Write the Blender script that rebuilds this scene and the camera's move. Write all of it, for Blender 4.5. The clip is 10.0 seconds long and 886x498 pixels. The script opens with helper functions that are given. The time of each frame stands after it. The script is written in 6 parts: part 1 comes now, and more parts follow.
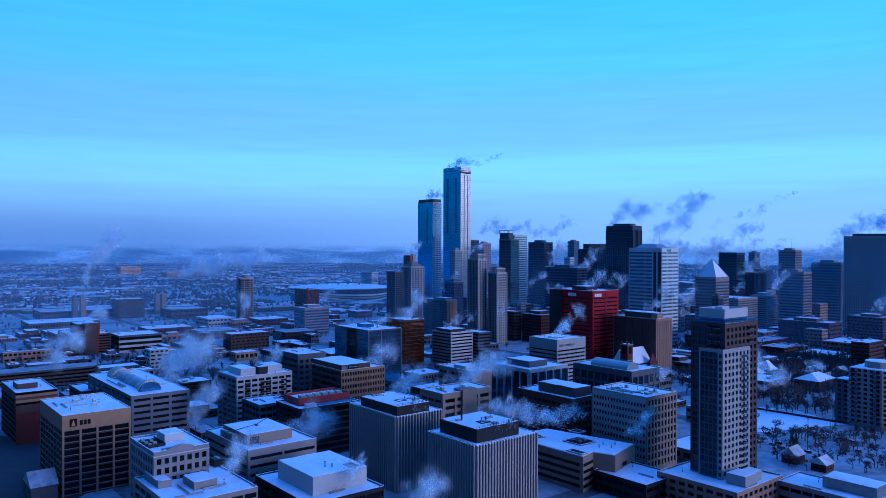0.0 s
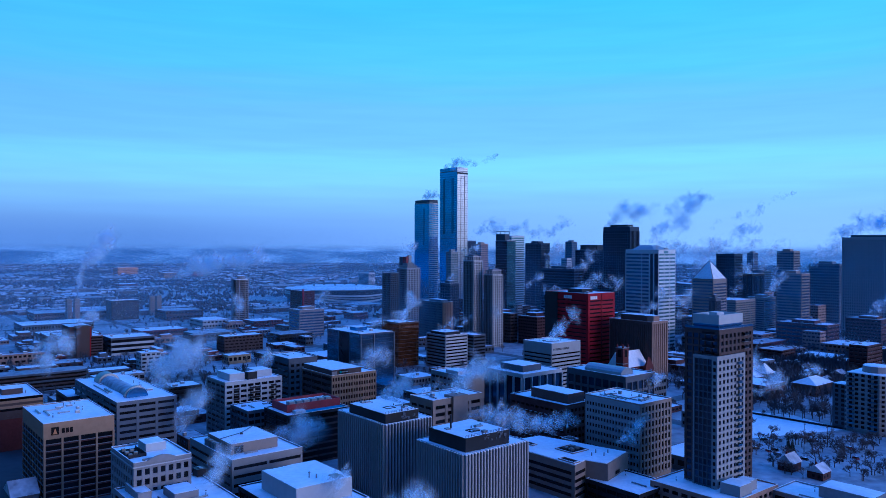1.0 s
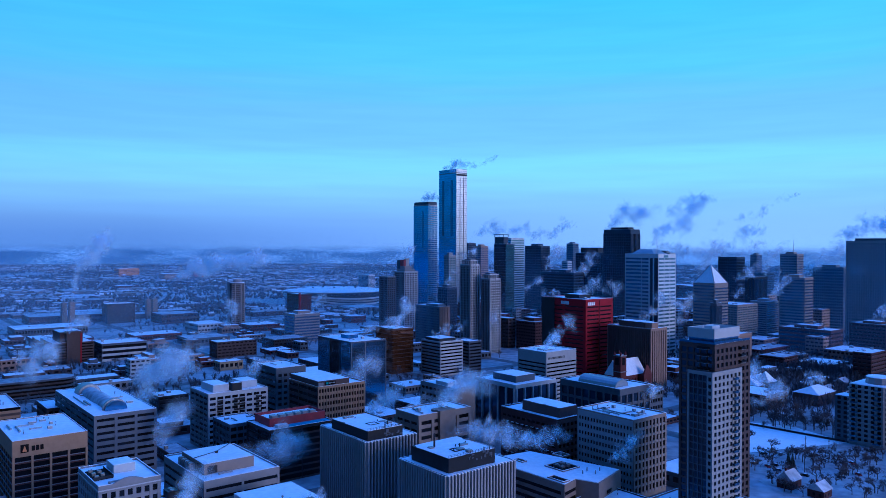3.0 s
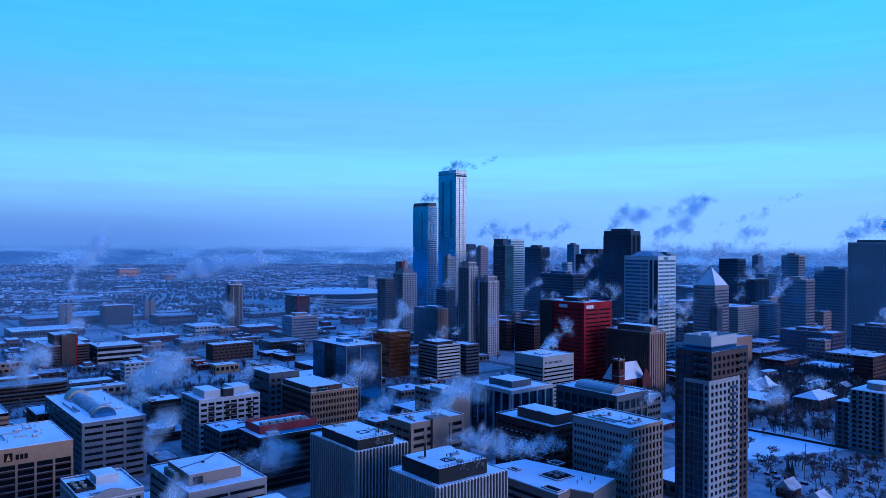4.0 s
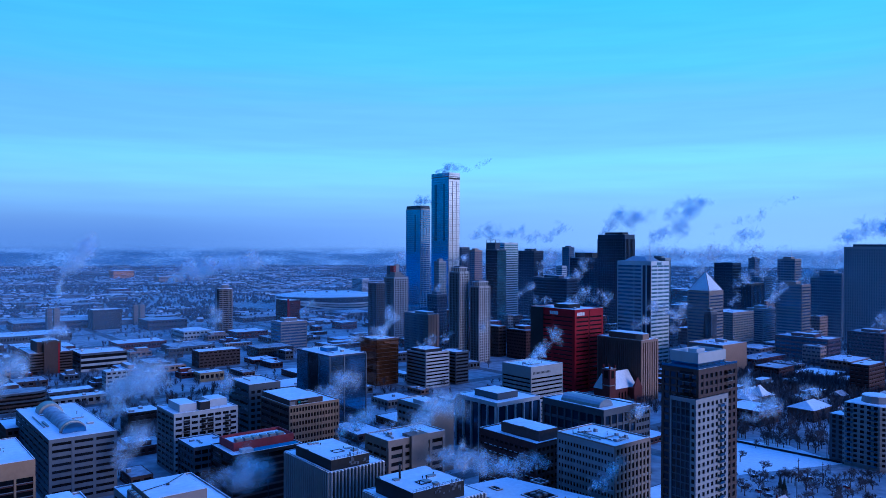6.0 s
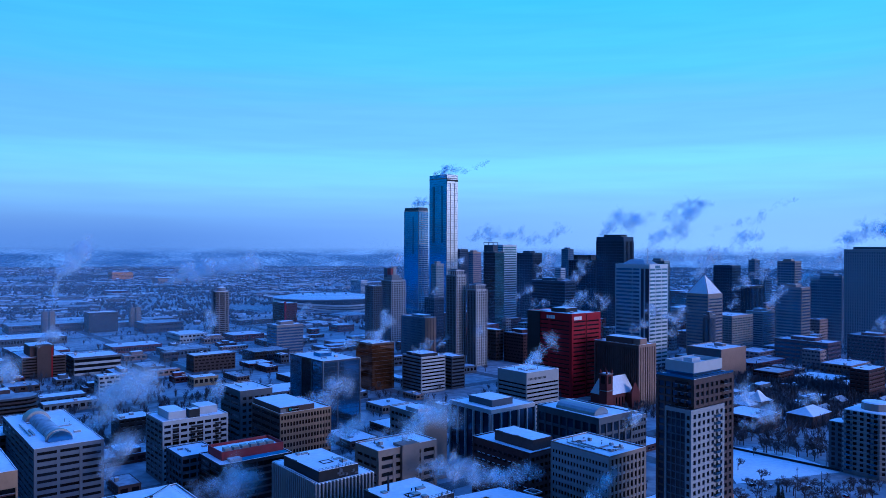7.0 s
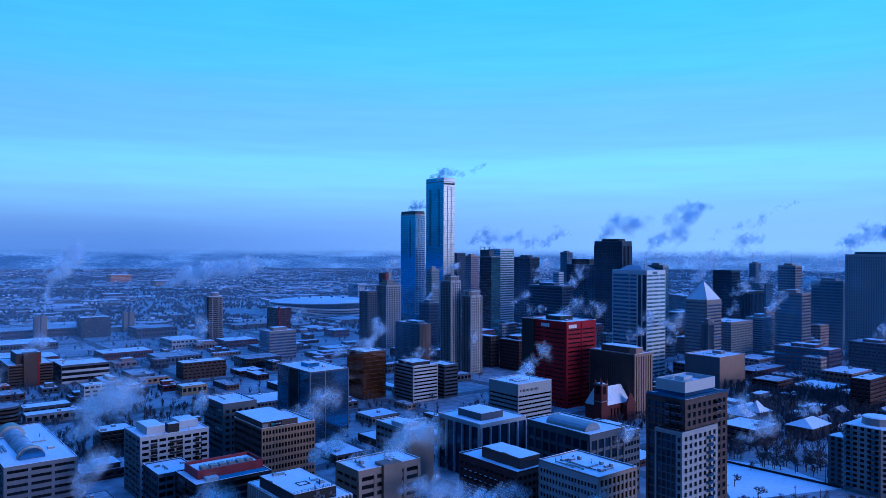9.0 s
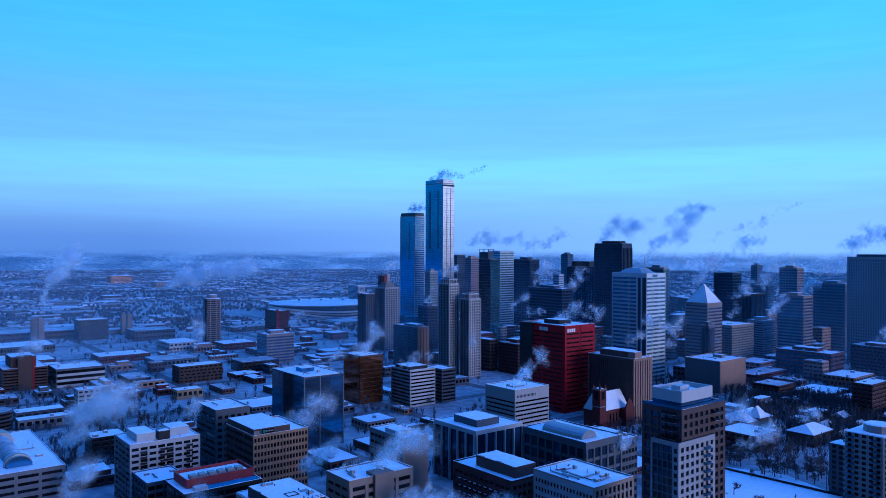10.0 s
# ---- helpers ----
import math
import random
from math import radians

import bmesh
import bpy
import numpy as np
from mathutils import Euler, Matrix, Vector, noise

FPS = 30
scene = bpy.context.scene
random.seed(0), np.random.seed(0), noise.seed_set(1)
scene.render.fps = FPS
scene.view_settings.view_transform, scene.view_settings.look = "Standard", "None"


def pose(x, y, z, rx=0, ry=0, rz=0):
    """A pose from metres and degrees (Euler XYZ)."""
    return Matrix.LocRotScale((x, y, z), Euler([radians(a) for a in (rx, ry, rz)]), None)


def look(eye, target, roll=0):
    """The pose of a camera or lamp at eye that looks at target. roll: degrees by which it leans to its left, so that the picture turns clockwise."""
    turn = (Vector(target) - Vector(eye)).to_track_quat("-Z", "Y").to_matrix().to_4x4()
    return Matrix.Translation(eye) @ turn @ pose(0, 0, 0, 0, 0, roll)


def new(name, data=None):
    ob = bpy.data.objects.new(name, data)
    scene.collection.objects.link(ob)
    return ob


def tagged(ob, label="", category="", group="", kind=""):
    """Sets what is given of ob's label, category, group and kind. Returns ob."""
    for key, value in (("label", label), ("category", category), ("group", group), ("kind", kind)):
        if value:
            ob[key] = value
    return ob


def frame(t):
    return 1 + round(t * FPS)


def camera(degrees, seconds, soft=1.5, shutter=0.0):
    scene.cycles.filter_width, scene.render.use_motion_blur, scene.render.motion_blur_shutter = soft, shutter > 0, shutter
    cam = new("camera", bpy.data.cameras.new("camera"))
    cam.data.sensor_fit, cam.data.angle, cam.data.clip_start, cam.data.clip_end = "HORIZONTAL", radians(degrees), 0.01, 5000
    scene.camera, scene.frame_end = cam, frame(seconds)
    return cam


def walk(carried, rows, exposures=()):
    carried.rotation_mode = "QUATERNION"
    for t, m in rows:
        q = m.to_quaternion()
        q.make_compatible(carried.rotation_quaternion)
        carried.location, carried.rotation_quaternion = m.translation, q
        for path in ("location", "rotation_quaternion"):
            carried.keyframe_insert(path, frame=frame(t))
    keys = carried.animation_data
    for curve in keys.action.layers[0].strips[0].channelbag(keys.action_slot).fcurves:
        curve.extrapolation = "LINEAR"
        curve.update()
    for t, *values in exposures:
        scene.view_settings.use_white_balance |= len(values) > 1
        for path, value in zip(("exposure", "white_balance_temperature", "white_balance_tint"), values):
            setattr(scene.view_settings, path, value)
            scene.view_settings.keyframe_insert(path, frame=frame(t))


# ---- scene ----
# Winter dawn over a city centre, from a drone that climbs and drifts forwards.
cam = camera(61.41, 10.0, soft=0.7)
ROLL = -0.18
PATH = [  # seconds, x, y, z, yaw, pitch
    (0.0, 0.02, 0.0, 117.46, 0.0, -0.26),
    (0.5, 2.35, 3.41, 118.61, -0.003, -0.266),
    (1.0, 4.68, 6.71, 119.8, -0.055, -0.291),
    (1.5, 6.97, 9.99, 121.04, -0.142, -0.306),
    (2.0, 9.21, 13.31, 122.27, -0.222, -0.307),
    (2.5, 11.35, 16.67, 123.46, 0.015, -0.31),
    (4.0, 18.24, 26.49, 127.09, 0.427, -0.323),
    (4.5, 20.55, 29.69, 128.3, 0.385, -0.33),
    (5.0, 22.79, 33.03, 129.45, 0.322, -0.316),
    (5.5, 25.02, 36.27, 130.72, 0.288, -0.305),
    (7.0, 31.54, 45.98, 134.62, 0.344, -0.238),
    (7.5, 33.58, 49.25, 135.83, 0.363, -0.22),
    (8.0, 35.68, 52.5, 137.06, 0.39, -0.198),
    (8.5, 37.76, 55.72, 138.31, 0.43, -0.172),
    (9.0, 39.85, 58.99, 139.47, 0.478, -0.153),
    (9.5, 41.85, 62.21, 140.47, 0.559, -0.108),
    (10.0, 43.96, 65.39, 141.54, 0.63, -0.095),
]
EXPO, KELVIN, TINT = 0.22, 3360, 14
walk(cam, [(t, pose(x, y, z, 90 + p, ROLL, w)) for t, x, y, z, w, p in PATH],
     exposures=[(0.0, EXPO, KELVIN, TINT), (10.0, EXPO, KELVIN, TINT)])
scene.cycles.transparent_max_bounces = 96

# ---- light ----
SUN_EL, SUN_AZ = 7.0, 124.0          # degrees above the horizon; clockwise from +y
world = bpy.data.worlds.new("winter_sky")
scene.world = world
world.use_nodes = True
wn, wl = world.node_tree.nodes, world.node_tree.links
wn.clear()
w_out = wn.new("ShaderNodeOutputWorld")
w_bg = wn.new("ShaderNodeBackground")
w_sky = wn.new("ShaderNodeTexSky")
w_sky.sky_type, w_sky.sun_disc = "NISHITA", False
w_sky.sun_elevation, w_sky.sun_rotation = radians(SUN_EL), radians(SUN_AZ)
w_bg.inputs["Strength"].default_value = 0.12
w_co = wn.new("ShaderNodeTexCoord")
w_sep = wn.new("ShaderNodeSeparateXYZ")
wl.new(w_co.outputs["Generated"], w_sep.inputs[0])
# thin layered cloud: long flat streaks
w_map = wn.new("ShaderNodeMapping")
w_map.inputs["Scale"].default_value = (1.5, 1.5, 22.0)
w_map.inputs["Rotation"].default_value = (radians(1.5), radians(-1.0), 0)
wl.new(w_co.outputs["Generated"], w_map.inputs[0])
w_noise = wn.new("ShaderNodeTexNoise")
w_noise.inputs["Scale"].default_value, w_noise.inputs["Detail"].default_value = 2.6, 8.0
wl.new(w_map.outputs[0], w_noise.inputs["Vector"])
w_warp = wn.new("ShaderNodeMath")
w_warp.operation = "MULTIPLY_ADD"
wl.new(w_noise.outputs[0], w_warp.inputs[0])
w_warp.inputs[1].default_value = 0.042
wl.new(w_sep.outputs[2], w_warp.inputs[2])
w_ramp = wn.new("ShaderNodeValToRGB")
wl.new(w_warp.outputs[0], w_ramp.inputs[0])
SKY = [(0.0, (0.26, 0.25, 0.27)), (0.025, (0.40, 0.395, 0.345)), (0.05, (0.46, 0.47, 0.38)), (0.085, (0.48, 0.52, 0.395)), (0.105, (0.52, 0.60, 0.41)),
       (0.13, (0.52, 0.64, 0.42)), (0.155, (0.44, 0.52, 0.40)), (0.20, (0.41, 0.50, 0.395)), (0.25, (0.36, 0.555, 0.415)), (0.34, (0.30, 0.535, 0.415)), (0.6, (0.44, 0.52, 0.80)), (1.0, (0.56, 0.66, 1.12))]
w_ramp.color_ramp.elements[0].position, w_ramp.color_ramp.elements[1].position = SKY[0][0], SKY[-1][0]
for at, _ in SKY[1:-1]:
    w_ramp.color_ramp.elements.new(at)
for el, (at, rgb) in zip(w_ramp.color_ramp.elements, SKY):
    el.color = (*rgb, 1)
w_gain = wn.new("ShaderNodeVectorMath")
w_gain.operation = "SCALE"
wl.new(w_ramp.outputs[0], w_gain.inputs[0])
# the dawn side of the sky is brighter than the side away from it
w_dot = wn.new("ShaderNodeVectorMath")
w_dot.operation = "DOT_PRODUCT"
wl.new(w_co.outputs["Generated"], w_dot.inputs[0])
w_dot.inputs[1].default_value = (math.sin(radians(25)), math.cos(radians(25)), 0.0)
w_glow = wn.new("ShaderNodeMapRange")
w_glow.inputs["From Min"].default_value, w_glow.inputs["From Max"].default_value = -1.0, 1.0
w_glow.inputs["To Min"].default_value, w_glow.inputs["To Max"].default_value = 1.3, 8.4
wl.new(w_dot.outputs["Value"], w_glow.inputs[0])
w_dusk, w_side = wn.new("ShaderNodeMapRange"), wn.new("ShaderNodeMath")
w_dusk.interpolation_type = "SMOOTHSTEP"
w_dusk.inputs["From Min"].default_value, w_dusk.inputs["From Max"].default_value = -0.75, 0.28
w_dusk.inputs["To Min"].default_value = 0.10
w_side.operation = "MULTIPLY"
wl.new(w_dot.outputs["Value"], w_dusk.inputs[0])
wl.new(w_glow.outputs[0], w_side.inputs[0]), wl.new(w_dusk.outputs[0], w_side.inputs[1])
wl.new(w_side.outputs[0], w_gain.inputs["Scale"])
w_wisp = wn.new("ShaderNodeTexNoise")
w_wisp.inputs["Scale"].default_value, w_wisp.inputs["Detail"].default_value = 5.0, 7.0
wl.new(w_map.outputs[0], w_wisp.inputs["Vector"])
w_wr = wn.new("ShaderNodeMapRange")
w_wr.inputs["From Min"].default_value, w_wr.inputs["From Max"].default_value = 0.3, 0.7
w_wr.inputs["To Min"].default_value, w_wr.inputs["To Max"].default_value = 0.965, 1.035
wl.new(w_wisp.outputs[0], w_wr.inputs[0])
w_gain2 = wn.new("ShaderNodeVectorMath")
w_gain2.operation = "SCALE"
wl.new(w_gain.outputs[0], w_gain2.inputs[0])
wl.new(w_wr.outputs[0], w_gain2.inputs["Scale"])
w_mix = wn.new("ShaderNodeMix")
w_mix.data_type = "RGBA"
w_mix.inputs["Factor"].default_value = 0.85
wl.new(w_sky.outputs[0], w_mix.inputs["A"])
# and the far side of the sky is a deeper blue
w_turn, w_hue, w_tint = wn.new("ShaderNodeMapRange"), wn.new("ShaderNodeMix"), wn.new("ShaderNodeVectorMath")
w_turn.inputs["From Min"].default_value, w_turn.inputs["From Max"].default_value = -0.8, 0.4
w_hue.data_type = "RGBA"
w_hue.inputs["A"].default_value, w_hue.inputs["B"].default_value = (0.42, 0.82, 1.30, 1), (1, 1, 1, 1)
w_tint.operation = "MULTIPLY"
wl.new(w_dot.outputs["Value"], w_turn.inputs[0]), wl.new(w_turn.outputs[0], w_hue.inputs["Factor"])
wl.new(w_gain2.outputs[0], w_tint.inputs[0]), wl.new(w_hue.outputs["Result"], w_tint.inputs[1])
wl.new(w_tint.outputs[0], w_mix.inputs["B"])
wl.new(w_mix.outputs["Result"], w_bg.inputs["Color"])
wl.new(w_bg.outputs[0], w_out.inputs[0])

sun = new("sun", bpy.data.lights.new("sun", "SUN"))
sun.data.energy, sun.data.angle, sun.data.color = 1.7, radians(30), (1.0, 0.57, 0.34)
az, el_ = radians(SUN_AZ), radians(SUN_EL)
sun.matrix_world = look((math.sin(az) * math.cos(el_) * 900, math.cos(az) * math.cos(el_) * 900, math.sin(el_) * 900 + 40), (0, 0, 40))


# ---- materials ----
def material(name, rgb, rough=0.8, metal=0.0, vary=0.25, grain=0.35, big=0.04, bump=0.0, each=0.0, spec=0.5, second=None, island=0.0):
    """A node material: two scales of mottling over rgb, optional relief, optional variation from piece to piece."""
    m = bpy.data.materials.new(name)
    m.use_nodes = True
    n, l = m.node_tree.nodes, m.node_tree.links
    p = n["Principled BSDF"]
    p.inputs["Roughness"].default_value, p.inputs["Metallic"].default_value = rough, metal
    p.inputs["Specular IOR Level"].default_value = spec
    geo = n.new("ShaderNodeNewGeometry")
    fine, wide = n.new("ShaderNodeTexNoise"), n.new("ShaderNodeTexNoise")
    fine.inputs["Scale"].default_value, wide.inputs["Scale"].default_value = grain, big
    fine.inputs["Detail"].default_value, wide.inputs["Detail"].default_value = 5, 3
    for tex in (fine, wide):
        l.new(geo.outputs["Position"], tex.inputs["Vector"])
    add = n.new("ShaderNodeMath")
    l.new(fine.outputs[0], add.inputs[0]), l.new(wide.outputs[0], add.inputs[1])
    span = n.new("ShaderNodeMapRange")
    span.inputs["From Min"].default_value, span.inputs["From Max"].default_value = 0.65, 1.35
    l.new(add.outputs[0], span.inputs[0])
    mix = n.new("ShaderNodeMix")
    mix.data_type = "RGBA"
    lo = second or tuple(c * (1 - vary) for c in rgb)
    hi = rgb if second else tuple(min(1, c * (1 + vary * 0.6)) for c in rgb)
    mix.inputs["A"].default_value, mix.inputs["B"].default_value = (*lo, 1), (*hi, 1)
    l.new(span.outputs[0], mix.inputs["Factor"])
    out = mix.outputs["Result"]
    if each or island:
        info, tone = n.new("ShaderNodeObjectInfo"), n.new("ShaderNodeMapRange")
        tone.inputs["To Min"].default_value, tone.inputs["To Max"].default_value = 1 - each - island, 1 + each + island
        l.new(geo.outputs["Random Per Island"] if island else info.outputs["Random"], tone.inputs[0])
        scale = n.new("ShaderNodeVectorMath")
        scale.operation = "SCALE"
        l.new(out, scale.inputs[0]), l.new(tone.outputs[0], scale.inputs["Scale"])
        out = scale.outputs[0]
    l.new(out, p.inputs["Base Color"])
    if bump:
        b = n.new("ShaderNodeBump")
        b.inputs["Strength"].default_value, b.inputs["Distance"].default_value = bump, 0.4
        l.new(fine.outputs[0], b.inputs["Height"])
        l.new(b.outputs[0], p.inputs["Normal"])
    return m


def vapour(name, rgb, thick, scale, low=0.38, high=0.66):
    """Water vapour: soft wisps that thin out to nothing at their rims, torn by noise."""
    m = bpy.data.materials.new(name)
    m.use_nodes = True
    n, l = m.node_tree.nodes, m.node_tree.links
    n.clear()
    out, mix, clear, body = n.new("ShaderNodeOutputMaterial"), n.new("ShaderNodeMixShader"), n.new("ShaderNodeBsdfTransparent"), n.new("ShaderNodeMixShader")
    dif, tra = n.new("ShaderNodeBsdfDiffuse"), n.new("ShaderNodeBsdfTranslucent")
    dif.inputs[0].default_value = tra.inputs[0].default_value = (*rgb, 1)
    l.new(dif.outputs[0], body.inputs[1]), l.new(tra.outputs[0], body.inputs[2])
    geo, tex, span = n.new("ShaderNodeNewGeometry"), n.new("ShaderNodeTexNoise"), n.new("ShaderNodeMapRange")
    tex.inputs["Scale"].default_value, tex.inputs["Detail"].default_value, tex.inputs["Roughness"].default_value = scale, 3, 0.5
    l.new(geo.outputs["Position"], tex.inputs["Vector"]), l.new(tex.outputs[0], span.inputs[0])
    span.inputs["From Min"].default_value, span.inputs["From Max"].default_value = low, high
    span.inputs["To Min"].default_value, span.inputs["To Max"].default_value = 0.0, thick
    # distance from the wisp's middle, 0 to 1 at its rim
    co, mid, rim = n.new("ShaderNodeUVMap"), n.new("ShaderNodeVectorMath"), n.new("ShaderNodeMapRange")
    co.uv_map = "wisp"
    mid.operation = "DISTANCE"
    mid.inputs[1].default_value = (0.5, 0.5, 0.0)
    l.new(co.outputs[0], mid.inputs[0]), l.new(mid.outputs["Value"], rim.inputs[0])
    rim.interpolation_type = "SMOOTHSTEP"
    rim.inputs["From Min"].default_value, rim.inputs["From Max"].default_value = 0.05, 0.5
    rim.inputs["To Min"].default_value, rim.inputs["To Max"].default_value = 1.0, 0.0
    both = n.new("ShaderNodeMath")
    both.operation = "MULTIPLY"
    l.new(span.outputs[0], both.inputs[0]), l.new(rim.outputs[0], both.inputs[1])
    l.new(both.outputs[0], mix.inputs[0]), l.new(clear.outputs[0], mix.inputs[1]), l.new(body.outputs[0], mix.inputs[2])
    l.new(mix.outputs[0], out.inputs[0])
    return m


def veil_air(name, rgb, thick, top):
    """Stand-in for aerial haze on a sheet: an even thin veil, thickest near the ground and gone at the height top."""
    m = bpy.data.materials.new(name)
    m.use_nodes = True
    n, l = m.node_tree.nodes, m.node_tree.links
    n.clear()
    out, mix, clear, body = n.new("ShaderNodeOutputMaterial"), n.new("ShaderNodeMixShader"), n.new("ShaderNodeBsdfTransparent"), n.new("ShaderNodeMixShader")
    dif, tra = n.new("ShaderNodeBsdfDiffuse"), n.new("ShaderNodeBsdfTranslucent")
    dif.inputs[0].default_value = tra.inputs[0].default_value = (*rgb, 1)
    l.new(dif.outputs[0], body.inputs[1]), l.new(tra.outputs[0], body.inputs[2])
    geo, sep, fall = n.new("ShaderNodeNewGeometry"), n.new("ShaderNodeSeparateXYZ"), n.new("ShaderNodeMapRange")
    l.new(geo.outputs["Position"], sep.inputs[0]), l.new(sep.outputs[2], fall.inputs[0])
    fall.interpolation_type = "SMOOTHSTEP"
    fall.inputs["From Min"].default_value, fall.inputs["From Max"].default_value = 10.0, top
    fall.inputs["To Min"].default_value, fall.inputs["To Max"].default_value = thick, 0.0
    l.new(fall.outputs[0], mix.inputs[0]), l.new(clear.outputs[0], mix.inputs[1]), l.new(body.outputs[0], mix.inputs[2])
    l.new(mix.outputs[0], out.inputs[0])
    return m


SNOW = material("snow", (0.90, 0.91, 0.92), 0.75, vary=0.16, grain=0.45, big=0.03, bump=0.25)
# dark patches stand for tree shadow on the yards, thin snow on decks
YARDSNOW = material("trampled_yard_snow", (0.50, 0.51, 0.53), 0.85, grain=0.2, big=0.03, bump=0.3, second=(0.15, 0.155, 0.165))
TRODDEN = material("trodden_snow", (0.50, 0.51, 0.53), 0.85, grain=0.12, big=0.012, bump=0.3, second=(0.11, 0.115, 0.122))
ROADWAY = material("packed_road_snow", (0.17, 0.175, 0.185), 0.8, grain=0.3, big=0.03, second=(0.05, 0.052, 0.056))
# near-black ground tone for the painted shade between the near offices
GROUNDSHADE = material("swept_asphalt", (0.05, 0.05, 0.053), 0.9, grain=0.2, big=0.03, second=(0.025, 0.026, 0.028))
BEIGE = material("beige_concrete", (0.34, 0.225, 0.125), 0.85, grain=0.5, big=0.05, vary=0.18, each=0.05)
SAND = material("sand_precast", (0.25, 0.205, 0.165), 0.85, grain=0.5, big=0.05, vary=0.15, each=0.04)
GREY = material("grey_concrete", (0.10, 0.108, 0.125), 0.85, grain=0.5, big=0.05, vary=0.2, each=0.05)
PALE = material("pale_concrete", (0.25, 0.24, 0.235), 0.8, grain=0.5, big=0.05, vary=0.15, each=0.04)
WHITE = material("white_panel", (0.48, 0.48, 0.48), 0.6, grain=0.4, big=0.05, vary=0.1, each=0.03)
SLATE = material("grey_stone_panel", (0.155, 0.165, 0.185), 0.8, grain=0.5, big=0.05, vary=0.18, each=0.04)
LIGHT = material("light_panel", (0.33, 0.325, 0.32), 0.6, grain=0.4, big=0.05, vary=0.12, each=0.03)
BROWN = material("brown_brick", (0.088, 0.06, 0.05), 0.9, grain=0.8, big=0.08, vary=0.25, each=0.08)
DARKBRICK = material("dark_brick", (0.07, 0.03, 0.027), 0.9, grain=0.8, big=0.08, vary=0.3, each=0.08)
REDBRICK = material("red_brick", (0.10, 0.024, 0.02), 0.9, grain=0.8, big=0.08, vary=0.3, each=0.08)
TAN = material("tan_stone", (0.30, 0.20, 0.14), 0.85, grain=0.6, big=0.06, vary=0.18, each=0.05)
RED = material("red_cladding", (0.27, 0.006, 0.016), 0.7, spec=0.2, grain=0.3, big=0.05, vary=0.2, each=0.06)
DARKRED = material("dark_red_metal", (0.22, 0.02, 0.03), 0.6, grain=0.4, big=0.08, vary=0.3)
# brighter copy of the white panel; the glow of lit faces is painted in
BRIGHT = material("bright_stone_band", (0.64, 0.66, 0.66), 0.5, grain=0.4, big=0.05, vary=0.1, each=0.03)
NIGHTBLUE = material("dark_blue_cladding", (0.016, 0.03, 0.068), 0.4, metal=0.0, grain=0.2, big=0.03, vary=0.3, each=0.1)
OLDSNOW = material("patchy_roof_snow", (0.70, 0.71, 0.73), 0.8, grain=0.3, big=0.05, bump=0.3, second=(0.20, 0.20, 0.21))
BLACK = material("black_cladding", (0.018, 0.02, 0.024), 0.45, spec=0.25, grain=0.4, big=0.06, vary=0.3, each=0.1)
# near-black: painted shade for gaps, wells and openings, plus sign faces
PITCHBLACK = material("shadowed_recess", (0.008, 0.009, 0.012), 0.75, spec=0.08, grain=0.4, big=0.05, vary=0.3)
STEEL = material("grey_steel", (0.28, 0.29, 0.30), 0.45, metal=0.7, grain=0.8, big=0.1, vary=0.2)
SHADEGLASS = material("dark_window_glass", (0.007, 0.009, 0.013), 0.15, spec=0.18, grain=0.3, big=0.03, vary=0.4, each=0.5)
BLUEGLASS = material("blue_mirror_glass", (0.19, 0.34, 0.66), 0.08, metal=0.85, grain=0.06, big=0.02, vary=0.25, each=0.2)
GREENGLASS = material("green_glass", (0.28, 0.43, 0.47), 0.1, metal=0.7, grain=0.06, big=0.02, vary=0.25, each=0.25)
TEALGLASS = material("teal_mirror_glass", (0.13, 0.24, 0.28), 0.1, metal=0.75, grain=0.06, big=0.03, vary=0.4, each=0.2)
# the heavy mottle paints in cloud-like reflections
GOLDGLASS = material("bronze_mirror_glass", (0.30, 0.135, 0.055), 0.08, metal=0.8, grain=0.10, big=0.06, vary=0.75, each=0.3)
NAVYGLASS = material("navy_curtain_glass", (0.12, 0.21, 0.38), 0.1, metal=0.7, grain=0.06, big=0.02, vary=0.3, each=0.3)
MIRROR = material("slate_blue_mirror_glass", (0.13, 0.20, 0.31), 0.12, metal=0.8, grain=0.05, big=0.03, vary=0.55, each=0.12)
INKGLASS = material("black_mirror_glass", (0.03, 0.05, 0.095), 0.1, metal=0.5, grain=0.06, big=0.02, vary=0.4, each=0.4)
BARK = material("frosted_bark", (0.10, 0.085, 0.08), 0.9, grain=1.5, big=0.2, vary=0.3, each=0.15)
TWIGS = material("frosted_twigs", (0.10, 0.09, 0.09), 0.9, grain=1.2, big=0.15, vary=0.35, each=0.2)
NEEDLES = material("snowy_needles", (0.035, 0.05, 0.04), 0.9, grain=2.0, big=0.3, vary=0.4)
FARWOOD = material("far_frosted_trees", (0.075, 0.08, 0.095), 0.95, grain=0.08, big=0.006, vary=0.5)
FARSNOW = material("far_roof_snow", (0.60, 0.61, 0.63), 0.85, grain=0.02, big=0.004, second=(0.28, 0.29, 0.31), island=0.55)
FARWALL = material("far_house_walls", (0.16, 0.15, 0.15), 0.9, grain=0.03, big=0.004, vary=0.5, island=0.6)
YELLOW = material("ochre_cladding", (0.34, 0.26, 0.14), 0.8, grain=0.4, big=0.05, vary=0.2)
ORANGE = material("orange_stucco", (0.55, 0.25, 0.08), 0.85, grain=0.6, big=0.06, vary=0.15)
LETTER = material("pale_sign_face", (0.85, 0.83, 0.80), 0.5, vary=0.05)
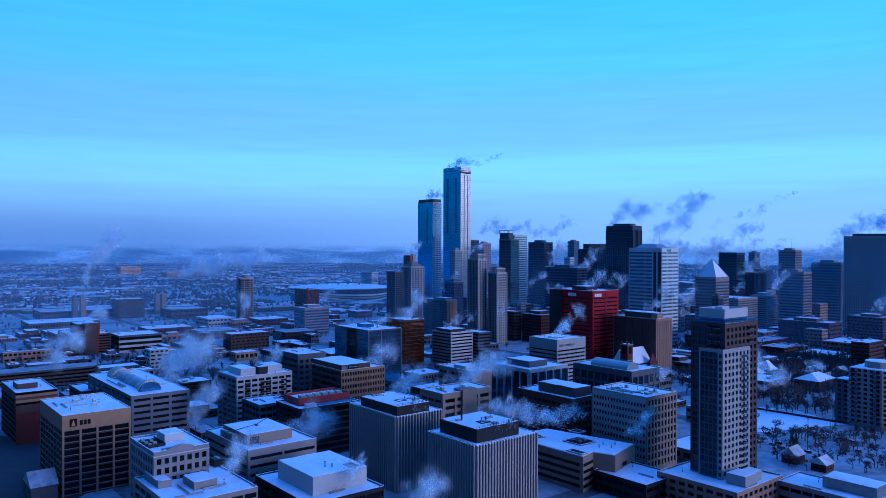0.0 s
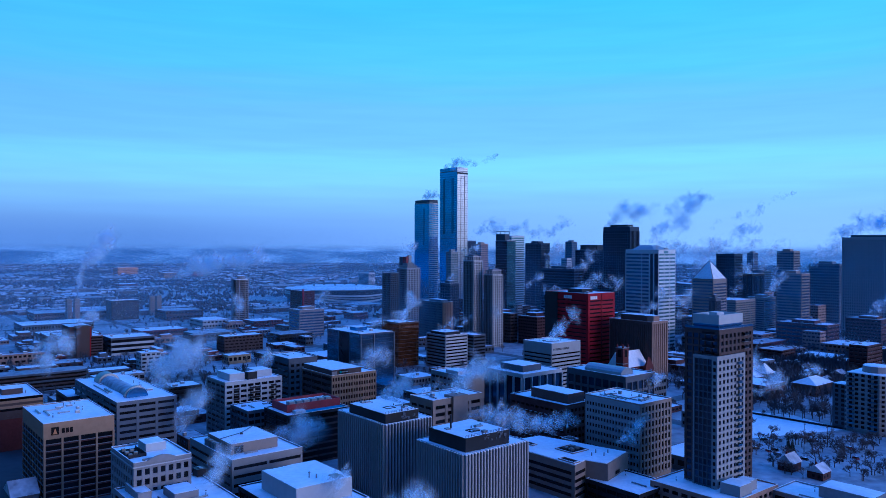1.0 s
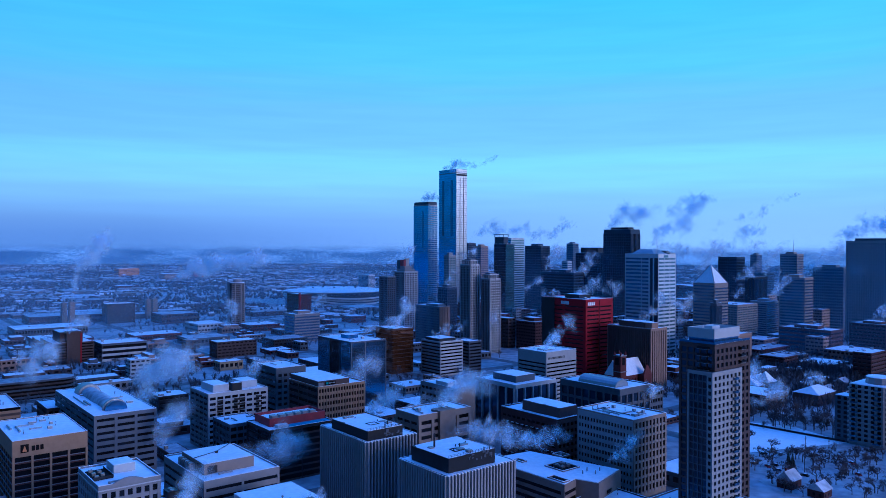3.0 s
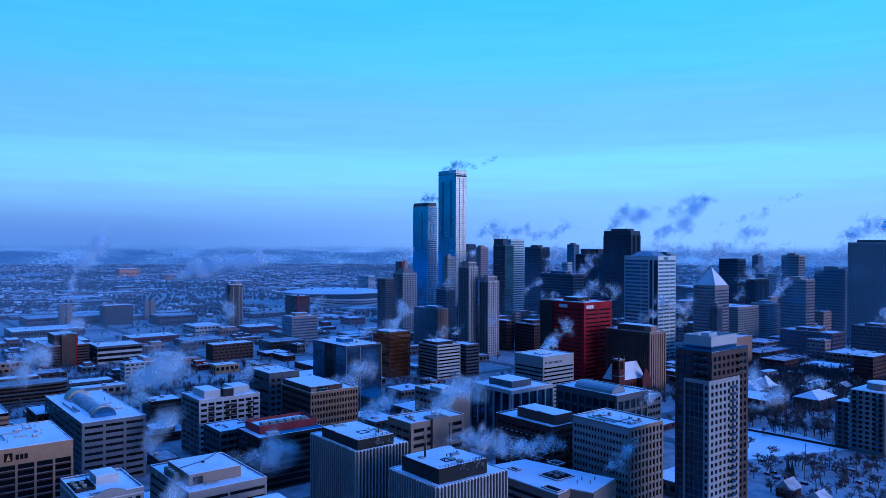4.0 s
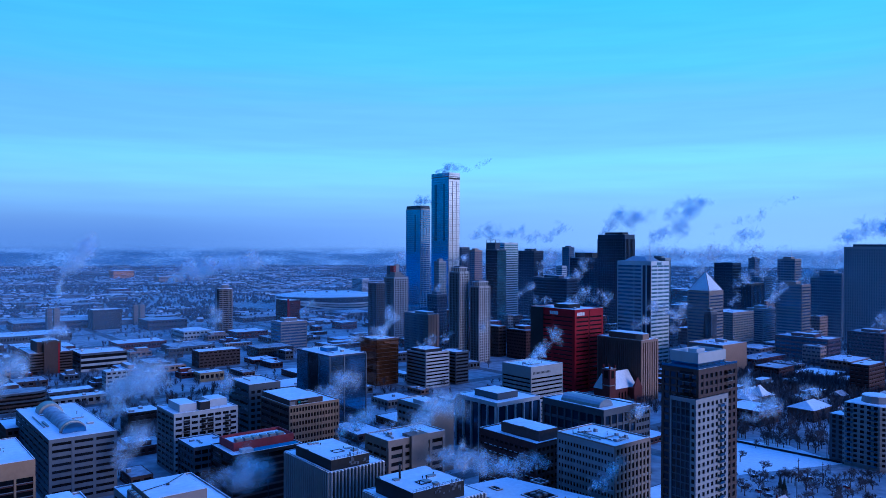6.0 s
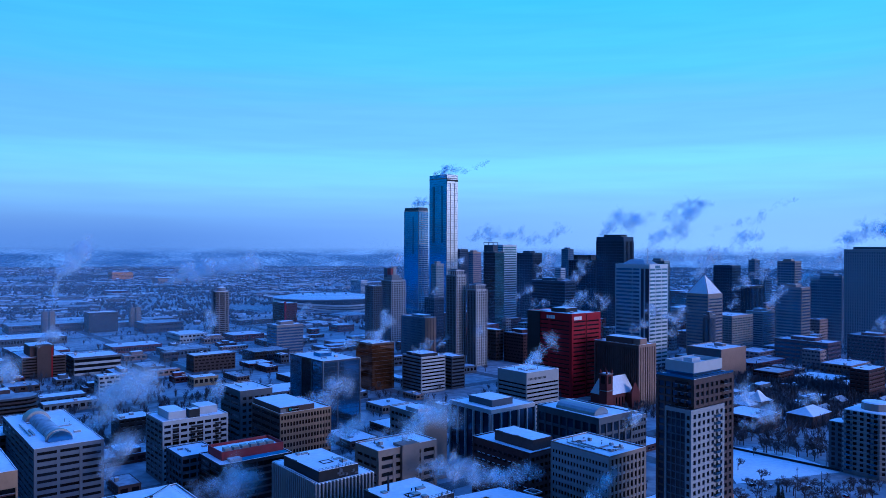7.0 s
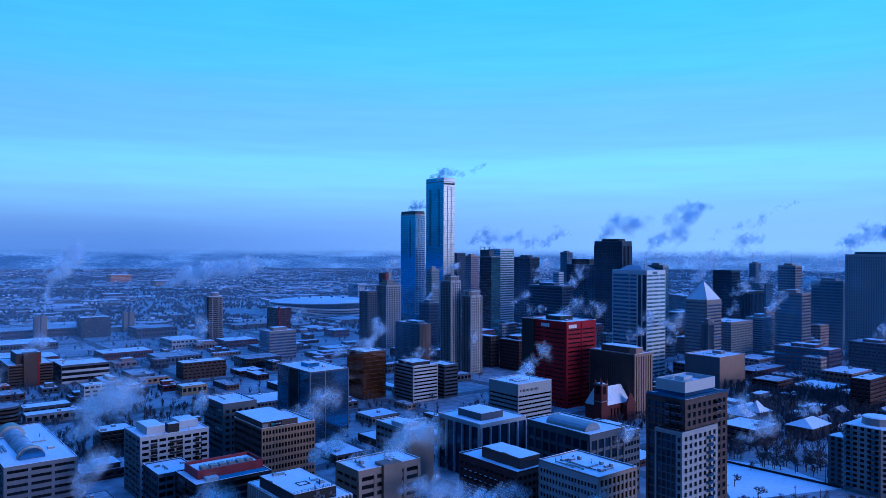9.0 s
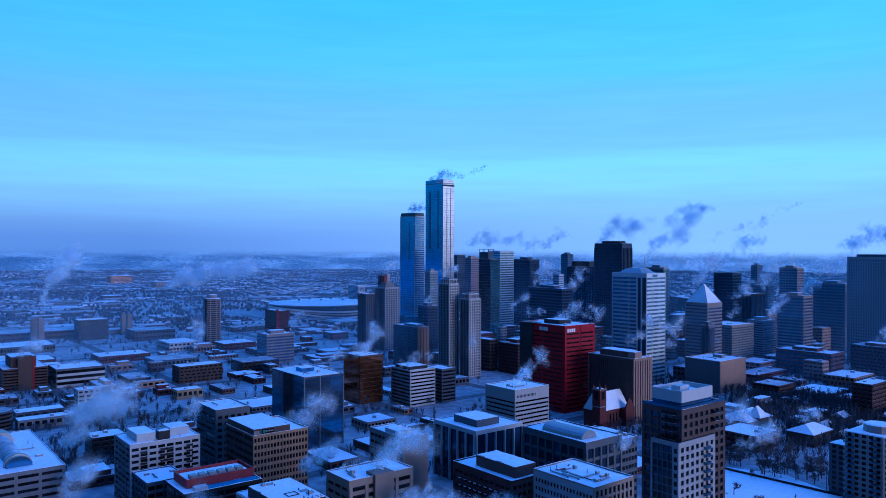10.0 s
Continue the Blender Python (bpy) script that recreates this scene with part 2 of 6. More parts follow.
TEAL = material("teal_sign_face", (0.05, 0.30, 0.28), 0.5, vary=0.1)
SKYBLUE = material("blue_roof_sheet", (0.10, 0.25, 0.42), 0.6, vary=0.2)
# paler copy of the mirror glass: a bright dawn reflection put into colour
LITGLASS = material("pale_mirror_glass", (0.58, 0.59, 0.60), 0.38, metal=0.85, grain=0.06, big=0.02, vary=0.2, each=0.15)
BANK = vapour("steam_bank", (0.82, 0.90, 0.97), 0.42, 0.03, 0.25, 0.7)
STEAM = vapour("white_steam", (0.82, 0.89, 0.95), 0.42, 0.09, 0.33, 0.72)
# for the added sheets that imitate haze over distance
HAZE = veil_air("ice_haze", (0.44, 0.60, 0.86), 0.112, 150.0)
SMOKE = vapour("grey_smoke", (0.58, 0.76, 0.98), 0.36, 0.02, 0.3, 0.74)


# ---- building kit ----
GRID = 39.3                                   # the street grid's turn, degrees
AX = Vector((-math.sin(radians(GRID)), math.cos(radians(GRID))))   # along the faces that run away to the left
BX = Vector((math.cos(radians(GRID)), math.sin(radians(GRID))))    # along the faces that run away to the right
TAKEN = []                                    # footprints, in street-grid axes


class Shape:
    """Collects boxes and other solids into one mesh."""

    def __init__(self):
        self.v, self.f = [], []

    def box(self, x0, y0, z0, x1, y1, z1):
        k = len(self.v)
        self.v += [(x0, y0, z0), (x1, y0, z0), (x1, y1, z0), (x0, y1, z0), (x0, y0, z1), (x1, y0, z1), (x1, y1, z1), (x0, y1, z1)]
        self.f += [tuple(k + i for i in q) for q in ((3, 2, 1, 0), (4, 5, 6, 7), (0, 1, 5, 4), (1, 2, 6, 5), (2, 3, 7, 6), (3, 0, 4, 7))]
        return self

    def prism(self, plan, z0, z1, shrink=1.0, centre=None):
        """A plan polygon (counter-clockwise) pushed up; shrink narrows its top."""
        k, n = len(self.v), len(plan)
        cx, cy = centre or (sum(p[0] for p in plan) / n, sum(p[1] for p in plan) / n)
        self.v += [(x, y, z0) for x, y in plan] + [(cx + (x - cx) * shrink, cy + (y - cy) * shrink, z1) for x, y in plan]
        self.f += [tuple(range(k + n - 1, k - 1, -1)), tuple(range(k + n, k + 2 * n))]
        self.f += [(k + i, k + (i + 1) % n, k + n + (i + 1) % n, k + n + i) for i in range(n)]
        return self

    def round(self, x, y, z0, z1, r0, r1=None, sides=8):
        ring = [(x + r0 * math.cos(2 * math.pi * i / sides), y + r0 * math.sin(2 * math.pi * i / sides)) for i in range(sides)]
        return self.prism(ring, z0, z1, 1.0 if r1 is None else r1 / r0, (x, y))

    def gable(self, x0, y0, x1, y1, z0, z1, over=0.4, hip=0.0):
        """A pitched roof whose ridge runs along x."""
        k, ym = len(self.v), (y0 + y1) / 2
        x0, y0, x1, y1 = x0 - over, y0 - over, x1 + over, y1 + over
        self.v += [(x0, y0, z0), (x1, y0, z0), (x1, y1, z0), (x0, y1, z0), (x0 + hip, ym, z1), (x1 - hip, ym, z1)]
        self.f += [tuple(k + i for i in q) for q in ((3, 2, 1, 0), (0, 1, 5, 4), (2, 3, 4, 5), (1, 2, 5), (3, 0, 4))]
        return self

    def stick(self, a, b, r0, r1, sides=3):
        """A tapered twig or pipe from a to b."""
        a, b = Vector(a), Vector(b)
        way = (b - a).normalized()
        u = way.orthogonal().normalized()
        w = way.cross(u)
        k = len(self.v)
        for p, r in ((a, r0), (b, r1)):
            for i in range(sides):
                c = 2 * math.pi * i / sides
                self.v.append(tuple(p + u * (r * math.cos(c)) + w * (r * math.sin(c))))
        self.f += [(k + i, k + (i + 1) % sides, k + sides + (i + 1) % sides, k + sides + i) for i in range(sides)]
        self.f += [tuple(range(k + sides - 1, k - 1, -1)), tuple(range(k + sides, k + 2 * sides))]
        return self

    def mesh(self, name, mat):
        me = bpy.data.meshes.new(name)
        me.from_pydata(self.v, [], self.f)
        me.materials.append(mat)
        return me


def part(name, shape, mat, parent, label="", at=(0, 0, 0), turn=0.0):
    """One mesh object under a thing or a part. shape: a Shape, or a mesh to share."""
    ob = new(name, shape if isinstance(shape, bpy.types.Mesh) else shape.mesh(name, mat))
    ob.parent = parent
    ob.matrix_basis = pose(*at, 0, 0, turn)
    return tagged(ob, label)


def thing(name, label, category, x, y, z=0.0, turn=GRID, group="", kind=""):
    ob = new(name)
    ob.matrix_basis = pose(x, y, z, 0, 0, turn)
    return tagged(ob, label, category, group, kind)


def snow_sheet(x0, y0, x1, y1, z, deep=0.35, seed=0):
    """A drifted layer of snow over a flat roof."""
    s = Shape()
    nx, ny = max(2, min(14, int((x1 - x0) / 2.5))), max(2, min(14, int((y1 - y0) / 2.5)))
    for j in range(ny + 1):
        for i in range(nx + 1):
            x, y = x0 + (x1 - x0) * i / nx, y0 + (y1 - y0) * j / ny
            rim = 0.0 if 0 < i < nx and 0 < j < ny else 0.12
            s.v.append((x, y, z + deep * (0.55 + 0.6 * noise.noise((x * 0.16 + seed, y * 0.16, seed * 1.7))) - rim))
    w = nx + 1
    s.f += [(j * w + i, j * w + i + 1, (j + 1) * w + i + 1, (j + 1) * w + i) for j in range(ny) for i in range(nx)]
    k = len(s.v)
    rim = [i for i in range(w)] + [j * w + nx for j in range(1, ny + 1)] + [ny * w + i for i in range(nx - 1, -1, -1)] + [j * w for j in range(ny - 1, 0, -1)]
    s.v += [(s.v[i][0], s.v[i][1], z - 0.02) for i in rim]
    s.f += [(k + a, k + (a + 1) % len(rim), rim[(a + 1) % len(rim)], rim[a]) for a in range(len(rim))]
    return s


def facade(root, face, la, lb, h, d, style, floors, bays, wall, glass, top=1.2, base=0.0, band=0.42, pier=0.6, proud=0.06, zb=0.0, joined=False, trim=None, off=(0, 0), skip=(), heaps=None, ledge=None):
    """One side of a building between zb and h: solid top and base, storey bands, piers, and the panes set back between them.
    joined: one mesh for each kind of piece, for sides too far off or turned away to pick them apart. skip: bays left without panes."""
    ox, oy, rz, W = {"right": (0, 0, 0, lb), "left": (0, la, -90, la), "back": (lb, la, 180, lb), "east": (lb, 0, 90, la)}[face]
    ox, oy = ox + off[0], oy + off[1]
    u0, u1 = (0, W) if face in ("right", "back") else (d, W - d)
    trim = trim or wall
    c, s = math.cos(radians(rz)), math.sin(radians(rz))
    made, own = {}, heaps is None
    heaps = {} if own else heaps

    def put(name, box, mat, x=0.0, z=0.0, single=False):
        if joined and not single:
            x0, y0, z0, x1, y1, z1 = box
            x0, x1 = x0 + x, x1 + x
            (p0, q0), (p1, q1) = ((ox + u * c - v * s, oy + u * s + v * c) for u, v in ((x0, y0), (x1, y1)))
            heaps.setdefault((name, mat.name), (Shape(), mat))[0].box(min(p0, p1), min(q0, q1), z0 + z, max(p0, p1), max(q0, q1), z1 + z)
            return
        key = (name, box)
        if key not in made:
            made[key] = Shape().box(*box).mesh(name, mat)
        part(name, made[key], mat, root, "", (ox + x * c, oy + x * s, z), rz)

    if style == "blank":
        put("wall_panel", (u0, 0, zb, u1, d, h), wall)
    else:
        z0, z1 = zb + base, h - top
        fh = (z1 - z0) / floors
        bw, bh = (u1 - u0 - pier) / bays, fh * band
        if base:
            put("base_course", (u0, 0, zb, u1, d, z0), wall)
        if top:
            put("top_course", (u0, 0, z1, u1, d, h), wall)
        if bh and style != "stripe":
            for i in range(floors):
                put("spandrel", (u0, 0, 0, u1, d, bh), trim, 0, z0 + i * fh)
        if ledge:
            for i in range(floors):
                put("ledge", (u0, -0.3, 0, u1, 0.0, 0.28), ledge, 0, z0 + i * fh + bh - 0.28)
        if pier and style != "glass":
            for i in range(bays + 1):
                put("pier", (0, -proud, z0 - 0.02, pier, d, z1 + 0.02), wall, u0 + i * bw)
        if style == "stripe":
            for i in range(bays):
                put("window_strip", (0, d - 0.12, z0, bw - pier, d - 0.02, z1), glass, u0 + pier + i * bw)
        elif style == "glass":
            for i in range(floors):
                for j in range(bays):
                    put("glass_pane", (0.04, 0.03, 0.04, bw - 0.04, d - 0.02, fh - bh - 0.04), glass, u0 + pier / 2 + j * bw, z0 + i * fh + bh)
        else:
            for i in range(floors):
                for j in range(bays):
                    if j not in skip:
                        put("window_pane", (0, d - 0.12, 0, bw - pier, d - 0.02, fh - bh), glass, u0 + pier + j * bw, z0 + i * fh + bh)
    if own:
        pour(root, heaps)


def pour(root, heaps):
    """Links the joined pieces of a building's sides, one mesh for each kind and material."""
    for (name, _), (shape, mat) in heaps.items():
        tagged(part(name + "_range", shape, mat, root), kind="stuff")


def roofscape(root, la, lb, h, wall, seed, units=3, parapet=0.7, pents=(), snow=True):
    """Parapet, snow, penthouses and small plant on a flat roof."""
    rnd = random.Random(seed)
    t = 0.35
    if parapet:
        rim, cap = Shape(), Shape()
        for x0, y0, x1, y1 in ((0, 0, lb, t), (0, la - t, lb, la), (0, t, t, la - t), (lb - t, t, lb, la - t)):
            rim.box(x0, y0, h, x1, y1, h + parapet)
            cap.box(x0 + 0.02, y0 + 0.02, h + parapet, x1 - 0.02, y1 - 0.02, h + parapet + 0.15)
        part("snow_cap", cap, SNOW, part("parapet", rim, wall, root))
    if snow:
        part("roof_snow", snow_sheet(t + 0.02, t + 0.02, lb - t - 0.02, la - t - 0.02, h + 0.05, min(0.4, parapet or 0.3), seed), SNOW, root)
    for x0, y0, x1, y1, ph, mat in pents:
        p = part("penthouse", Shape().box(x0, y0, h - 0.1, x1, y1, h + ph), mat, root)
        part("penthouse_snow", snow_sheet(x0 + 0.15, y0 + 0.15, x1 - 0.15, y1 - 0.15, h + ph, 0.35, seed + 3), SNOW, p)
    for i in range(units // 2):
        x, y, run = rnd.uniform(0.1, 0.5) * lb, rnd.uniform(0.1, 0.6) * la, rnd.uniform(0.15, 0.35)
        q = (x + run * lb, y, h + 0.75) if i % 2 else (x, y + run * la, h + 0.75)
        if not any(x0 - 1 < u < x1 + 1 and y0 - 1 < v < y1 + 1 for x0, y0, x1, y1, *_ in pents for u, v in ((x, y), q[:2])):
            part("roof_duct", Shape().stick((x, y, h + 0.75), q, 0.35, 0.35, 4).box(x - 0.4, y - 0.4, h, x + 0.4, y + 0.4, h + 1.0), STEEL, root)
    for i in range(units):
        x, y = rnd.uniform(0.12, 0.82) * lb, rnd.uniform(0.12, 0.82) * la
        if any(x0 - 3 < x < x1 + 1 and y0 - 3 < y < y1 + 1 for x0, y0, x1, y1, *_ in pents):
            continue
        if rnd.random() < 0.55:
            w, e, k = rnd.uniform(1.2, 3.4), rnd.uniform(1.2, 2.6), rnd.uniform(0.8, 1.7)
            p = part("roof_unit", Shape().box(x, y, h, x + w, y + e, h + k).box(x + 0.2, y + 0.2, h + k, x + w - 0.2, y + e - 0.2, h + k + 0.15), STEEL, root)
            part("snow_cap", Shape().box(x + 0.05, y + 0.05, h + k + 0.15, x + w - 0.05, y + e - 0.05, h + k + 0.32), SNOW, p)
        else:
            part("vent_pipe", Shape().round(x, y, h, h + rnd.uniform(0.9, 1.9), 0.22, 0.2).round(x, y, h + 1.9, h + 2.15, 0.4, 0.25), STEEL, root)


def footprint(x, y, la, lb):
    a, b = -x * math.sin(radians(GRID)) + y * math.cos(radians(GRID)), x * math.cos(radians(GRID)) + y * math.sin(radians(GRID))
    TAKEN.append((a, b, a + la, b + lb))


def building(name, label, x, y, la, lb, h, wall, glass, right, left, seed=1, d=0.45, core=None, units=3, parapet=0.7, pents=(), category="building", far=False, group=""):
    """A block on the street grid with its near corner at x, y; right and left: facade arguments of the two near sides."""
    root = thing(name, label, category, x, y, group=group)
    footprint(x, y, la, lb)
    part("core_wall", Shape().box(d, d, 0, lb - d, la - d, h), core or BLACK, root)
    heaps = {}
    for face, spec in (("right", right), ("left", left), ("back", right), ("east", left)):
        spec = dict(spec)
        spec["joined"] = far or face in ("back", "east")
        facade(root, face, la, lb, h, d, wall=spec.pop("wall", wall), glass=spec.pop("glass", glass), heaps=heaps, **spec)
    pour(root, heaps)
    roofscape(root, la, lb, h, wall, seed, units, parapet, pents)
    return root


def low_block(label, x, y, la, lb, h, wall, seed, floors=1, group="low blocks"):
    """A low flat-roofed building: wall, window rows, parapet and snow."""
    rnd = random.Random(seed)
    root = thing("low_building", label, "building", x, y, group=group)
    footprint(x, y, la, lb)
    t = 0.4
    part("wall", Shape().box(0, 0, 0, lb, la, h).box(-0.1, -0.1, h, lb + 0.1, t, h + 0.6).box(-0.1, la - t, h, lb + 0.1, la + 0.1, h + 0.6).box(-0.1, t, h, t, la - t, h + 0.6).box(lb - t, t, h, lb + 0.1, la - t, h + 0.6), wall, root)
    part("roof_snow", snow_sheet(0.1, 0.1, lb - 0.1, la - 0.1, h + 0.38, 0.3, seed), rnd.choice((SNOW, SNOW, OLDSNOW)), root)
    fh = h / floors
    panes, sills = Shape(), Shape()
    for i in range(floors):
        z = i * fh + fh * 0.38
        for W, side in ((lb, 0), (la, 1)):
            n = max(2, int(W / rnd.uniform(3.0, 5.5)))
            for j in range(n):
                a, b = W * (j + 0.18) / n, W * (j + 0.82) / n
                for s_, v in ((panes, 0.04), (sills, 0.16)):
                    zz = (z, z + fh * 0.42) if s_ is panes else (z - 0.15, z)
                    s_.box(a, -v, zz[0], b, 0.0, zz[1]) if side == 0 else s_.box(-v, a, zz[0], 0.0, b, zz[1])
    tagged(part("window_range", panes, SHADEGLASS, root), kind="stuff")
    if y < 800:
        tagged(part("sill_range", sills, PALE, root), kind="stuff")
    for i in range(rnd.randint(1, 2) if y < 1100 else 0):
        w, e, k = rnd.uniform(1.5, 4), rnd.uniform(1.5, 4), rnd.uniform(1, 2.4)
        u, v = rnd.uniform(1, max(1.5, lb - 5)), rnd.uniform(1, max(1.5, la - 5))
        p = part("roof_unit", Shape().box(u, v, h + 0.2, u + w, v + e, h + k), STEEL, root)
        if y < 900:
            part("snow_cap", Shape().box(u + 0.05, v + 0.05, h + k, u + w - 0.05, v + e - 0.05, h + k + 0.25), SNOW, p)
    return root


def tower_part(root, name, dx, dy, la, lb, z0, z1, wall, glass, right, left, d=0.4, core=None, joined=False):
    """A further volume of a building: core and two storeyed near sides, at an offset in the building's own axes."""
    part(name, Shape().box(dx + d, dy + d, z0, dx + lb - d, dy + la - d, z1), core or wall, root)
    heaps = {}
    for face, spec in (("right", right), ("left", left), ("back", right), ("east", left)):
        spec = dict(spec)
        spec["joined"] = joined or face in ("back", "east")
        facade(root, face, la, lb, z1, d, wall=spec.pop("wall", wall), glass=spec.pop("glass", glass), zb=z0, off=(dx, dy), heaps=heaps, **spec)
    pour(root, heaps)


def balconies(root, face, la, lb, us, width, z0, fh, n, deep=1.5, rail=SHADEGLASS, slab=PALE, off=(0, 0)):
    """Stacked balconies: a slab and a railing at each storey."""
    ox, oy, rz = {"right": (0, 0, 0), "left": (0, la, -90)}[face]
    ox, oy = ox + off[0], oy + off[1]
    c, s = math.cos(radians(rz)), math.sin(radians(rz))
    slab_me = Shape().box(0, -deep, 0, width, 0.05, 0.2).mesh("balcony", slab)
    rail_me = Shape().box(0.03, -deep + 0.03, 0.2, width - 0.03, -deep + 0.09, 1.2).box(0.03, -deep + 0.09, 0.2, 0.09, 0.0, 1.2).box(width - 0.09, -deep + 0.09, 0.2, width - 0.03, 0.0, 1.2).mesh("railing", rail)
    for i in range(n):
        for u in us:
            b = part("balcony", slab_me, slab, root, "", (ox + u * c, oy + u * s, z0 + i * fh), rz)
            part("railing", rail_me, rail, b)


def S(style, floors, bays, **more):
    return dict(style=style, floors=floors, bays=bays, **more)


# ---- ground ----
def sheet(name, label, category, corners, z, mat):
    s = Shape()
    s.v, s.f = [(x, y, z) for x, y in corners], [tuple(range(len(corners)))]
    return tagged(new(name, s.mesh(name, mat)), label, category, "", "structure")


sheet("ground", "snow-covered ground reaching the hazy horizon", "ground", [(-9000, -4000), (9000, -4000), (9000, 9000), (-9000, 9000)], 0.0, TRODDEN)


def ab(a, b):
    """A place from street-grid coordinates."""
    p = AX * a + BX * b
    return p.x, p.y


# ---- the near blocks ----
office = building("office_tower", "beige concrete office tower with dark windows and snowy roof", -176, 344.8, 47.4, 30.6, 37.6, BEIGE, SHADEGLASS,
                  S("grid", 10, 4, top=7.0, band=0.32, pier=0.9, proud=0.4, trim=DARKBRICK, ledge=PALE), S("grid", 10, 8, top=7.0, band=0.32, pier=0.3, proud=0.02, trim=DARKBRICK, ledge=PALE), seed=3, units=9, parapet=0.4)
part("emblem", Shape().box(3.2, -0.25, 32.4, 6.4, 0.0, 36.0), PITCHBLACK, office, "dark square sign emblem")
part("emblem_mark", Shape().prism([(3.9, -0.32), (5.7, -0.32), (5.7, -0.24), (3.9, -0.24)], 32.8, 35.4, 0.1), ORANGE, office, "tan triangle of the emblem")
for i in range(3):
    part("sign_bar", Shape().box(7.6 + i * 1.7, -0.2, 32.8, 8.9 + i * 1.7, 0.0, 35.0), PITCHBLACK, office, "dark bar of the roof sign")

annex = building("annex_block", "pale office block with strip windows and arched rooftop vault", -172, 412.1, 90.5, 32.5, 33.2, SLATE, SHADEGLASS,
                 S("grid", 9, 3, top=1.6, band=0.58, pier=1.4, proud=0.1), S("grid", 9, 7, top=1.6, band=0.58, pier=1.2, proud=0.1), seed=5, units=6, parapet=0.4)


def vault(root, x, y0, y1, r, z, mat, name):
    """A half-round roof vault along y with glazed ends."""
    s, n = Shape(), 14
    for y in (y0, y1):
        s.v += [(x - r * math.cos(math.pi * i / n), y, z + r * 0.9 * math.sin(math.pi * i / n)) for i in range(n + 1)]
    s.f += [(i, i + 1, n + 2 + i, n + 1 + i) for i in range(n)] + [tuple(range(n, -1, -1)), tuple(range(n + 1, 2 * n + 2))]
    return part(name, s, mat, root)


vault(annex, 14, 10, 12.5, 5.8, 33.4, NAVYGLASS, "arched_end_window")
vault(annex, 14, 12.5, 15, 6.4, 33.4, STEEL, "vault_rib")
vault(annex, 14, 15, 66, 4.8, 33.4, OLDSNOW, "vault")
vault(annex, 14, 66, 76, 6.4, 33.4, STEEL, "vault_rib")
part("roof_vent", Shape().box(5, 30, 33, 6, 44, 34.4), STEEL, annex)

hotel = building("boutique_hotel", "cream masonry hotel with square windows and roof terrace", -111.4, 287.5, 29.4, 22.1, 36.5, PALE, SHADEGLASS,
                 S("grid", 9, 7, top=2.2, band=0.4, pier=1.2), S("grid", 9, 9, top=2.2, band=0.42, pier=1.3), seed=6, units=5, pents=((9, 14, 17, 24, 3.4, WHITE),))
s = Shape()
s.v = [(5 + 11 * i / 12, -0.15, 36.4) for i in range(13)] + [(5 + 11 * i / 12, -0.15, 37.3 + 1.5 * math.sin(math.pi * i / 12)) for i in range(13)]
s.v += [(x, 0.5, z) for x, _, z in s.v]
s.f = [(i, i + 1, 14 + i, 13 + i) for i in range(12)] + [(26 + i + 1, 26 + i, 39 + i, 40 + i) for i in range(12)] + [(13 + i, 14 + i, 40 + i, 39 + i) for i in range(12)]
part("curved_pediment", s, PALE, hotel)
# flat slab on the roof; its black is the painted shade of a well
part("terrace_well", Shape().box(0.5, 9, 36.4, 7.5, 23, 36.98), PITCHBLACK, hotel, "near-black slab painted as a sunken terrace's shade")
for k in range(5):
    part("terrace_unit", Shape().box(1.5 + (k % 2) * 2.6, 10.5 + k * 2.3, 36.98, 2.9 + (k % 2) * 2.6, 11.8 + k * 2.3, 38.0), STEEL, hotel)
part("cornice", Shape().box(-0.25, -0.25, 35.2, 22.3, 0.0, 35.6).box(-0.25, 0.0, 35.2, 0.0, 29.4, 35.6), WHITE, hotel)
part("terrace_rail", Shape().box(0.45, 8.8, 36.9, 7.6, 8.9, 38.0).box(7.5, 8.9, 36.9, 7.6, 23.1, 38.0), BLACK, hotel)

terraced = building("terraced_office", "pale banded office block with concrete penthouse", -81, 311, 46, 32.3, 31, PALE, SHADEGLASS,
                    S("grid", 8, 2, top=2.4, band=0.62, pier=0.9), S("grid", 8, 2, top=2.4, band=0.62, pier=0.9), seed=7, units=9, pents=((3.5, 9, 25, 34, 4.6, SAND),))
part("ridge_pipe", Shape().stick((3.6, 20, 35.9), (14, 22, 36.5), 0.16, 0.16, 5).stick((14, 22, 36.5), (24.6, 33, 35.9), 0.16, 0.16, 5).box(13.5, 21.5, 35.4, 14.5, 22.5, 36.6), BLACK, terraced, "dark pipe along the penthouse ridge")
for v in (18, 21.5, 25, 28.5):
    part("roof_unit", Shape().box(0.9, v, 31.2, 3.1, v + 2.6, 34.2).box(1.2, v + 0.3, 34.2, 2.8, v + 2.3, 34.5), STEEL, terraced)
part("louvre", Shape().box(3.3, 11, 31.6, 3.5, 16, 34.8).box(5, 8.8, 31.6, 9, 9.0, 34.6), BLACK, terraced)

boxy = building("box_topped_office", "dark office block under a white windowless plant box", -48, 268, 44, 33, 23.5, BLACK, SHADEGLASS,
                S("grid", 6, 4, top=1.0, band=0.4), S("grid", 6, 5, top=1.0, band=0.4), seed=8, units=5, pents=((6.0, 7.5, 29.8, 35.9, 7.4, WHITE),))
part("roof_hatch", Shape().box(23, 9, 31.0, 27, 14, 31.3), BLACK, boxy)
part("vent_pipe", Shape().round(16, 16, 31, 33, 0.25).round(16, 16, 33, 33.4, 0.5, 0.3).round(18, 14, 31, 32.6, 0.3), STEEL, boxy)

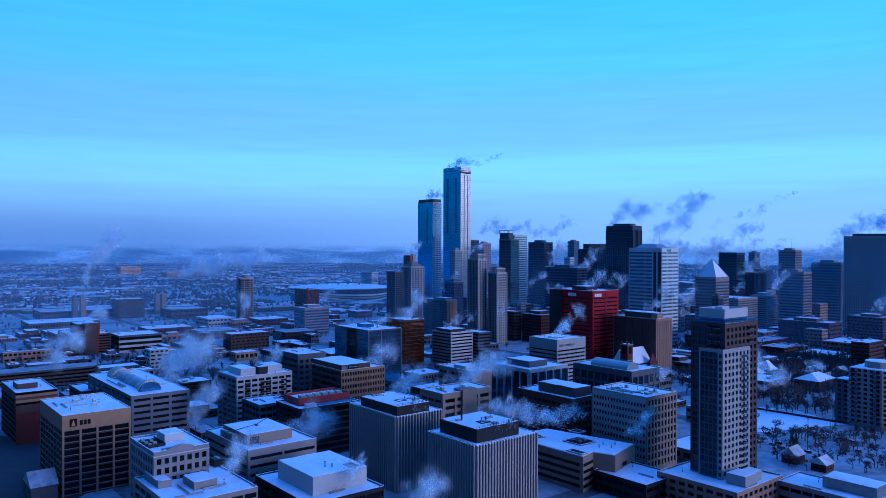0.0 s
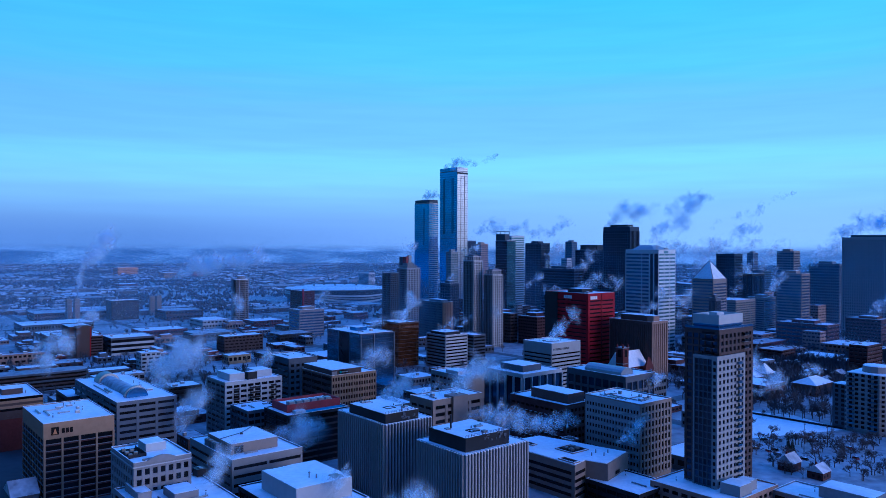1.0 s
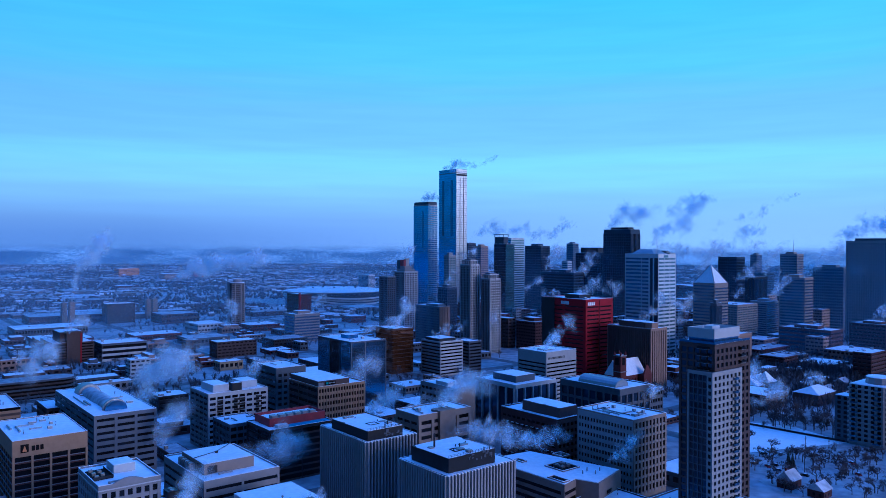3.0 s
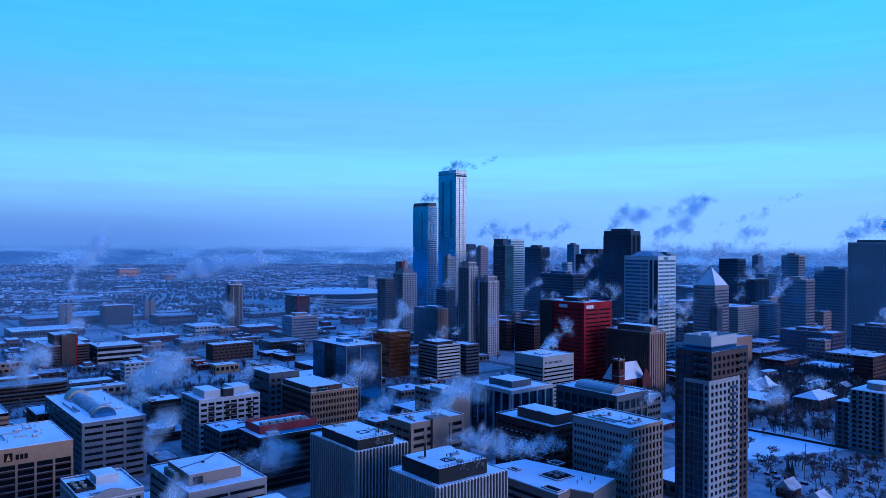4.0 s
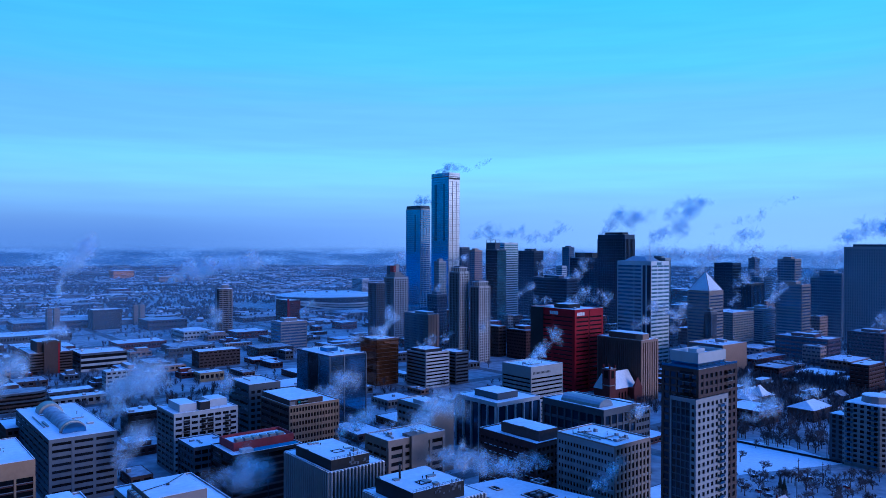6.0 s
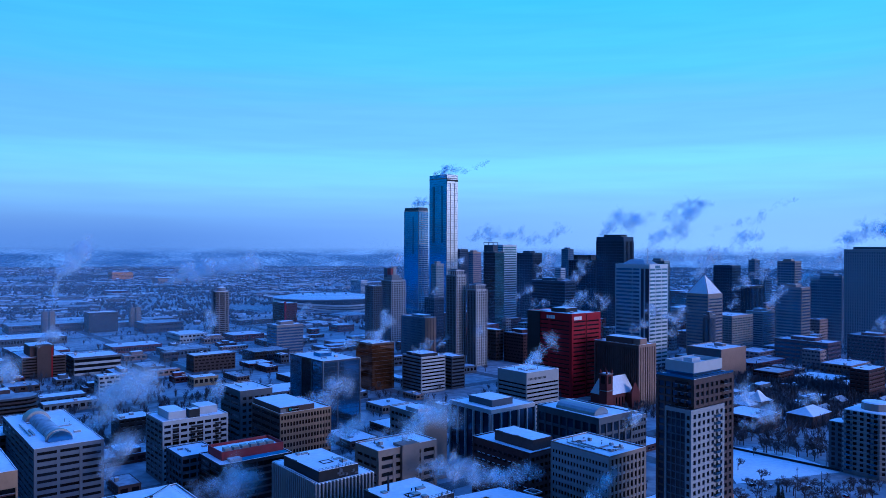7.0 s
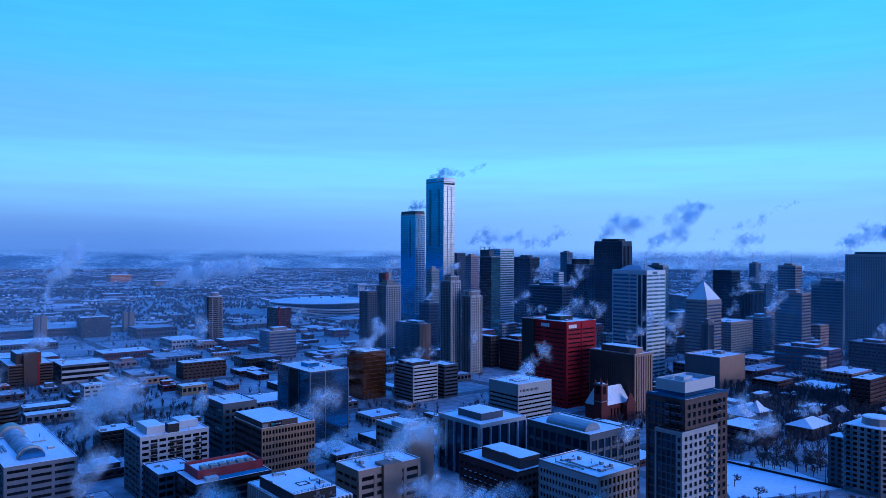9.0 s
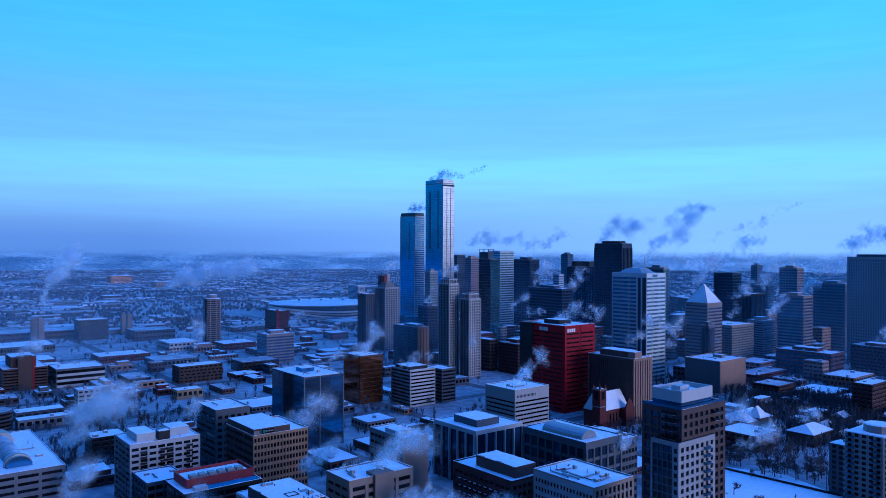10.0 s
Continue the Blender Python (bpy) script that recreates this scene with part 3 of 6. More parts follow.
# near-black strips between the fins paint in the shade of the gaps
st1 = building("striped_tower", "office tower of pale vertical fins with dark roof plant", -21.5, 352.9, 41.3, 27.1, 36, LIGHT, PITCHBLACK,
               S("stripe", 1, 15, top=0, pier=0.72, proud=0.85), S("stripe", 1, 22, top=0, pier=0.72, proud=0.85), d=0.6, seed=9, units=0, parapet=0.3, pents=((1.2, 1.6, 20.6, 33, 4.6, BLACK),), group="striped towers")
st2 = building("striped_tower", "office tower of pale vertical fins with snowy roof edge", 14.4, 316, 32.7, 36.9, 32.4, LIGHT, PITCHBLACK,
               S("stripe", 1, 21, top=0, pier=0.72, proud=0.85), S("stripe", 1, 18, top=0, pier=0.72, proud=0.85), d=0.6, seed=10, units=0, parapet=0.3, pents=((2.6, 2.6, 28, 27.6, 6.2, BLACK),), group="striped towers")
for tower, la, lb, h, nb, na in ((st1, 41.3, 27.1, 36, 15, 22), (st2, 32.7, 36.9, 32.4, 21, 18)):
    caps = Shape()                                      # snow on the head of every fin
    for i in range(nb + 1):
        u = i * (lb - 0.72) / nb
        caps.box(u, -0.85, h + 0.02, u + 0.72, 0.3, h + 0.3)
    for i in range(na + 1):
        v = 0.6 + i * (la - 1.2 - 0.72) / na
        caps.box(-0.85, v, h + 0.02, 0.3, v + 0.72, h + 0.3)
    tagged(part("fin_snow", caps, SNOW, tower), kind="stuff")
for tower, w, l, top in ((st1, 20, 32, 40.6), (st2, 27, 27, 38.6)):
    rnd = random.Random(int(top))
    for i in range(8):
        u, v = rnd.uniform(4, w - 3), rnd.uniform(4, l - 3)
        if i % 2:
            part("roof_unit", Shape().box(u, v, top, u + rnd.uniform(1, 4), v + rnd.uniform(1, 3), top + rnd.uniform(0.6, 1.3)), STEEL, tower)
        else:
            part("vent_pipe", Shape().round(u, v, top, top + rnd.uniform(1, 2.2), 0.25, 0.22), BLACK, tower)
    edge = (1.3, 1.7, 20.5, 32.9) if tower is st1 else (2.7, 2.7, 27.9, 27.5)
    rail = Shape()
    for z in (0.55, 1.1):
        rail.box(edge[0], edge[1], top + z, edge[2], edge[1] + 0.08, top + z + 0.08).box(edge[2] - 0.08, edge[1] + 0.08, top + z, edge[2], edge[3], top + z + 0.08)
    for k in range(int(edge[2] / 1.6)):
        rail.box(edge[0] + k * 1.6, edge[1], top, edge[0] + k * 1.6 + 0.09, edge[1] + 0.09, top + 1.1)
    for k in range(14):
        u, z = rnd.uniform(edge[0] + 8, edge[2] - 1.5), top - rnd.uniform(0.6, 4.0)
        duct = Shape().box(u, edge[1] - rnd.uniform(0.2, 0.7), z, u + rnd.uniform(0.3, 1.7), edge[1] + 0.02, z + rnd.uniform(0.3, 1.3))
        if k < 6:
            duct.round(u, edge[1] + 0.6, top, top + rnd.uniform(0.9, 2.2), 0.16, 0.14, 5)
        part("plant_duct", duct, GREY, tower)
    part("railing", rail, BLACK, tower)
    part("roof_hatch_kerb", Shape().box(w * 0.4, l * 0.3, top, w * 0.4 + 5, l * 0.3 + 0.25, top + 0.55).box(w * 0.4, l * 0.3 + 4, top, w * 0.4 + 5, l * 0.3 + 4.25, top + 0.55).box(w * 0.4, l * 0.3 + 0.25, top, w * 0.4 + 0.25, l * 0.3 + 4, top + 0.55).box(w * 0.4 + 4.75, l * 0.3 + 0.25, top, w * 0.4 + 5, l * 0.3 + 4, top + 0.55), BLACK, tower)
part("flue", Shape().round(9, 20, 38.4, 44.5, 0.45, 0.4), BLACK, st2, "tall dark steel flue")

# wall colour set per side to carry the light: LIGHT left, warm SAND right
grid_office = building("grid_office", "grey office block with a grid of deep-set windows", 104.9, 382.5, 35.7, 27, 39.1, SAND, SHADEGLASS,
                       S("grid", 9, 9, top=1.2, base=2.0, band=0.3, pier=1.3, proud=0.15, trim=PALE), S("grid", 9, 18, top=3.0, base=2.0, band=0.52, pier=0.75, proud=0.05, wall=LIGHT), seed=11, units=10)
part("roof_pipe", Shape().stick((8, 8, 39.7), (9, 28, 39.7), 0.25, 0.25, 6).stick((12, 27, 39.6), (18, 30, 39.6), 0.3, 0.3, 6), BLACK, grid_office)

dark = building("dark_brick_office", "dark brown brick office with raised rooftop block", 72.7, 415, 43.3, 20, 31.5, DARKBRICK, SHADEGLASS,
                S("grid", 8, 6, top=2, band=0.5, pier=1.2, wall=BROWN), S("grid", 8, 11, top=3, band=0.62, pier=1.0), seed=12, units=6, pents=((5, 3, 19, 31, 5.6, BROWN),))
sill_me = Shape().box(-0.3, 0, 0, 0.0, 1.9, 0.3).mesh("snowy_sill", SNOW)
for f in range(7):
    for b in range(10):
        part("snowy_sill", sill_me, SNOW, dark, "", (0, 2.2 + b * 3.85, 4.0 + f * 3.45))

slots = building("slotted_office", "tan concrete office with deep slot windows", 0.1, 388, 19.6, 34.2, 39.5, SAND, SHADEGLASS,
                 S("grid", 10, 4, top=2.5, band=0.5, pier=1.6, proud=0.3, skip=(2,)), S("grid", 10, 3, top=3, band=0.62, pier=1.0), seed=13, units=7)
part("blank_shaft", Shape().box(12.5, -1.6, 0, 22.5, 6, 41), SAND, slots, "blank tan concrete lift shaft")
blank = building("blank_sided_block", "pale block with a blank concrete flank", 18.3, 468, 33, 17.2, 37.8, PALE, SHADEGLASS,
                 S("blank", 1, 1, wall=SAND), S("grid", 9, 8, top=2, band=0.6, pier=0.7), seed=14, units=5, pents=((2, 8, 12, 20, 2.5, WHITE),))

condo = building("condo_tower", "brown brick apartment tower with white-framed front and penthouse", 128.7, 339.9, 17.4, 29.3, 81.2, BROWN, SHADEGLASS,
                 S("grid", 26, 8, top=1.2, band=0.4, pier=1.5), S("grid", 26, 5, top=1.2, band=0.3, pier=0.7, glass=INKGLASS), seed=15, units=0, parapet=1.0, category="apartment tower", far=True)
tower_part(condo, "white_frame_core", -3.4, -1.1, 11.8, 23.9, 0, 70.7, LIGHT, SHADEGLASS,
           S("grid", 23, 7, top=2.0, band=0.42, pier=1.45, proud=0.03, skip=(5,)), S("grid", 23, 5, top=1.6, band=0.2, pier=0.45, proud=0.03, glass=INKGLASS, wall=GREY), core=BLACK)
part("white_edge", Shape().box(-3.7, -1.2, 0, -3.4, 1.4, 70.7).box(-3.7, 10.2, 0, -3.4, 10.8, 70.7).box(-3.72, 1.4, 69.2, -3.4, 10.2, 70.7), LIGHT, condo)
side_me = Shape().box(-3.76, 0, 0, -3.7, 1.2, 1.7).mesh("window_pane", SHADEGLASS)
for i in range(23):
    part("window_pane", side_me, SHADEGLASS, condo, "", (0, -0.5, 1.2 + i * 2.985))
balconies(condo, "right", 11.8, 23.9, (16.2,), 3.2, 2.0, 2.9, 23, 1.3, rail=MIRROR, off=(-3.4, -1.1))
balconies(condo, "right", 17.4, 29.3, (19.5,), 3.6, 72.5, 3.0, 3, 1.4)
balconies(condo, "left", 17.4, 29.3, (9.5,), 5.5, 70.8, 3.0, 4, 1.2)
part("recessed_storey", Shape().box(3.0, 2.2, 81.3, 23.0, 14.6, 84.3), NAVYGLASS, condo)
p = part("penthouse_box", Shape().box(2.0, 1.4, 84.3, 22.6, 1.9, 88.6).box(2.0, 1.9, 84.3, 2.5, 14.0, 88.6).box(22.1, 1.9, 84.3, 22.6, 14.0, 88.6).box(2.0, 14.0, 84.3, 22.6, 14.5, 88.6).box(2.5, 1.9, 84.3, 22.1, 14.0, 86.8), WHITE, condo, "white open-topped rooftop screen")
part("penthouse_snow", snow_sheet(2.7, 2.1, 21.9, 13.8, 86.8, 0.4, 31), SNOW, p)
part("roof_unit", Shape().box(8, 6, 87, 14, 10, 89.2), WHITE, p)
part("terrace_rail", Shape().box(-0.1, 0.02, 82.2, 29.2, 0.06, 83.2).box(-0.1, 0.06, 82.2, -0.06, 17.2, 83.2), NAVYGLASS, condo)

white_office = building("white_office", "white banded office block with snow on its roof", 87, 566, 29.5, 32.9, 45.4, LIGHT, SHADEGLASS,
                        S("grid", 13, 1, top=7.5, band=0.6, pier=0.4), S("grid", 13, 1, top=7.5, band=0.6, pier=0.4), seed=16, units=4)
slot_me = Shape().box(0, -0.1, 0, 0.7, 0.02, 1.6).mesh("louvre", BLACK)
for i in range(14):
    part("louvre", slot_me, BLACK, white_office, "", (2 + i * 1.3, 0, 40.6))
colonnade = building("colonnade_office", "black glass office with tall white columns", 58.7, 502.8, 40, 38.4, 33.2, WHITE, INKGLASS,
                     S("stripe", 1, 5, top=1.8, pier=0.9, proud=1.0), S("stripe", 1, 5, top=1.8, pier=0.9, proud=1.0), seed=17, units=0, pents=((8, 8, 26, 30, 4.5, GREY),))
civic = building("civic_hall", "grey civic building with vaulted roof light", 112.8, 445, 45.3, 28.8, 41.9, GREY, INKGLASS,
                 S("grid", 6, 5, top=3, band=0.25, pier=1.2, proud=0.3), S("grid", 6, 8, top=3, band=0.25, pier=1.0, proud=0.3), seed=18, units=2)
s = Shape()
for y in (6, 34):
    s.v += [(3.5 + 6 - 6 * math.cos(math.pi * i / 8), y, 42.2 + 4.2 * math.sin(math.pi * i / 8)) for i in range(9)]
s.f = [(i, i + 1, 10 + i, 9 + i) for i in range(8)] + [tuple(range(8, -1, -1)), tuple(range(9, 18))]
part("roof_light", s, STEEL, civic, "rounded snow-dusted roof light")
building("civic_wing", "grey civic wing with snow on its flat roof", 131.5, 470, 30, 22, 36, GREY, SHADEGLASS, S("grid", 8, 8, band=0.5), S("grid", 8, 8, band=0.5), seed=46, far=True, pents=((4, 6, 16, 20, 3, GREY),))

# ---- red tower and its neighbours ----
red = building("red_tower", "red-clad office tower with dark strip windows", 141.3, 703.7, 53.6, 39.2, 74.2, RED, SHADEGLASS,
               S("grid", 18, 2, top=6, band=0.64, pier=2.2, proud=0.12), S("grid", 18, 2, top=6, band=0.7, pier=2.2, proud=0.12), seed=19, units=4, pents=((10, 16, 26, 34, 4, BLACK),))
part("wall_seam", Shape().box(19.3, -0.2, 0, 19.9, 0.02, 74), PITCHBLACK, red, "dark seam between two red bays")
part("dark_wing", Shape().box(-0.6, 38, 0, 12, 54, 74.6), BLACK, red, "black glass stair wing")
for i in range(4):
    part("sign_bar", Shape().box(3 + i * 2.6, -0.3, 69.2, 5.0 + i * 2.6, -0.02, 72.2), LETTER, red, "pale bar of the roof sign")
    part("sign_bar", Shape().box(-0.3, 20 + i * 2.6, 69.2, -0.02, 22.0 + i * 2.6, 72.2), LETTER, red, "pale bar of the roof sign")
# left side's shade is painted in BROWN; the right keeps its TAN
building("tan_slab", "tan stone office slab with ribbed end wall", 191.5, 669.0, 47, 24, 51.5, TAN, SHADEGLASS,
         S("stripe", 1, 7, top=1.5, pier=2.0, proud=0.15), S("stripe", 1, 22, top=2.5, pier=1.55, proud=0.12, wall=BROWN), seed=20, units=3, pents=((2, 8, 16, 36, 5.5, BROWN), (3, 0.8, 12, 7.9, 5.5, TAN)))
# right side BRIGHT, left WHITE: lit and shaded tones of one wall
bank = building("bank_tower", "pale banded glass bank tower", 246.7, 841.1, 44.9, 32.9, 114.9, BRIGHT, GREENGLASS,
                S("grid", 27, 3, top=4, band=0.52, pier=0.5, trim=BRIGHT), S("grid", 27, 2, top=4, band=0.5, pier=0.5, trim=WHITE, glass=NAVYGLASS), seed=21, units=3, far=True, parapet=0.5)
# dark panels painted in place of the shaded corner notch
for v, w, mat in ((0.6, 4.4, NIGHTBLUE), (5.0, 1.6, BRIGHT), (6.6, 4.0, NIGHTBLUE), (10.6, 1.6, BRIGHT)):
    part("corner_column" if mat is BRIGHT else "corner_recess", Shape().box(-1.0 if mat is BRIGHT else -0.5, v, 0, 0.4, v + w, 111), mat, bank)
part("hipped_penthouse", Shape().prism([(4, 8), (28, 8), (28, 40), (4, 40)], 115, 120.5, 0.5), STEEL, bank, "sloping snow-dusted plant roof")
part("antenna", Shape().round(10, 10, 115, 134, 0.3, 0.12).round(13, 10, 115, 128, 0.25, 0.1).stick((10, 10, 128), (13, 10, 126), 0.12, 0.12), STEEL, bank)
part("round_sign", Shape().box(10, -0.4, 111.4, 18, -0.05, 114.2), GREENGLASS, bank, "green corporate sign panel")
dt = building("dark_glass_tower", "dark navy glass high-rise with notched corners", 286.4, 1127.1, 49.8, 23.1, 148, NIGHTBLUE, INKGLASS,
              S("stripe", 1, 7, top=6, pier=1.4, proud=0.8), S("grid", 36, 12, top=6, band=0.3, pier=0.4), seed=22, units=0, far=True)
part("crown", Shape().box(5, 8, 148, 18, 40, 152), BLACK, dt)
building("dark_glass_slab", "dark navy glass office slab", 268, 1215, 62, 34, 112, NIGHTBLUE, INKGLASS, S("grid", 28, 6, band=0.3, pier=0.5), S("grid", 28, 12, band=0.3, pier=0.5), seed=60, far=True, pents=((6, 20, 26, 56, 9, BLACK),))
pyr = building("pyramid_tower", "sand-coloured office tower under a glazed pyramid roof", 333.5, 910.8, 28.7, 30.3, 79, SAND, NAVYGLASS,
               S("grid", 20, 1, top=5, band=0.55, pier=0.5), S("grid", 20, 1, top=2, band=0.55, pier=0.5), seed=23, units=0, far=True)
part("pyramid_roof", Shape().prism([(1, 1), (29.3, 1), (29.3, 27.7), (1, 27.7)], 80, 101.5, 0.02), SNOW, pyr, "snow-dusted glass pyramid")
for q in ((1, 1), (29.3, 1), (29.3, 27.7), (1, 27.7)):
    part("hip_rib", Shape().stick((q[0], q[1], 80.2), (15.1, 14.3, 102), 0.45, 0.3, 4), PALE, pyr)

far_seed = iter(range(70, 200))


def far_tower(name, label, x, y, la, lb, h, wall, glass, rs, ls, fl, bays, band):
    """A tower of the centre, seen from far off."""
    seed = next(far_seed)
    glass = INKGLASS if wall is NIGHTBLUE and glass is NAVYGLASS else glass
    # warm dawn tint sits in the wall colour: SAND right, PALE left
    t = building(name, label, x, y, la, lb, h, wall, glass, S(rs, fl, bays, top=2.5, band=band, pier=0.5), S(ls, fl, bays, top=2.5, band=band, pier=0.5, wall=PALE if wall in (SAND, PALE) else wall),
                 seed=seed, units=2, far=True, pents=((lb * 0.25, la * 0.3, lb * 0.75, la * 0.75, 4.0, wall),) if seed % 3 != 2 else ())
    if name == "mast_tower":
        part("mast", Shape().round(12, 12, 111, 134, 0.5, 0.15), STEEL, t)
    return t


far_tower("banded_tower", "sand banded office tower with its shaded side painted grey", 474.7, 981.6, 33.3, 23.7, 83.2, SAND, NAVYGLASS, "grid", "grid", 21, 1, 0.5)
far_tower("dark_tower", "dark glass office tower against the sky", 426, 1081.8, 28.5, 22.4, 108, NIGHTBLUE, NAVYGLASS, "grid", "grid", 26, 8, 0.3)
far_tower("mast_tower", "sand office tower with roof mast, shaded side painted grey", 588.7, 1245.7, 28.8, 22.1, 111, SAND, NAVYGLASS, "grid", "grid", 26, 6, 0.45)
# wall paled from dark brick to slate to suggest haze
far_tower("dark_slab", "slab with small windows, walls paled for haze", 579.6, 1085.5, 43.2, 26, 93.7, SLATE, NAVYGLASS, "grid", "grid", 22, 14, 0.45)
slab = building("gridded_slab", "wide grey high-rise with a grid of windows", 590, 950, 76, 30, 131, LIGHT, NAVYGLASS,
                S("grid", 34, 10, top=2.5, band=0.45, pier=1.5), S("grid", 34, 26, top=2.5, band=0.45, pier=1.4), seed=74, units=2, far=True)
part("plant_storey", Shape().box(3, 22, 131, 27, 66, 135), GREY, slab)
far_tower("fluted_office", "sand and green glass mid-rise office", 371.9, 939, 36, 48.6, 51.2, SAND, GREENGLASS, "grid", "grid", 17, 8, 0.5)
far_tower("slim_office", "slim dark and pale banded office", 441.9, 1018, 23.4, 31.8, 49.4, PALE, NAVYGLASS, "grid", "grid", 16, 1, 0.5)
far_tower("dark_stair_tower", "small dark tower with pale columns", 315, 852, 9, 11, 60, GREY, NAVYGLASS, "stripe", "stripe", 1, 5, 0.5)
far_tower("ribbed_office", "dark mid-rise office with pale ribs", 455, 1090, 22, 36, 79, BLACK, NAVYGLASS, "stripe", "stripe", 1, 10, 0.4)
far_tower("far_tower", "distant slim tower under a flat cap", 762, 1823, 16, 24, 103, GREY, NAVYGLASS, "grid", "grid", 24, 4, 0.5)
far_tower("green_glass_tower", "green glass tower beside the bank", 352, 1150, 30, 14, 113, STEEL, GREENGLASS, "grid", "grid", 28, 4, 0.2)
teal = building("teal_tower", "dark teal glass high-rise with an open roof frame", 96.7, 1064.6, 24.2, 17.1, 126, NIGHTBLUE, INKGLASS,
                S("glass", 34, 6, top=1.0, band=0.08, pier=0.4, glass=TEALGLASS), S("glass", 34, 8, top=1.0, band=0.08, pier=0.4), seed=75, units=2, far=True)
part("upper_core", Shape().box(0.6, 5.0, 126, 9.5, 23.6, 136), NIGHTBLUE, teal)
frame_top = Shape().box(0.3, 4.7, 139.4, 9.8, 23.9, 140.0)
for u, v in ((0.3, 4.7), (9.2, 4.7), (0.3, 23.3), (9.2, 23.3), (0.3, 14), (9.2, 14)):
    frame_top.box(u, v, 136, u + 0.6, v + 0.6, 139.4)
part("roof_frame", frame_top, BLACK, teal)
far_tower("pale_tower", "pale banded high-rise catching the light", 125.4, 1308.2, 30, 32, 136, BRIGHT, GREENGLASS, "grid", "grid", 34, 1, 0.4)
far_tower("black_tower", "black glass high-rise among paler towers", 166.9, 1233.2, 35.7, 21.5, 123, NIGHTBLUE, NAVYGLASS, "grid", "grid", 30, 6, 0.3)
far_tower("black_mid_rise", "wide black glass mid-rise", 196.2, 1090.8, 65.4, 22, 85, NIGHTBLUE, NAVYGLASS, "grid", "grid", 20, 1, 0.35)
far_tower("white_slab", "narrow white concrete slab", 228, 1340, 14, 12, 96, WHITE, NAVYGLASS, "grid", "grid", 24, 1, 0.6)
far_tower("hazy_tower", "hazy grey tower far behind", 299, 1700, 20, 18, 128, GREY, NAVYGLASS, "grid", "grid", 30, 4, 0.5)
far_tower("pink_tower", "pinkish high-rise catching the dawn", 82, 1500, 20, 20, 122, TAN, NAVYGLASS, "grid", "grid", 32, 4, 0.5)
far_tower("navy_cap_tower", "dark tower with a flat cap", 55, 1450, 18, 20, 128, NIGHTBLUE, NAVYGLASS, "grid", "grid", 32, 4, 0.3)
far_tower("slim_grey_tower", "slim grey-green apartment tower", 17, 1030, 11, 12.5, 110, PALE, GREENGLASS, "grid", "grid", 32, 4, 0.4)
far_tower("navy_block", "dark blue office block behind a grey one", 15, 985, 20, 16, 69, NIGHTBLUE, NAVYGLASS, "grid", "grid", 18, 5, 0.3)
grey_block = building("grey_block", "grey apartment block with a ribbed tan end wall", 5.4, 930, 48.8, 16.5, 48.5, SLATE, NAVYGLASS,
                      S("stripe", 1, 3, top=1.0, pier=3.6, proud=0.2, wall=TAN), S("grid", 15, 20, top=2.0, band=0.55, pier=1.0), seed=93, units=3, far=True, pents=((2, 6, 13, 30, 3.2, SLATE),))
far_tower("far_slab", "slab with a white end wall at the edge of the centre", -172, 1800, 46, 18, 52, WHITE, NAVYGLASS, "grid", "grid", 18, 1, 0.5)
far_tower("striped_mid_rise", "sand mid-rise with dark window strips", -178.9, 967, 28.6, 36.1, 34.9, SAND, NAVYGLASS, "grid", "grid", 9, 1, 0.45)
far_tower("grey_far_office", "small grey office among taller towers", 566, 1400, 26, 30, 71, GREY, NAVYGLASS, "grid", "grid", 16, 6, 0.5)
far_tower("navy_far_office", "small dark office among taller towers", 650, 1500, 26, 26, 71, NIGHTBLUE, NAVYGLASS, "grid", "grid", 16, 6, 0.4)
far_tower("brick_range", "long dark brick range with snowy roof", 459.2, 885.3, 61.9, 31.5, 26, DARKBRICK, NAVYGLASS, "grid", "grid", 5, 10, 0.5)

# the two tall towers
# right flank's dawn light is painted with paler glass and wall
stan = building("tall_glass_tower", "tallest blue glass tower with its lit flank painted pale", 30.1, 1292.1, 47.4, 24.3, 248, STEEL, BLUEGLASS,
                S("glass", 62, 6, top=1, band=0.12, glass=LITGLASS, wall=PALE), S("glass", 62, 12, top=1, band=0.06), seed=40, units=0, far=True, core=STEEL)
tower_part(stan, "crown_core", 0, 0, 47.4, 24.3, 248, 254.6, PALE, SHADEGLASS, S("glass", 2, 6, top=0.3, band=0.1, wall=PALE, glass=LITGLASS), S("glass", 2, 12, top=0.3, band=0.1, glass=BLUEGLASS), joined=True)
for v in (10, 33):
    part("dark_recess", Shape().box(-0.3, v, 140, 0.3, v + 5, 236), NAVYGLASS, stan)
part("balcony_edges", Shape().box(8, -0.5, 20, 9, 0.1, 240).box(16, -0.5, 20, 17, 0.1, 240), PALE, stan)
part("dark_band", Shape().box(0.2, -0.3, 243, 24.2, 0.02, 246), BLACK, stan)
hot = building("hotel_tower", "blue glass hotel tower with pale balcony flank", -19.4, 1359.5, 43.4, 21.2, 196, STEEL, BLUEGLASS,
               S("grid", 52, 3, top=2, band=0.35, pier=0.6, wall=WHITE), S("glass", 52, 10, top=1, band=0.06), seed=41, units=0, far=True, core=STEEL)
part("crown", Shape().prism([(0.3, 0.3), (20.9, 0.3), (20.9, 38), (0.3, 43.1)], 196, 202.4, 0.96), NIGHTBLUE, hot)
part("dark_recess", Shape().box(-0.3, 14, 120, 0.3, 18, 186), NAVYGLASS, hot)
part("podium", Shape().box(-6, -6, 0, 34, 60, 22), NAVYGLASS, hot)

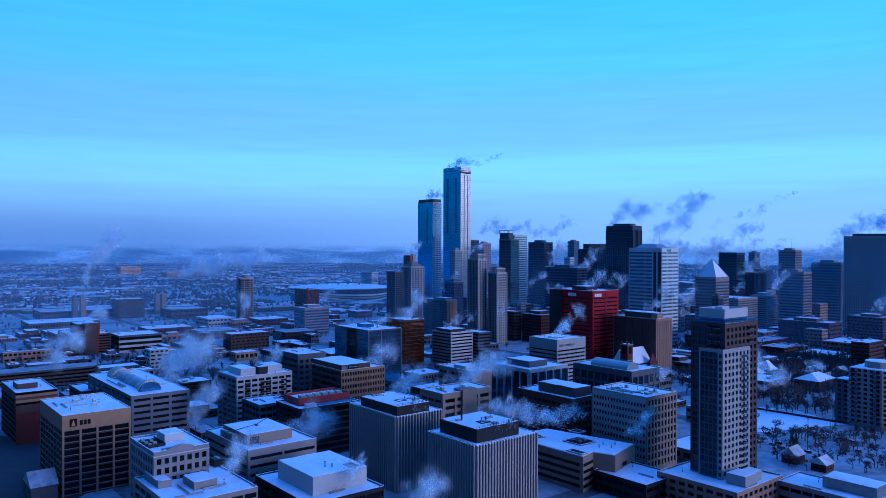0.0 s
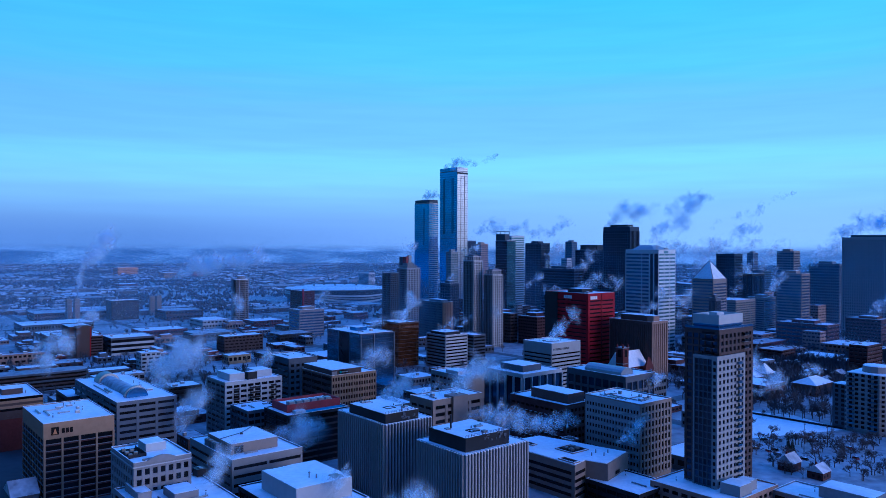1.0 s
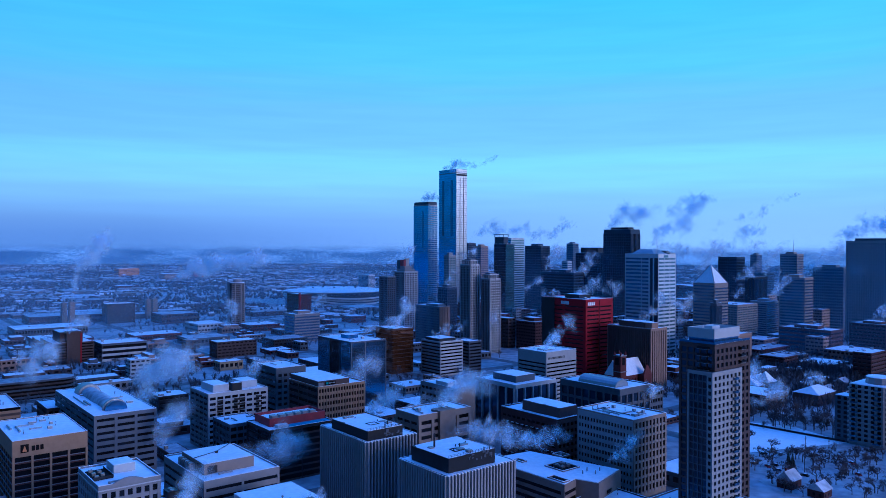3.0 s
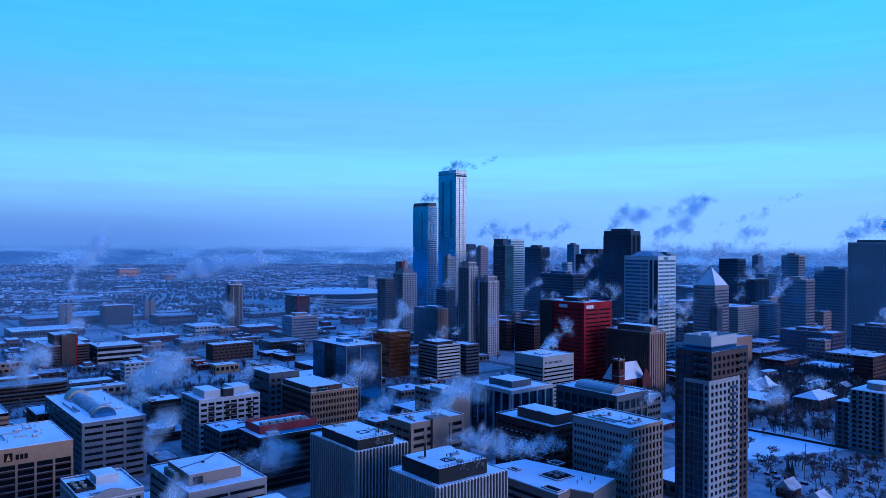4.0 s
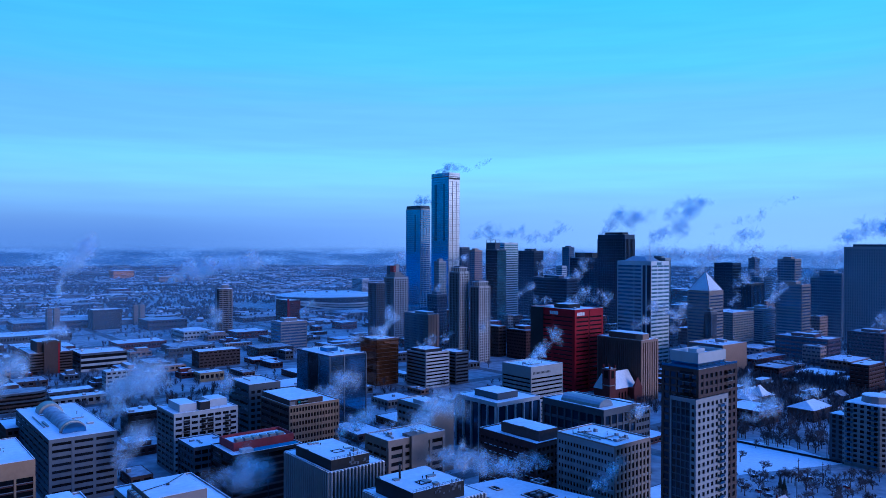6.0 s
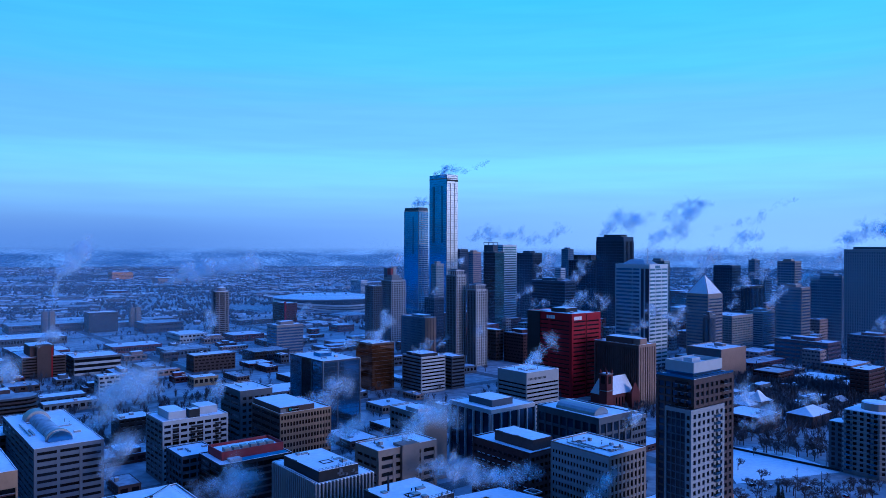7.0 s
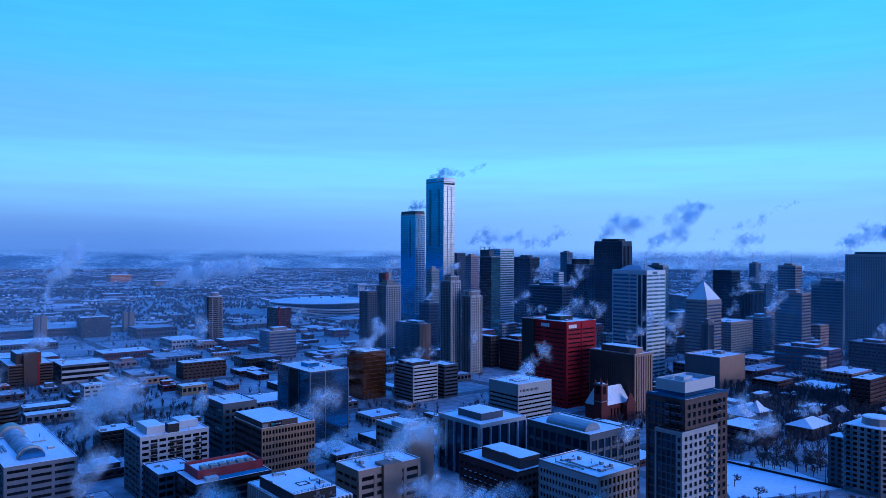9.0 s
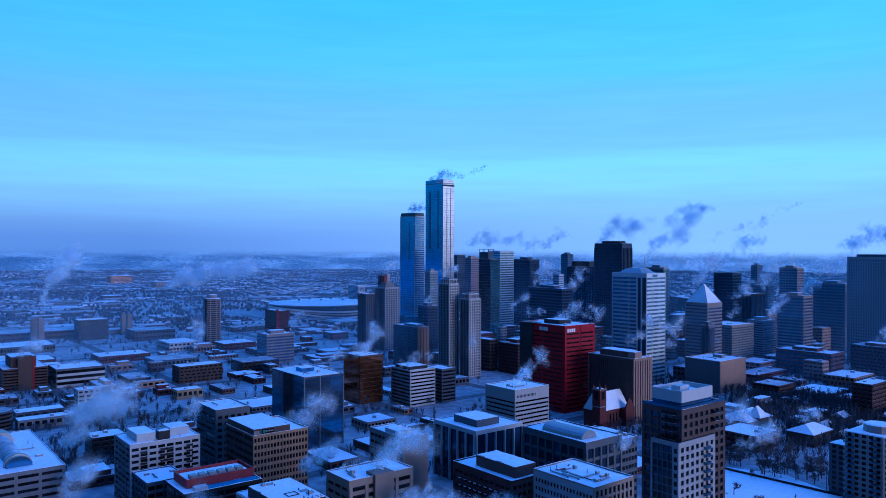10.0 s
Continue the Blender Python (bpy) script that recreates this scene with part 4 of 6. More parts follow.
# pale apartment towers with stepped, open-framed tops
def crown_frame(t, x0, y0, x1, y1, z, high, mat):
    """Corner posts under a flat rim slab, round a smaller plant room."""
    post = Shape().box(-0.45, -0.45, 0, 0.45, 0.45, high).mesh("crown_post", mat)
    spots = {(x0 + (x1 - x0) * i / 4, y0 + (y1 - y0) * j / 4) for i in range(5) for j in range(5) if i in (0, 4) or j in (0, 4)}
    for u, v in sorted(spots):
        part("crown_post", post, mat, t, "", (u, v, z))
    part("crown_slab", Shape().box(x0 - 0.9, y0 - 0.9, z + high, x1 + 0.9, y1 + 0.9, z + high + 0.7), mat, t)
    part("crown_snow", Shape().box(x0 - 0.8, y0 - 0.8, z + high + 0.7, x1 + 0.8, y1 + 0.8, z + high + 1.0), SNOW, t)
    part("plant_room", Shape().box(x0 + 1.6, y0 + 1.6, z, x1 - 1.6, y1 - 1.6, z + high + 2.4), SLATE, t)


for i, (x, y, la, lb, h) in enumerate(((-46, 1080, 25, 24, 86), (-66, 1028.7, 20, 14, 81), (41.5, 890.1, 18, 14.5, 101), (63.5, 880.3, 15, 17, 85))):
    # right WHITE, left PALE: lit and shaded sides painted on one concrete
    t = building("apartment_tower", "dark blue apartment slab beside a paler tower" if i == 1 else "pale concrete apartment tower with an open-framed crown", x, y, la, lb, h, GREY if i == 1 else WHITE, SHADEGLASS,
                 S("grid", int(h / 3), max(4, int(lb / 2.9)), top=1.5, band=0.36, pier=0.9, proud=0.25), S("grid", int(h / 3), max(4, int(la / 2.9)), top=1.5, band=0.32, pier=0.8, proud=0.25, wall=GREY if i == 1 else PALE), seed=120 + i, units=0, far=True, category="apartment tower", group="stepped apartment towers")
    if i == 0:
        part("stepped_top", Shape().box(2.5, 2.5, h, lb - 4, la - 4, h + 4.2), PALE, t)
        part("stepped_top", Shape().box(5, 5, h + 4.2, lb - 8, la - 8, h + 8), PALE, t)
        part("lift_room", Shape().box(9, 8, h + 8, 14, 13, h + 19), LIGHT, t)
        part("red_screen", Shape().box(5.2, 9, h, 9, 17.6, h + 17), DARKRED, t, "dark red rooftop screen wall")
        part("dark_screen", Shape().box(4.6, 17.6, h, 10, 25, h + 17), NIGHTBLUE, t, "dark blue rooftop screen wall")
    elif i > 1:
        crown_frame(t, 2.0, 2.0, lb - 2.0, la - 2.0, h + 0.3, 4.6, LIGHT)
        for u in (0.0, lb * 0.5, lb - 1.2):
            part("corner_pilaster", Shape().box(u, -0.7, 0, u + 1.2, 0.0, h + 1.2), LIGHT, t)

# ---- blocks left of the centre ----
mirror = building("mirror_office", "blue mirror glass office with a notched corner", -58.2, 584.8, 50.9, 31.6, 50.2, NIGHTBLUE, MIRROR,
                  S("glass", 14, 11, top=0.6, band=0.05, pier=0.4), S("glass", 14, 9, top=0.6, band=0.05, pier=0.4), seed=30, units=3, core=NIGHTBLUE, parapet=0.5, pents=((10, 22, 20, 32, 3, NAVYGLASS),))
for q in ((-0.3, -0.3), (-0.3, 16), (-0.3, 32), (12, -0.3), (31.2, -0.3)):
    part("corner_pier", Shape().box(q[0], q[1], 0, q[0] + 0.7, q[1] + 0.7, 50.3), SLATE, mirror)
# nothing is cut in: a dark panel paints the recess
part("recess", Shape().box(-0.25, 16.6, 0, 0.02, 31.6, 50), SHADEGLASS, mirror, "dark glass panel standing in for a recess")
bronze = building("bronze_office", "bronze mirror glass office block", -38, 735.8, 28.3, 25.2, 43.1, BROWN, GOLDGLASS,
                  S("glass", 11, 8, top=1.0, band=0.1, pier=0.4), S("glass", 11, 9, top=1.0, band=0.1, pier=0.4), seed=31, units=2, core=BROWN, far=True)
# left wall a tone darker than the right: side shade put into colour
building("banded_slab", "white and dark banded office slab", 8.3, 724.2, 30, 27.9, 32.2, WHITE, SHADEGLASS, S("grid", 10, 1, top=0.8, band=0.56, pier=0.5), S("grid", 10, 1, top=0.8, band=0.56, pier=0.5, wall=LIGHT), seed=32, units=0, pents=((2, 4, 22, 26, 3.2, BLACK),))
building("banded_rear_slab", "grey banded slab behind a white one", 36, 746, 24, 16, 30, GREY, SHADEGLASS, S("grid", 9, 1, band=0.5, pier=0.5), S("grid", 9, 1, band=0.5, pier=0.5), seed=33, units=1, far=True)
beige = building("beige_office", "beige office block with a dark brown upper storey", -64.3, 473.5, 38, 33.6, 37.1, BEIGE, SHADEGLASS,
                 S("grid", 9, 17, top=0.9, band=0.42, pier=0.6, proud=0.15), S("grid", 9, 3, top=0.9, band=0.5, pier=0.5, wall=BROWN), seed=34, units=1, pents=((0.6, 0.8, 22.6, 37, 3.9, BROWN),))
part("sign", Shape().box(5.5, 0.45, 38.2, 12.5, 0.78, 40.4), PITCHBLACK, beige, "dark company sign panel")
part("sign_ring", Shape().box(6.0, 0.32, 38.7, 7.4, 0.44, 40.0), TEAL, beige, "teal sign mark")
for i in range(5):
    part("sign_bar", Shape().box(7.8 + i * 0.9, 0.34, 39.0, 8.4 + i * 0.9, 0.44, 39.7), LIGHT, beige)
part("canopy_block", Shape().box(0.5, 0.3, 37.6, 4.0, 0.78, 40.0), PALE, beige)
building("rear_office", "grey concrete office with strip windows", -102.2, 527.4, 31.6, 22.6, 39.4, GREY, SHADEGLASS, S("grid", 9, 5, top=3.5, band=0.5, pier=1.6), S("grid", 9, 2, top=3.5, band=0.55, pier=0.6), seed=35, units=2)
# the shaded left side is painted PALE, the right stays WHITE
wc = building("balcony_condo", "white apartment block with dark balconies", -128.1, 463.6, 29.5, 38.3, 34.4, WHITE, SHADEGLASS,
              S("grid", 10, 8, top=1.6, band=0.5, pier=0.9), S("grid", 10, 4, top=1.6, band=0.5, pier=0.9, wall=PALE), seed=36, units=2, category="apartment block", pents=((5, 5, 15, 24, 4.6, WHITE), (24, 8, 35, 22, 4.6, WHITE), (16, 2, 22, 8, 5.2, BLACK)))
balconies(wc, "right", 29.5, 38.3, (5.5, 16.2, 19.6, 30.5), 3.2, 2.0, 3.08, 10, 1.5, rail=BLACK, slab=GREY)
rb = building("red_topped_office", "dark banded office with a red rooftop plant screen", -77.7, 404.8, 27.7, 38.2, 27.7, BLACK, SHADEGLASS,
              S("grid", 8, 2, top=1.0, band=0.3, pier=0.4, trim=BROWN), S("grid", 8, 2, top=1.0, band=0.3, pier=0.4), seed=37, units=0)
p = part("plant_screen", Shape().box(4, 8, 27.7, 37.4, 8.4, 32.2).box(4, 8.4, 27.7, 4.4, 26, 32.2).box(37, 8.4, 27.7, 37.4, 26, 32.2).box(4.4, 25.6, 27.7, 37, 26, 32.2), DARKRED, rb, "dark red metal screen")
part("screen_snow", snow_sheet(5, 9, 36, 25, 30.6, 0.8, 77), SNOW, p)
for i in range(6):
    part("cooler", Shape().box(7 + i * 4.6, 11, 30.8, 10.4 + i * 4.6, 15, 32.8), STEEL, p)
part("roof_strip", Shape().box(12, 2.5, 27.9, 37, 7, 28.3), SKYBLUE, rb, "pale blue roof strip")
part("roof_unit", Shape().box(6, 2, 28, 12, 6, 29.6), WHITE, rb)
building("rear_low_office", "small grey office with snow on its roof", -106, 432, 24, 20, 24, GREY, SHADEGLASS, S("grid", 6, 5), S("grid", 6, 5), seed=38, far=True)

# angular concrete office beside the striped tower
plan = [(66.8, 353.5), (73.4, 362.0), (82.7, 356.0), (97.5, 377.0), (57.0, 409.0), (33.0, 394.0)]
c0 = (66.8, 353.5)
wedge = thing("wedge_office", "beige concrete office with deep slot windows and roof wells", "building", *c0, turn=0)
loc = [(x - c0[0], y - c0[1]) for x, y in plan]
part("wall", Shape().prism(loc, 0, 17.2), SAND, wedge)
inner = [(x * 0.965 + 0.1, y * 0.965 + 0.9) for x, y in loc]
part("roof_snow", Shape().prism(inner, 17.2, 17.5), SNOW, wedge)
for i in range(4):
    z = 2.2 + i * 3.4
    for a, b in ((loc[5], loc[0]), (loc[0], loc[1])):
        va, vb = Vector(a), Vector(b)
        n = Vector((vb.y - va.y, -(vb.x - va.x))).normalized()
        u0, u1 = va.lerp(vb, 0.04) + n * 0.06, va.lerp(vb, 0.96) + n * 0.06
        w = Shape()
        w.prism([(u0.x, u0.y), (u1.x, u1.y), (u1.x - n.x * 0.3, u1.y - n.y * 0.3), (u0.x - n.x * 0.3, u0.y - n.y * 0.3)], z, z + 1.5)
        part("window_slot", w, SHADEGLASS, wedge)
def sunk_well(cx, cy, along, across, plant=0):
    """A flat near-black slab painted as a well's shade, with a low snowy kerb and coolers on it, square to the street
    grid.
    """
    at = (cx - c0[0], cy - c0[1], 0)
    u, v = across / 2, along / 2
    w = part("roof_well", Shape().box(-u, -v, 17.45, u, v, 17.62), PITCHBLACK, wedge, "near-black slab painted as a roof well's shade", at, GRID)
    part("well_kerb", Shape().box(-u - 0.5, -v - 0.5, 17.3, u + 0.5, -v, 18.0).box(-u - 0.5, v, 17.3, u + 0.5, v + 0.5, 18.0).box(-u - 0.5, -v, 17.3, -u, v, 18.0).box(u, -v, 17.3, u + 0.5, v, 18.0), SAND, w)
    part("kerb_snow", Shape().box(-u - 0.45, -v - 0.45, 18.0, u + 0.45, -v - 0.05, 18.15).box(-u - 0.45, v + 0.05, 18.0, u + 0.45, v + 0.45, 18.15).box(-u - 0.45, -v, 18.0, -u - 0.05, v, 18.15).box(u + 0.05, -v, 18.0, u + 0.45, v, 18.15), SNOW, w)
    for i in range(plant):
        x, y = -u * 0.5 + (i % 2) * u * 0.7, -v * 0.4 + (i // 2) * v * 0.6
        part("cooler", Shape().box(x, y, 17.62, x + 2.4, y + 2.0, 18.6).round(x + 1.2, y + 1.0, 18.6, 18.9, 0.8, 0.75, 10), STEEL, w)


sunk_well(69.9, 380.5, 11.0, 11.0, 4)
sunk_well(65.2, 361.0, 9.0, 3.4)
sunk_well(72.6, 401.0, 6.0, 5.0, 1)
sunk_well(50.6, 390.2, 5.0, 2.4)
part("end_slot", Shape().box(0, -0.1, 10.5, 4.4, 0.15, 12.0), PITCHBLACK, wedge, "", (21.5 - 0.25, 9.2, 0), 54.8)
for i in range(4):
    part("vent_pipe", Shape().round(11 + i * 3.0, 16 + (i % 2) * 5, 17.4, 19.2, 0.3, 0.25), STEEL, wedge)
footprint(62, 350, 60, 40)

# foreground roofs
near = building("foreground_office", "office roof with snow and plant boxes", -95.5, 262, 41, 33, 25, PALE, SHADEGLASS, S("grid", 7, 6), S("grid", 7, 6), seed=50, units=12, pents=((3, 22, 8, 38, 3, PALE), (13, 12, 22, 24, 3.2, PALE)))
cool = part("cooling_unit", Shape().box(30.3, 34.9, 25.6, 34.5, 39.9, 28.4), BLACK, near, "dark cooling unit with two fans")
for k in range(2):
    part("fan", Shape().round(32.4, 36.3 + k * 2.2, 28.4, 28.8, 0.95, 0.9, 12), STEEL, cool)
brick_base = building("brick_based_office", "sand-topped office with dark red brick below", -248.6, 434.3, 48, 22, 30, BROWN, SHADEGLASS, S("blank", 1, 1, wall=REDBRICK), S("grid", 8, 10, top=4, band=0.3, pier=0.3), seed=51, units=2, far=True, pents=((3, 14, 14, 28, 3.5, BROWN),))
for i in range(4):
    part("sand_band", Shape().box(-0.15, -0.15, 18.6 + i * 3.0, 22.1, 0.02, 20.2 + i * 3.0), (BROWN, BROWN, BEIGE, BEIGE)[i], brick_base)
    part("window_strip", Shape().box(0.1, -0.06, 20.2 + i * 3.0, 21.9, 0.02, 21.6 + i * 3.0), SHADEGLASS if i % 2 else BROWN, brick_base)
building("brown_walkup", "brown brick block with rows of small windows", -228, 470, 30, 20, 24, BROWN, SHADEGLASS, S("grid", 6, 6, band=0.5, pier=1.2), S("grid", 6, 8, band=0.5, pier=1.2), seed=52, units=2, far=True, pents=((12, 4, 18, 10, 3, REDBRICK),))
steep = thing("steep_roofed_house", "stone house with a steep snowy roof", "house", -186, 337)
part("wall", Shape().box(0, 0, 0, 11, 17, 7), GREY, steep)
# duller snow puts the dimness between tall blocks into the roof colour
part("roof", Shape().gable(0, 0, 11, 17, 7, 12.5), OLDSNOW, steep)
footprint(-186, 337, 26, 14)
low_court = building("brick_court", "tan brick low block with white rooftop rooms", 126, 318, 40, 40, 11.5, TAN, SHADEGLASS, S("grid", 3, 9, band=0.5, pier=1.5), S("grid", 3, 8, band=0.5, pier=1.5), seed=53, units=4, pents=((10, 1.8, 20, 11, 5, LIGHT), (20.02, 3.5, 27.5, 10, 4.6, LIGHT)))
building("dark_carport", "dark flat-roofed low block", 92, 336, 30, 26, 9, BLACK, SHADEGLASS, S("grid", 2, 5, band=0.5), S("grid", 2, 5, band=0.5), seed=54, units=2, far=True)
building("long_low_hall", "long low hall with blue-grey cladding and snowy roof", 180.2, 307.1, 43, 21.5, 10, STEEL, SHADEGLASS, S("blank", 1, 1), S("grid", 2, 8, band=0.6), seed=55, units=2, pents=((8.5, 4, 21, 26.5, 5, STEEL),))
p = thing("orange_shed", "orange stuccoed stair block", "shed", 172, 421)
part("wall", Shape().box(0, 0, 0, 7, 9, 9), ORANGE, p)
part("roof_snow", snow_sheet(0.1, 0.1, 6.9, 8.9, 9, 0.3, 4), SNOW, p)
footprint(172, 421, 9, 7)

# left middle distance
br = building("brown_office", "brown banded office with red-edged stair tower", -390.9, 784.5, 60, 39.6, 21, BROWN, SHADEGLASS, S("grid", 7, 1, top=0.8, band=0.5, pier=0.6), S("grid", 7, 1, top=0.8, band=0.5, pier=0.6, wall=BROWN), seed=56, units=2)
part("stair_tower", Shape().box(13, -1.5, 0, 26, 9, 33), BROWN, br, "tall brown stair tower")
part("red_edge", Shape().box(26, -1.9, 0, 27.2, -0.4, 31), RED, br, "red vertical trim")
part("upper_block", Shape().box(8, 6, 21, 30, 40, 32), BROWN, br)
part("upper_snow", snow_sheet(8.2, 9.2, 29.8, 39.8, 32, 0.4, 8), SNOW, br)
building("white_banded_hall", "dark hall with two white bands", -350, 806, 40, 46, 18, GREY, SHADEGLASS, S("grid", 3, 1, top=1.5, band=0.45, pier=0.4, trim=WHITE), S("grid", 3, 1, top=1.5, band=0.45, pier=0.4), seed=57, units=3)
mt = thing("round_tower", "slim apartment tower with rounded corners", "apartment tower", -306, 1135)
footprint(-320, 1115, 36, 30)
plan = [(0, 18), (0, 2), (4, 0), (10, -2), (15, -1.4), (19, 1.4), (21, 6), (21, 18)]
part("core_wall", Shape().prism([(10 + (x - 10) * 0.93, 9 + (y - 9) * 0.93) for x, y in plan], 0, 66), SHADEGLASS, mt)
slab_me = Shape().prism(plan, 0, 1.25).mesh("storey_band", SAND)
for i in range(22):
    part("storey_band", slab_me, SAND, mt, "", (0, 0, 1.0 + i * 3.0))
part("side_wall", Shape().box(-0.5, 11, 0, 6, 18.4, 68), SLATE, mt, "plain grey side wall")
# slot drawn as a near-black strip, not cut in
part("dark_slot", Shape().box(-0.6, 3.5, 0, 0.6, 10.5, 66), PITCHBLACK, mt)
for x, y in ((4, 0), (12.5, -1.9), (19, 1.4)):
    part("pier", Shape().box(x - 0.6, y - 0.5, 0, x + 0.6, y + 0.7, 66.5), SAND, mt)
part("roof_snow", Shape().prism(plan, 66.5, 67.0), SNOW, mt)
part("cap", Shape().round(11, 9, 66.8, 72, 6.5, 6.0, 14), PALE, mt)
part("cap_snow", Shape().round(11, 9, 72, 72.5, 6.1, 4.5, 14), SNOW, mt)
rd = building("red_ended_block", "dark apartment slab with a red end wall", -206, 1139.1, 41.6, 19.3, 49, BLACK, SHADEGLASS, S("grid", 14, 2, band=0.7, pier=3, wall=REDBRICK), S("grid", 14, 6, band=0.4, pier=0.8), seed=58, units=1, far=True)
part("red_fin", Shape().box(-0.8, -0.5, 0, 1.0, 3, 52), RED, rd)

# low commercial blocks read one by one
low_block("long grey shed with snow-covered roof", -305, 660, 18, 36, 7, GREY, 200, 1)
low_block("long blue-grey shed with snow-covered roof", -288, 634, 14, 42, 7, STEEL, 201, 1)
low_block("yellow-fronted low block with snow-covered roof", -208.7, 752, 16, 24, 8, YELLOW, 202, 1)
low_block("tan brick warehouse with snow-covered roof", -418, 866, 40, 42, 8, TAN, 203, 1)
low_block("red brick warehouse with snow-covered roof", -470, 905, 46, 60, 8, REDBRICK, 204, 1)
low_block("white hall with a dark emblem on its wall", -335, 1066, 50, 40, 11, WHITE, 205, 2)
low_block("red brick low block with snow-covered roof", -265, 1078, 40, 46, 9, REDBRICK, 206, 2)
low_block("dark low office with ribbed front", -190, 903, 34, 44, 11, BLACK, 207, 3)
low_block("brown brick apartment block with many bays", -236, 832, 22, 46, 17, BROWN, 208, 5)
low_block("grey low block with snow-covered roof", -300, 930, 44, 52, 8, GREY, 209, 1)
low_block("red brick long low block", -380, 960, 40, 60, 8, REDBRICK, 210, 1)
low_block("red brick shop row with snow-covered roof", 365, 852, 26, 66, 8, REDBRICK, 211, 2)
low_block("tan low office with snow-covered roof", 392, 909, 30, 40, 12, TAN, 212, 3)
low_block("grey low block with snow-covered roof", 448, 965, 30, 46, 10, GREY, 213, 2)
low_block("dark brick walk-up block with snow-covered roof", 350, 764, 26, 30, 13, DARKBRICK, 214, 4)
low_block("dark brick walk-up with snow patches on its roof", 255, 583, 30, 32, 11, DARKBRICK, 215, 3)
low_block("dark brick apartment block", 470, 720, 18, 60, 33, DARKBRICK, 216, 10)
low_block("dark apartment block in shade", 395, 690, 16, 34, 28, DARKBRICK, 217, 8)
low_block("broad grey market hall with snow-covered roof", -560, 1010, 60, 90, 9, GREY, 218, 1)
low_block("broad brown hall with snow-covered roof", -620, 1150, 60, 120, 12, BROWN, 219, 2)
dotted = building("dotted_block", "dark cube with pale dots over its facade", -515, 1180, 30, 42, 30, NIGHTBLUE, NAVYGLASS, S("blank", 1, 1, wall=BLACK), S("blank", 1, 1, wall=BLACK), seed=220, units=2, far=True)
dots, rnd = Shape(), random.Random(8)
for i in range(80):
    u, z = rnd.uniform(1, 40.5), rnd.uniform(1, 28)
    dots.box(u, -0.08, z, u + 0.5, 0.02, z + rnd.choice((0.7, 1.4)))
tagged(part("facade_dots", dots, PALE, dotted), kind="stuff")
low_block("red brick hall with broad snowy roof", -869, 2022, 45, 50, 11, REDBRICK, 221, 2)
low_block("ochre institution block in the hazy distance", -1238, 2865, 60, 75, 30, ORANGE, 222, 6)
low_block("long tan institution block", -950, 2568, 55, 80, 22, BEIGE, 223, 5)
low_block("red brick institution block in the distance", -900, 2721, 40, 40, 22, DARKRED, 224, 4)
low_block("brown hall with pitched-looking snowy roof", -430, 1180, 50, 60, 14, BROWN, 225, 2)
low_block("small sand pavilion with snow-covered roof", -20, 640, 24, 26, 6, SAND, 226, 1)
parkade = thing("car_park", "dark open-sided car park with a rounded end and snowy top deck", "car park", -378.4, 567.0, 0.0, 38.4)
for dx in (0, 25, 50, 75, 100):
    footprint(-378.4 + dx * 0.783, 567.0 + dx * 0.621 - 8, 24, 26)
deck = [(0, 0), (99.6, 0)] + [(99.6 + 12 * math.sin(radians(a)), 12 - 12 * math.cos(radians(a))) for a in range(15, 180, 15)] + [(99.6, 24), (0, 24)]
# near-black core paints the shade inside the open decks
part("core_wall", Shape().prism([(x * 0.985, 12 + (y - 12) * 0.9) for x, y in deck], 0, 13), PITCHBLACK, parkade)
for i in range(5):
    part("deck_edge", Shape().prism(deck, 1.2 + i * 3.0, 2.5 + i * 3.0), BROWN if i % 2 else GREY, parkade)
part("deck_snow", Shape().prism([(x * 0.99, 12 + (y - 12) * 0.93) for x, y in deck], 14.5, 14.8), YARDSNOW, parkade)
low_block("brown low block under steam", -86, 640, 22, 30, 8, BROWN, 229, 1)
low_block("grey low block below the towers", 300, 858, 24, 20, 14, GREY, 230, 3)
low_block("small dark office block", -195, 560, 20, 22, 13, BLACK, 231, 4)
low_block("small blue-grey office block", -160, 545, 18, 20, 10, STEEL, 232, 3)
# SLATE on the left paints that side's shade onto the tan block
building("windowless_block", "windowless tan block with snow-covered roof", 306.5, 795, 39, 47, 30.8, TAN, SHADEGLASS, S("blank", 1, 1), S("blank", 1, 1, wall=SLATE), seed=233, units=4, far=True, pents=((26, 14, 33, 24, 3.0, PALE),))
low_block("small white apartment block", -275, 700, 14, 18, 18, WHITE, 234, 5)

# ---- pairs of stacks by the heating plant ----
for x, y, h in ((-575, 1165, 34), (-551, 1141, 37), (-485, 1265, 32), (-460, 1228, 36)):
    c = thing("stack", "square concrete stack with a slanted top", "chimney", x, y, group="plant stacks")
    part("shaft", Shape().prism([(-4, -5), (4, -5), (4, 5), (-4, 5)], 0, h, 0.9), SAND, c)
    part("flue", Shape().round(0, 0, h, h + 4, 1.6, 1.3), STEEL, c)
    footprint(x, y, 10, 10)

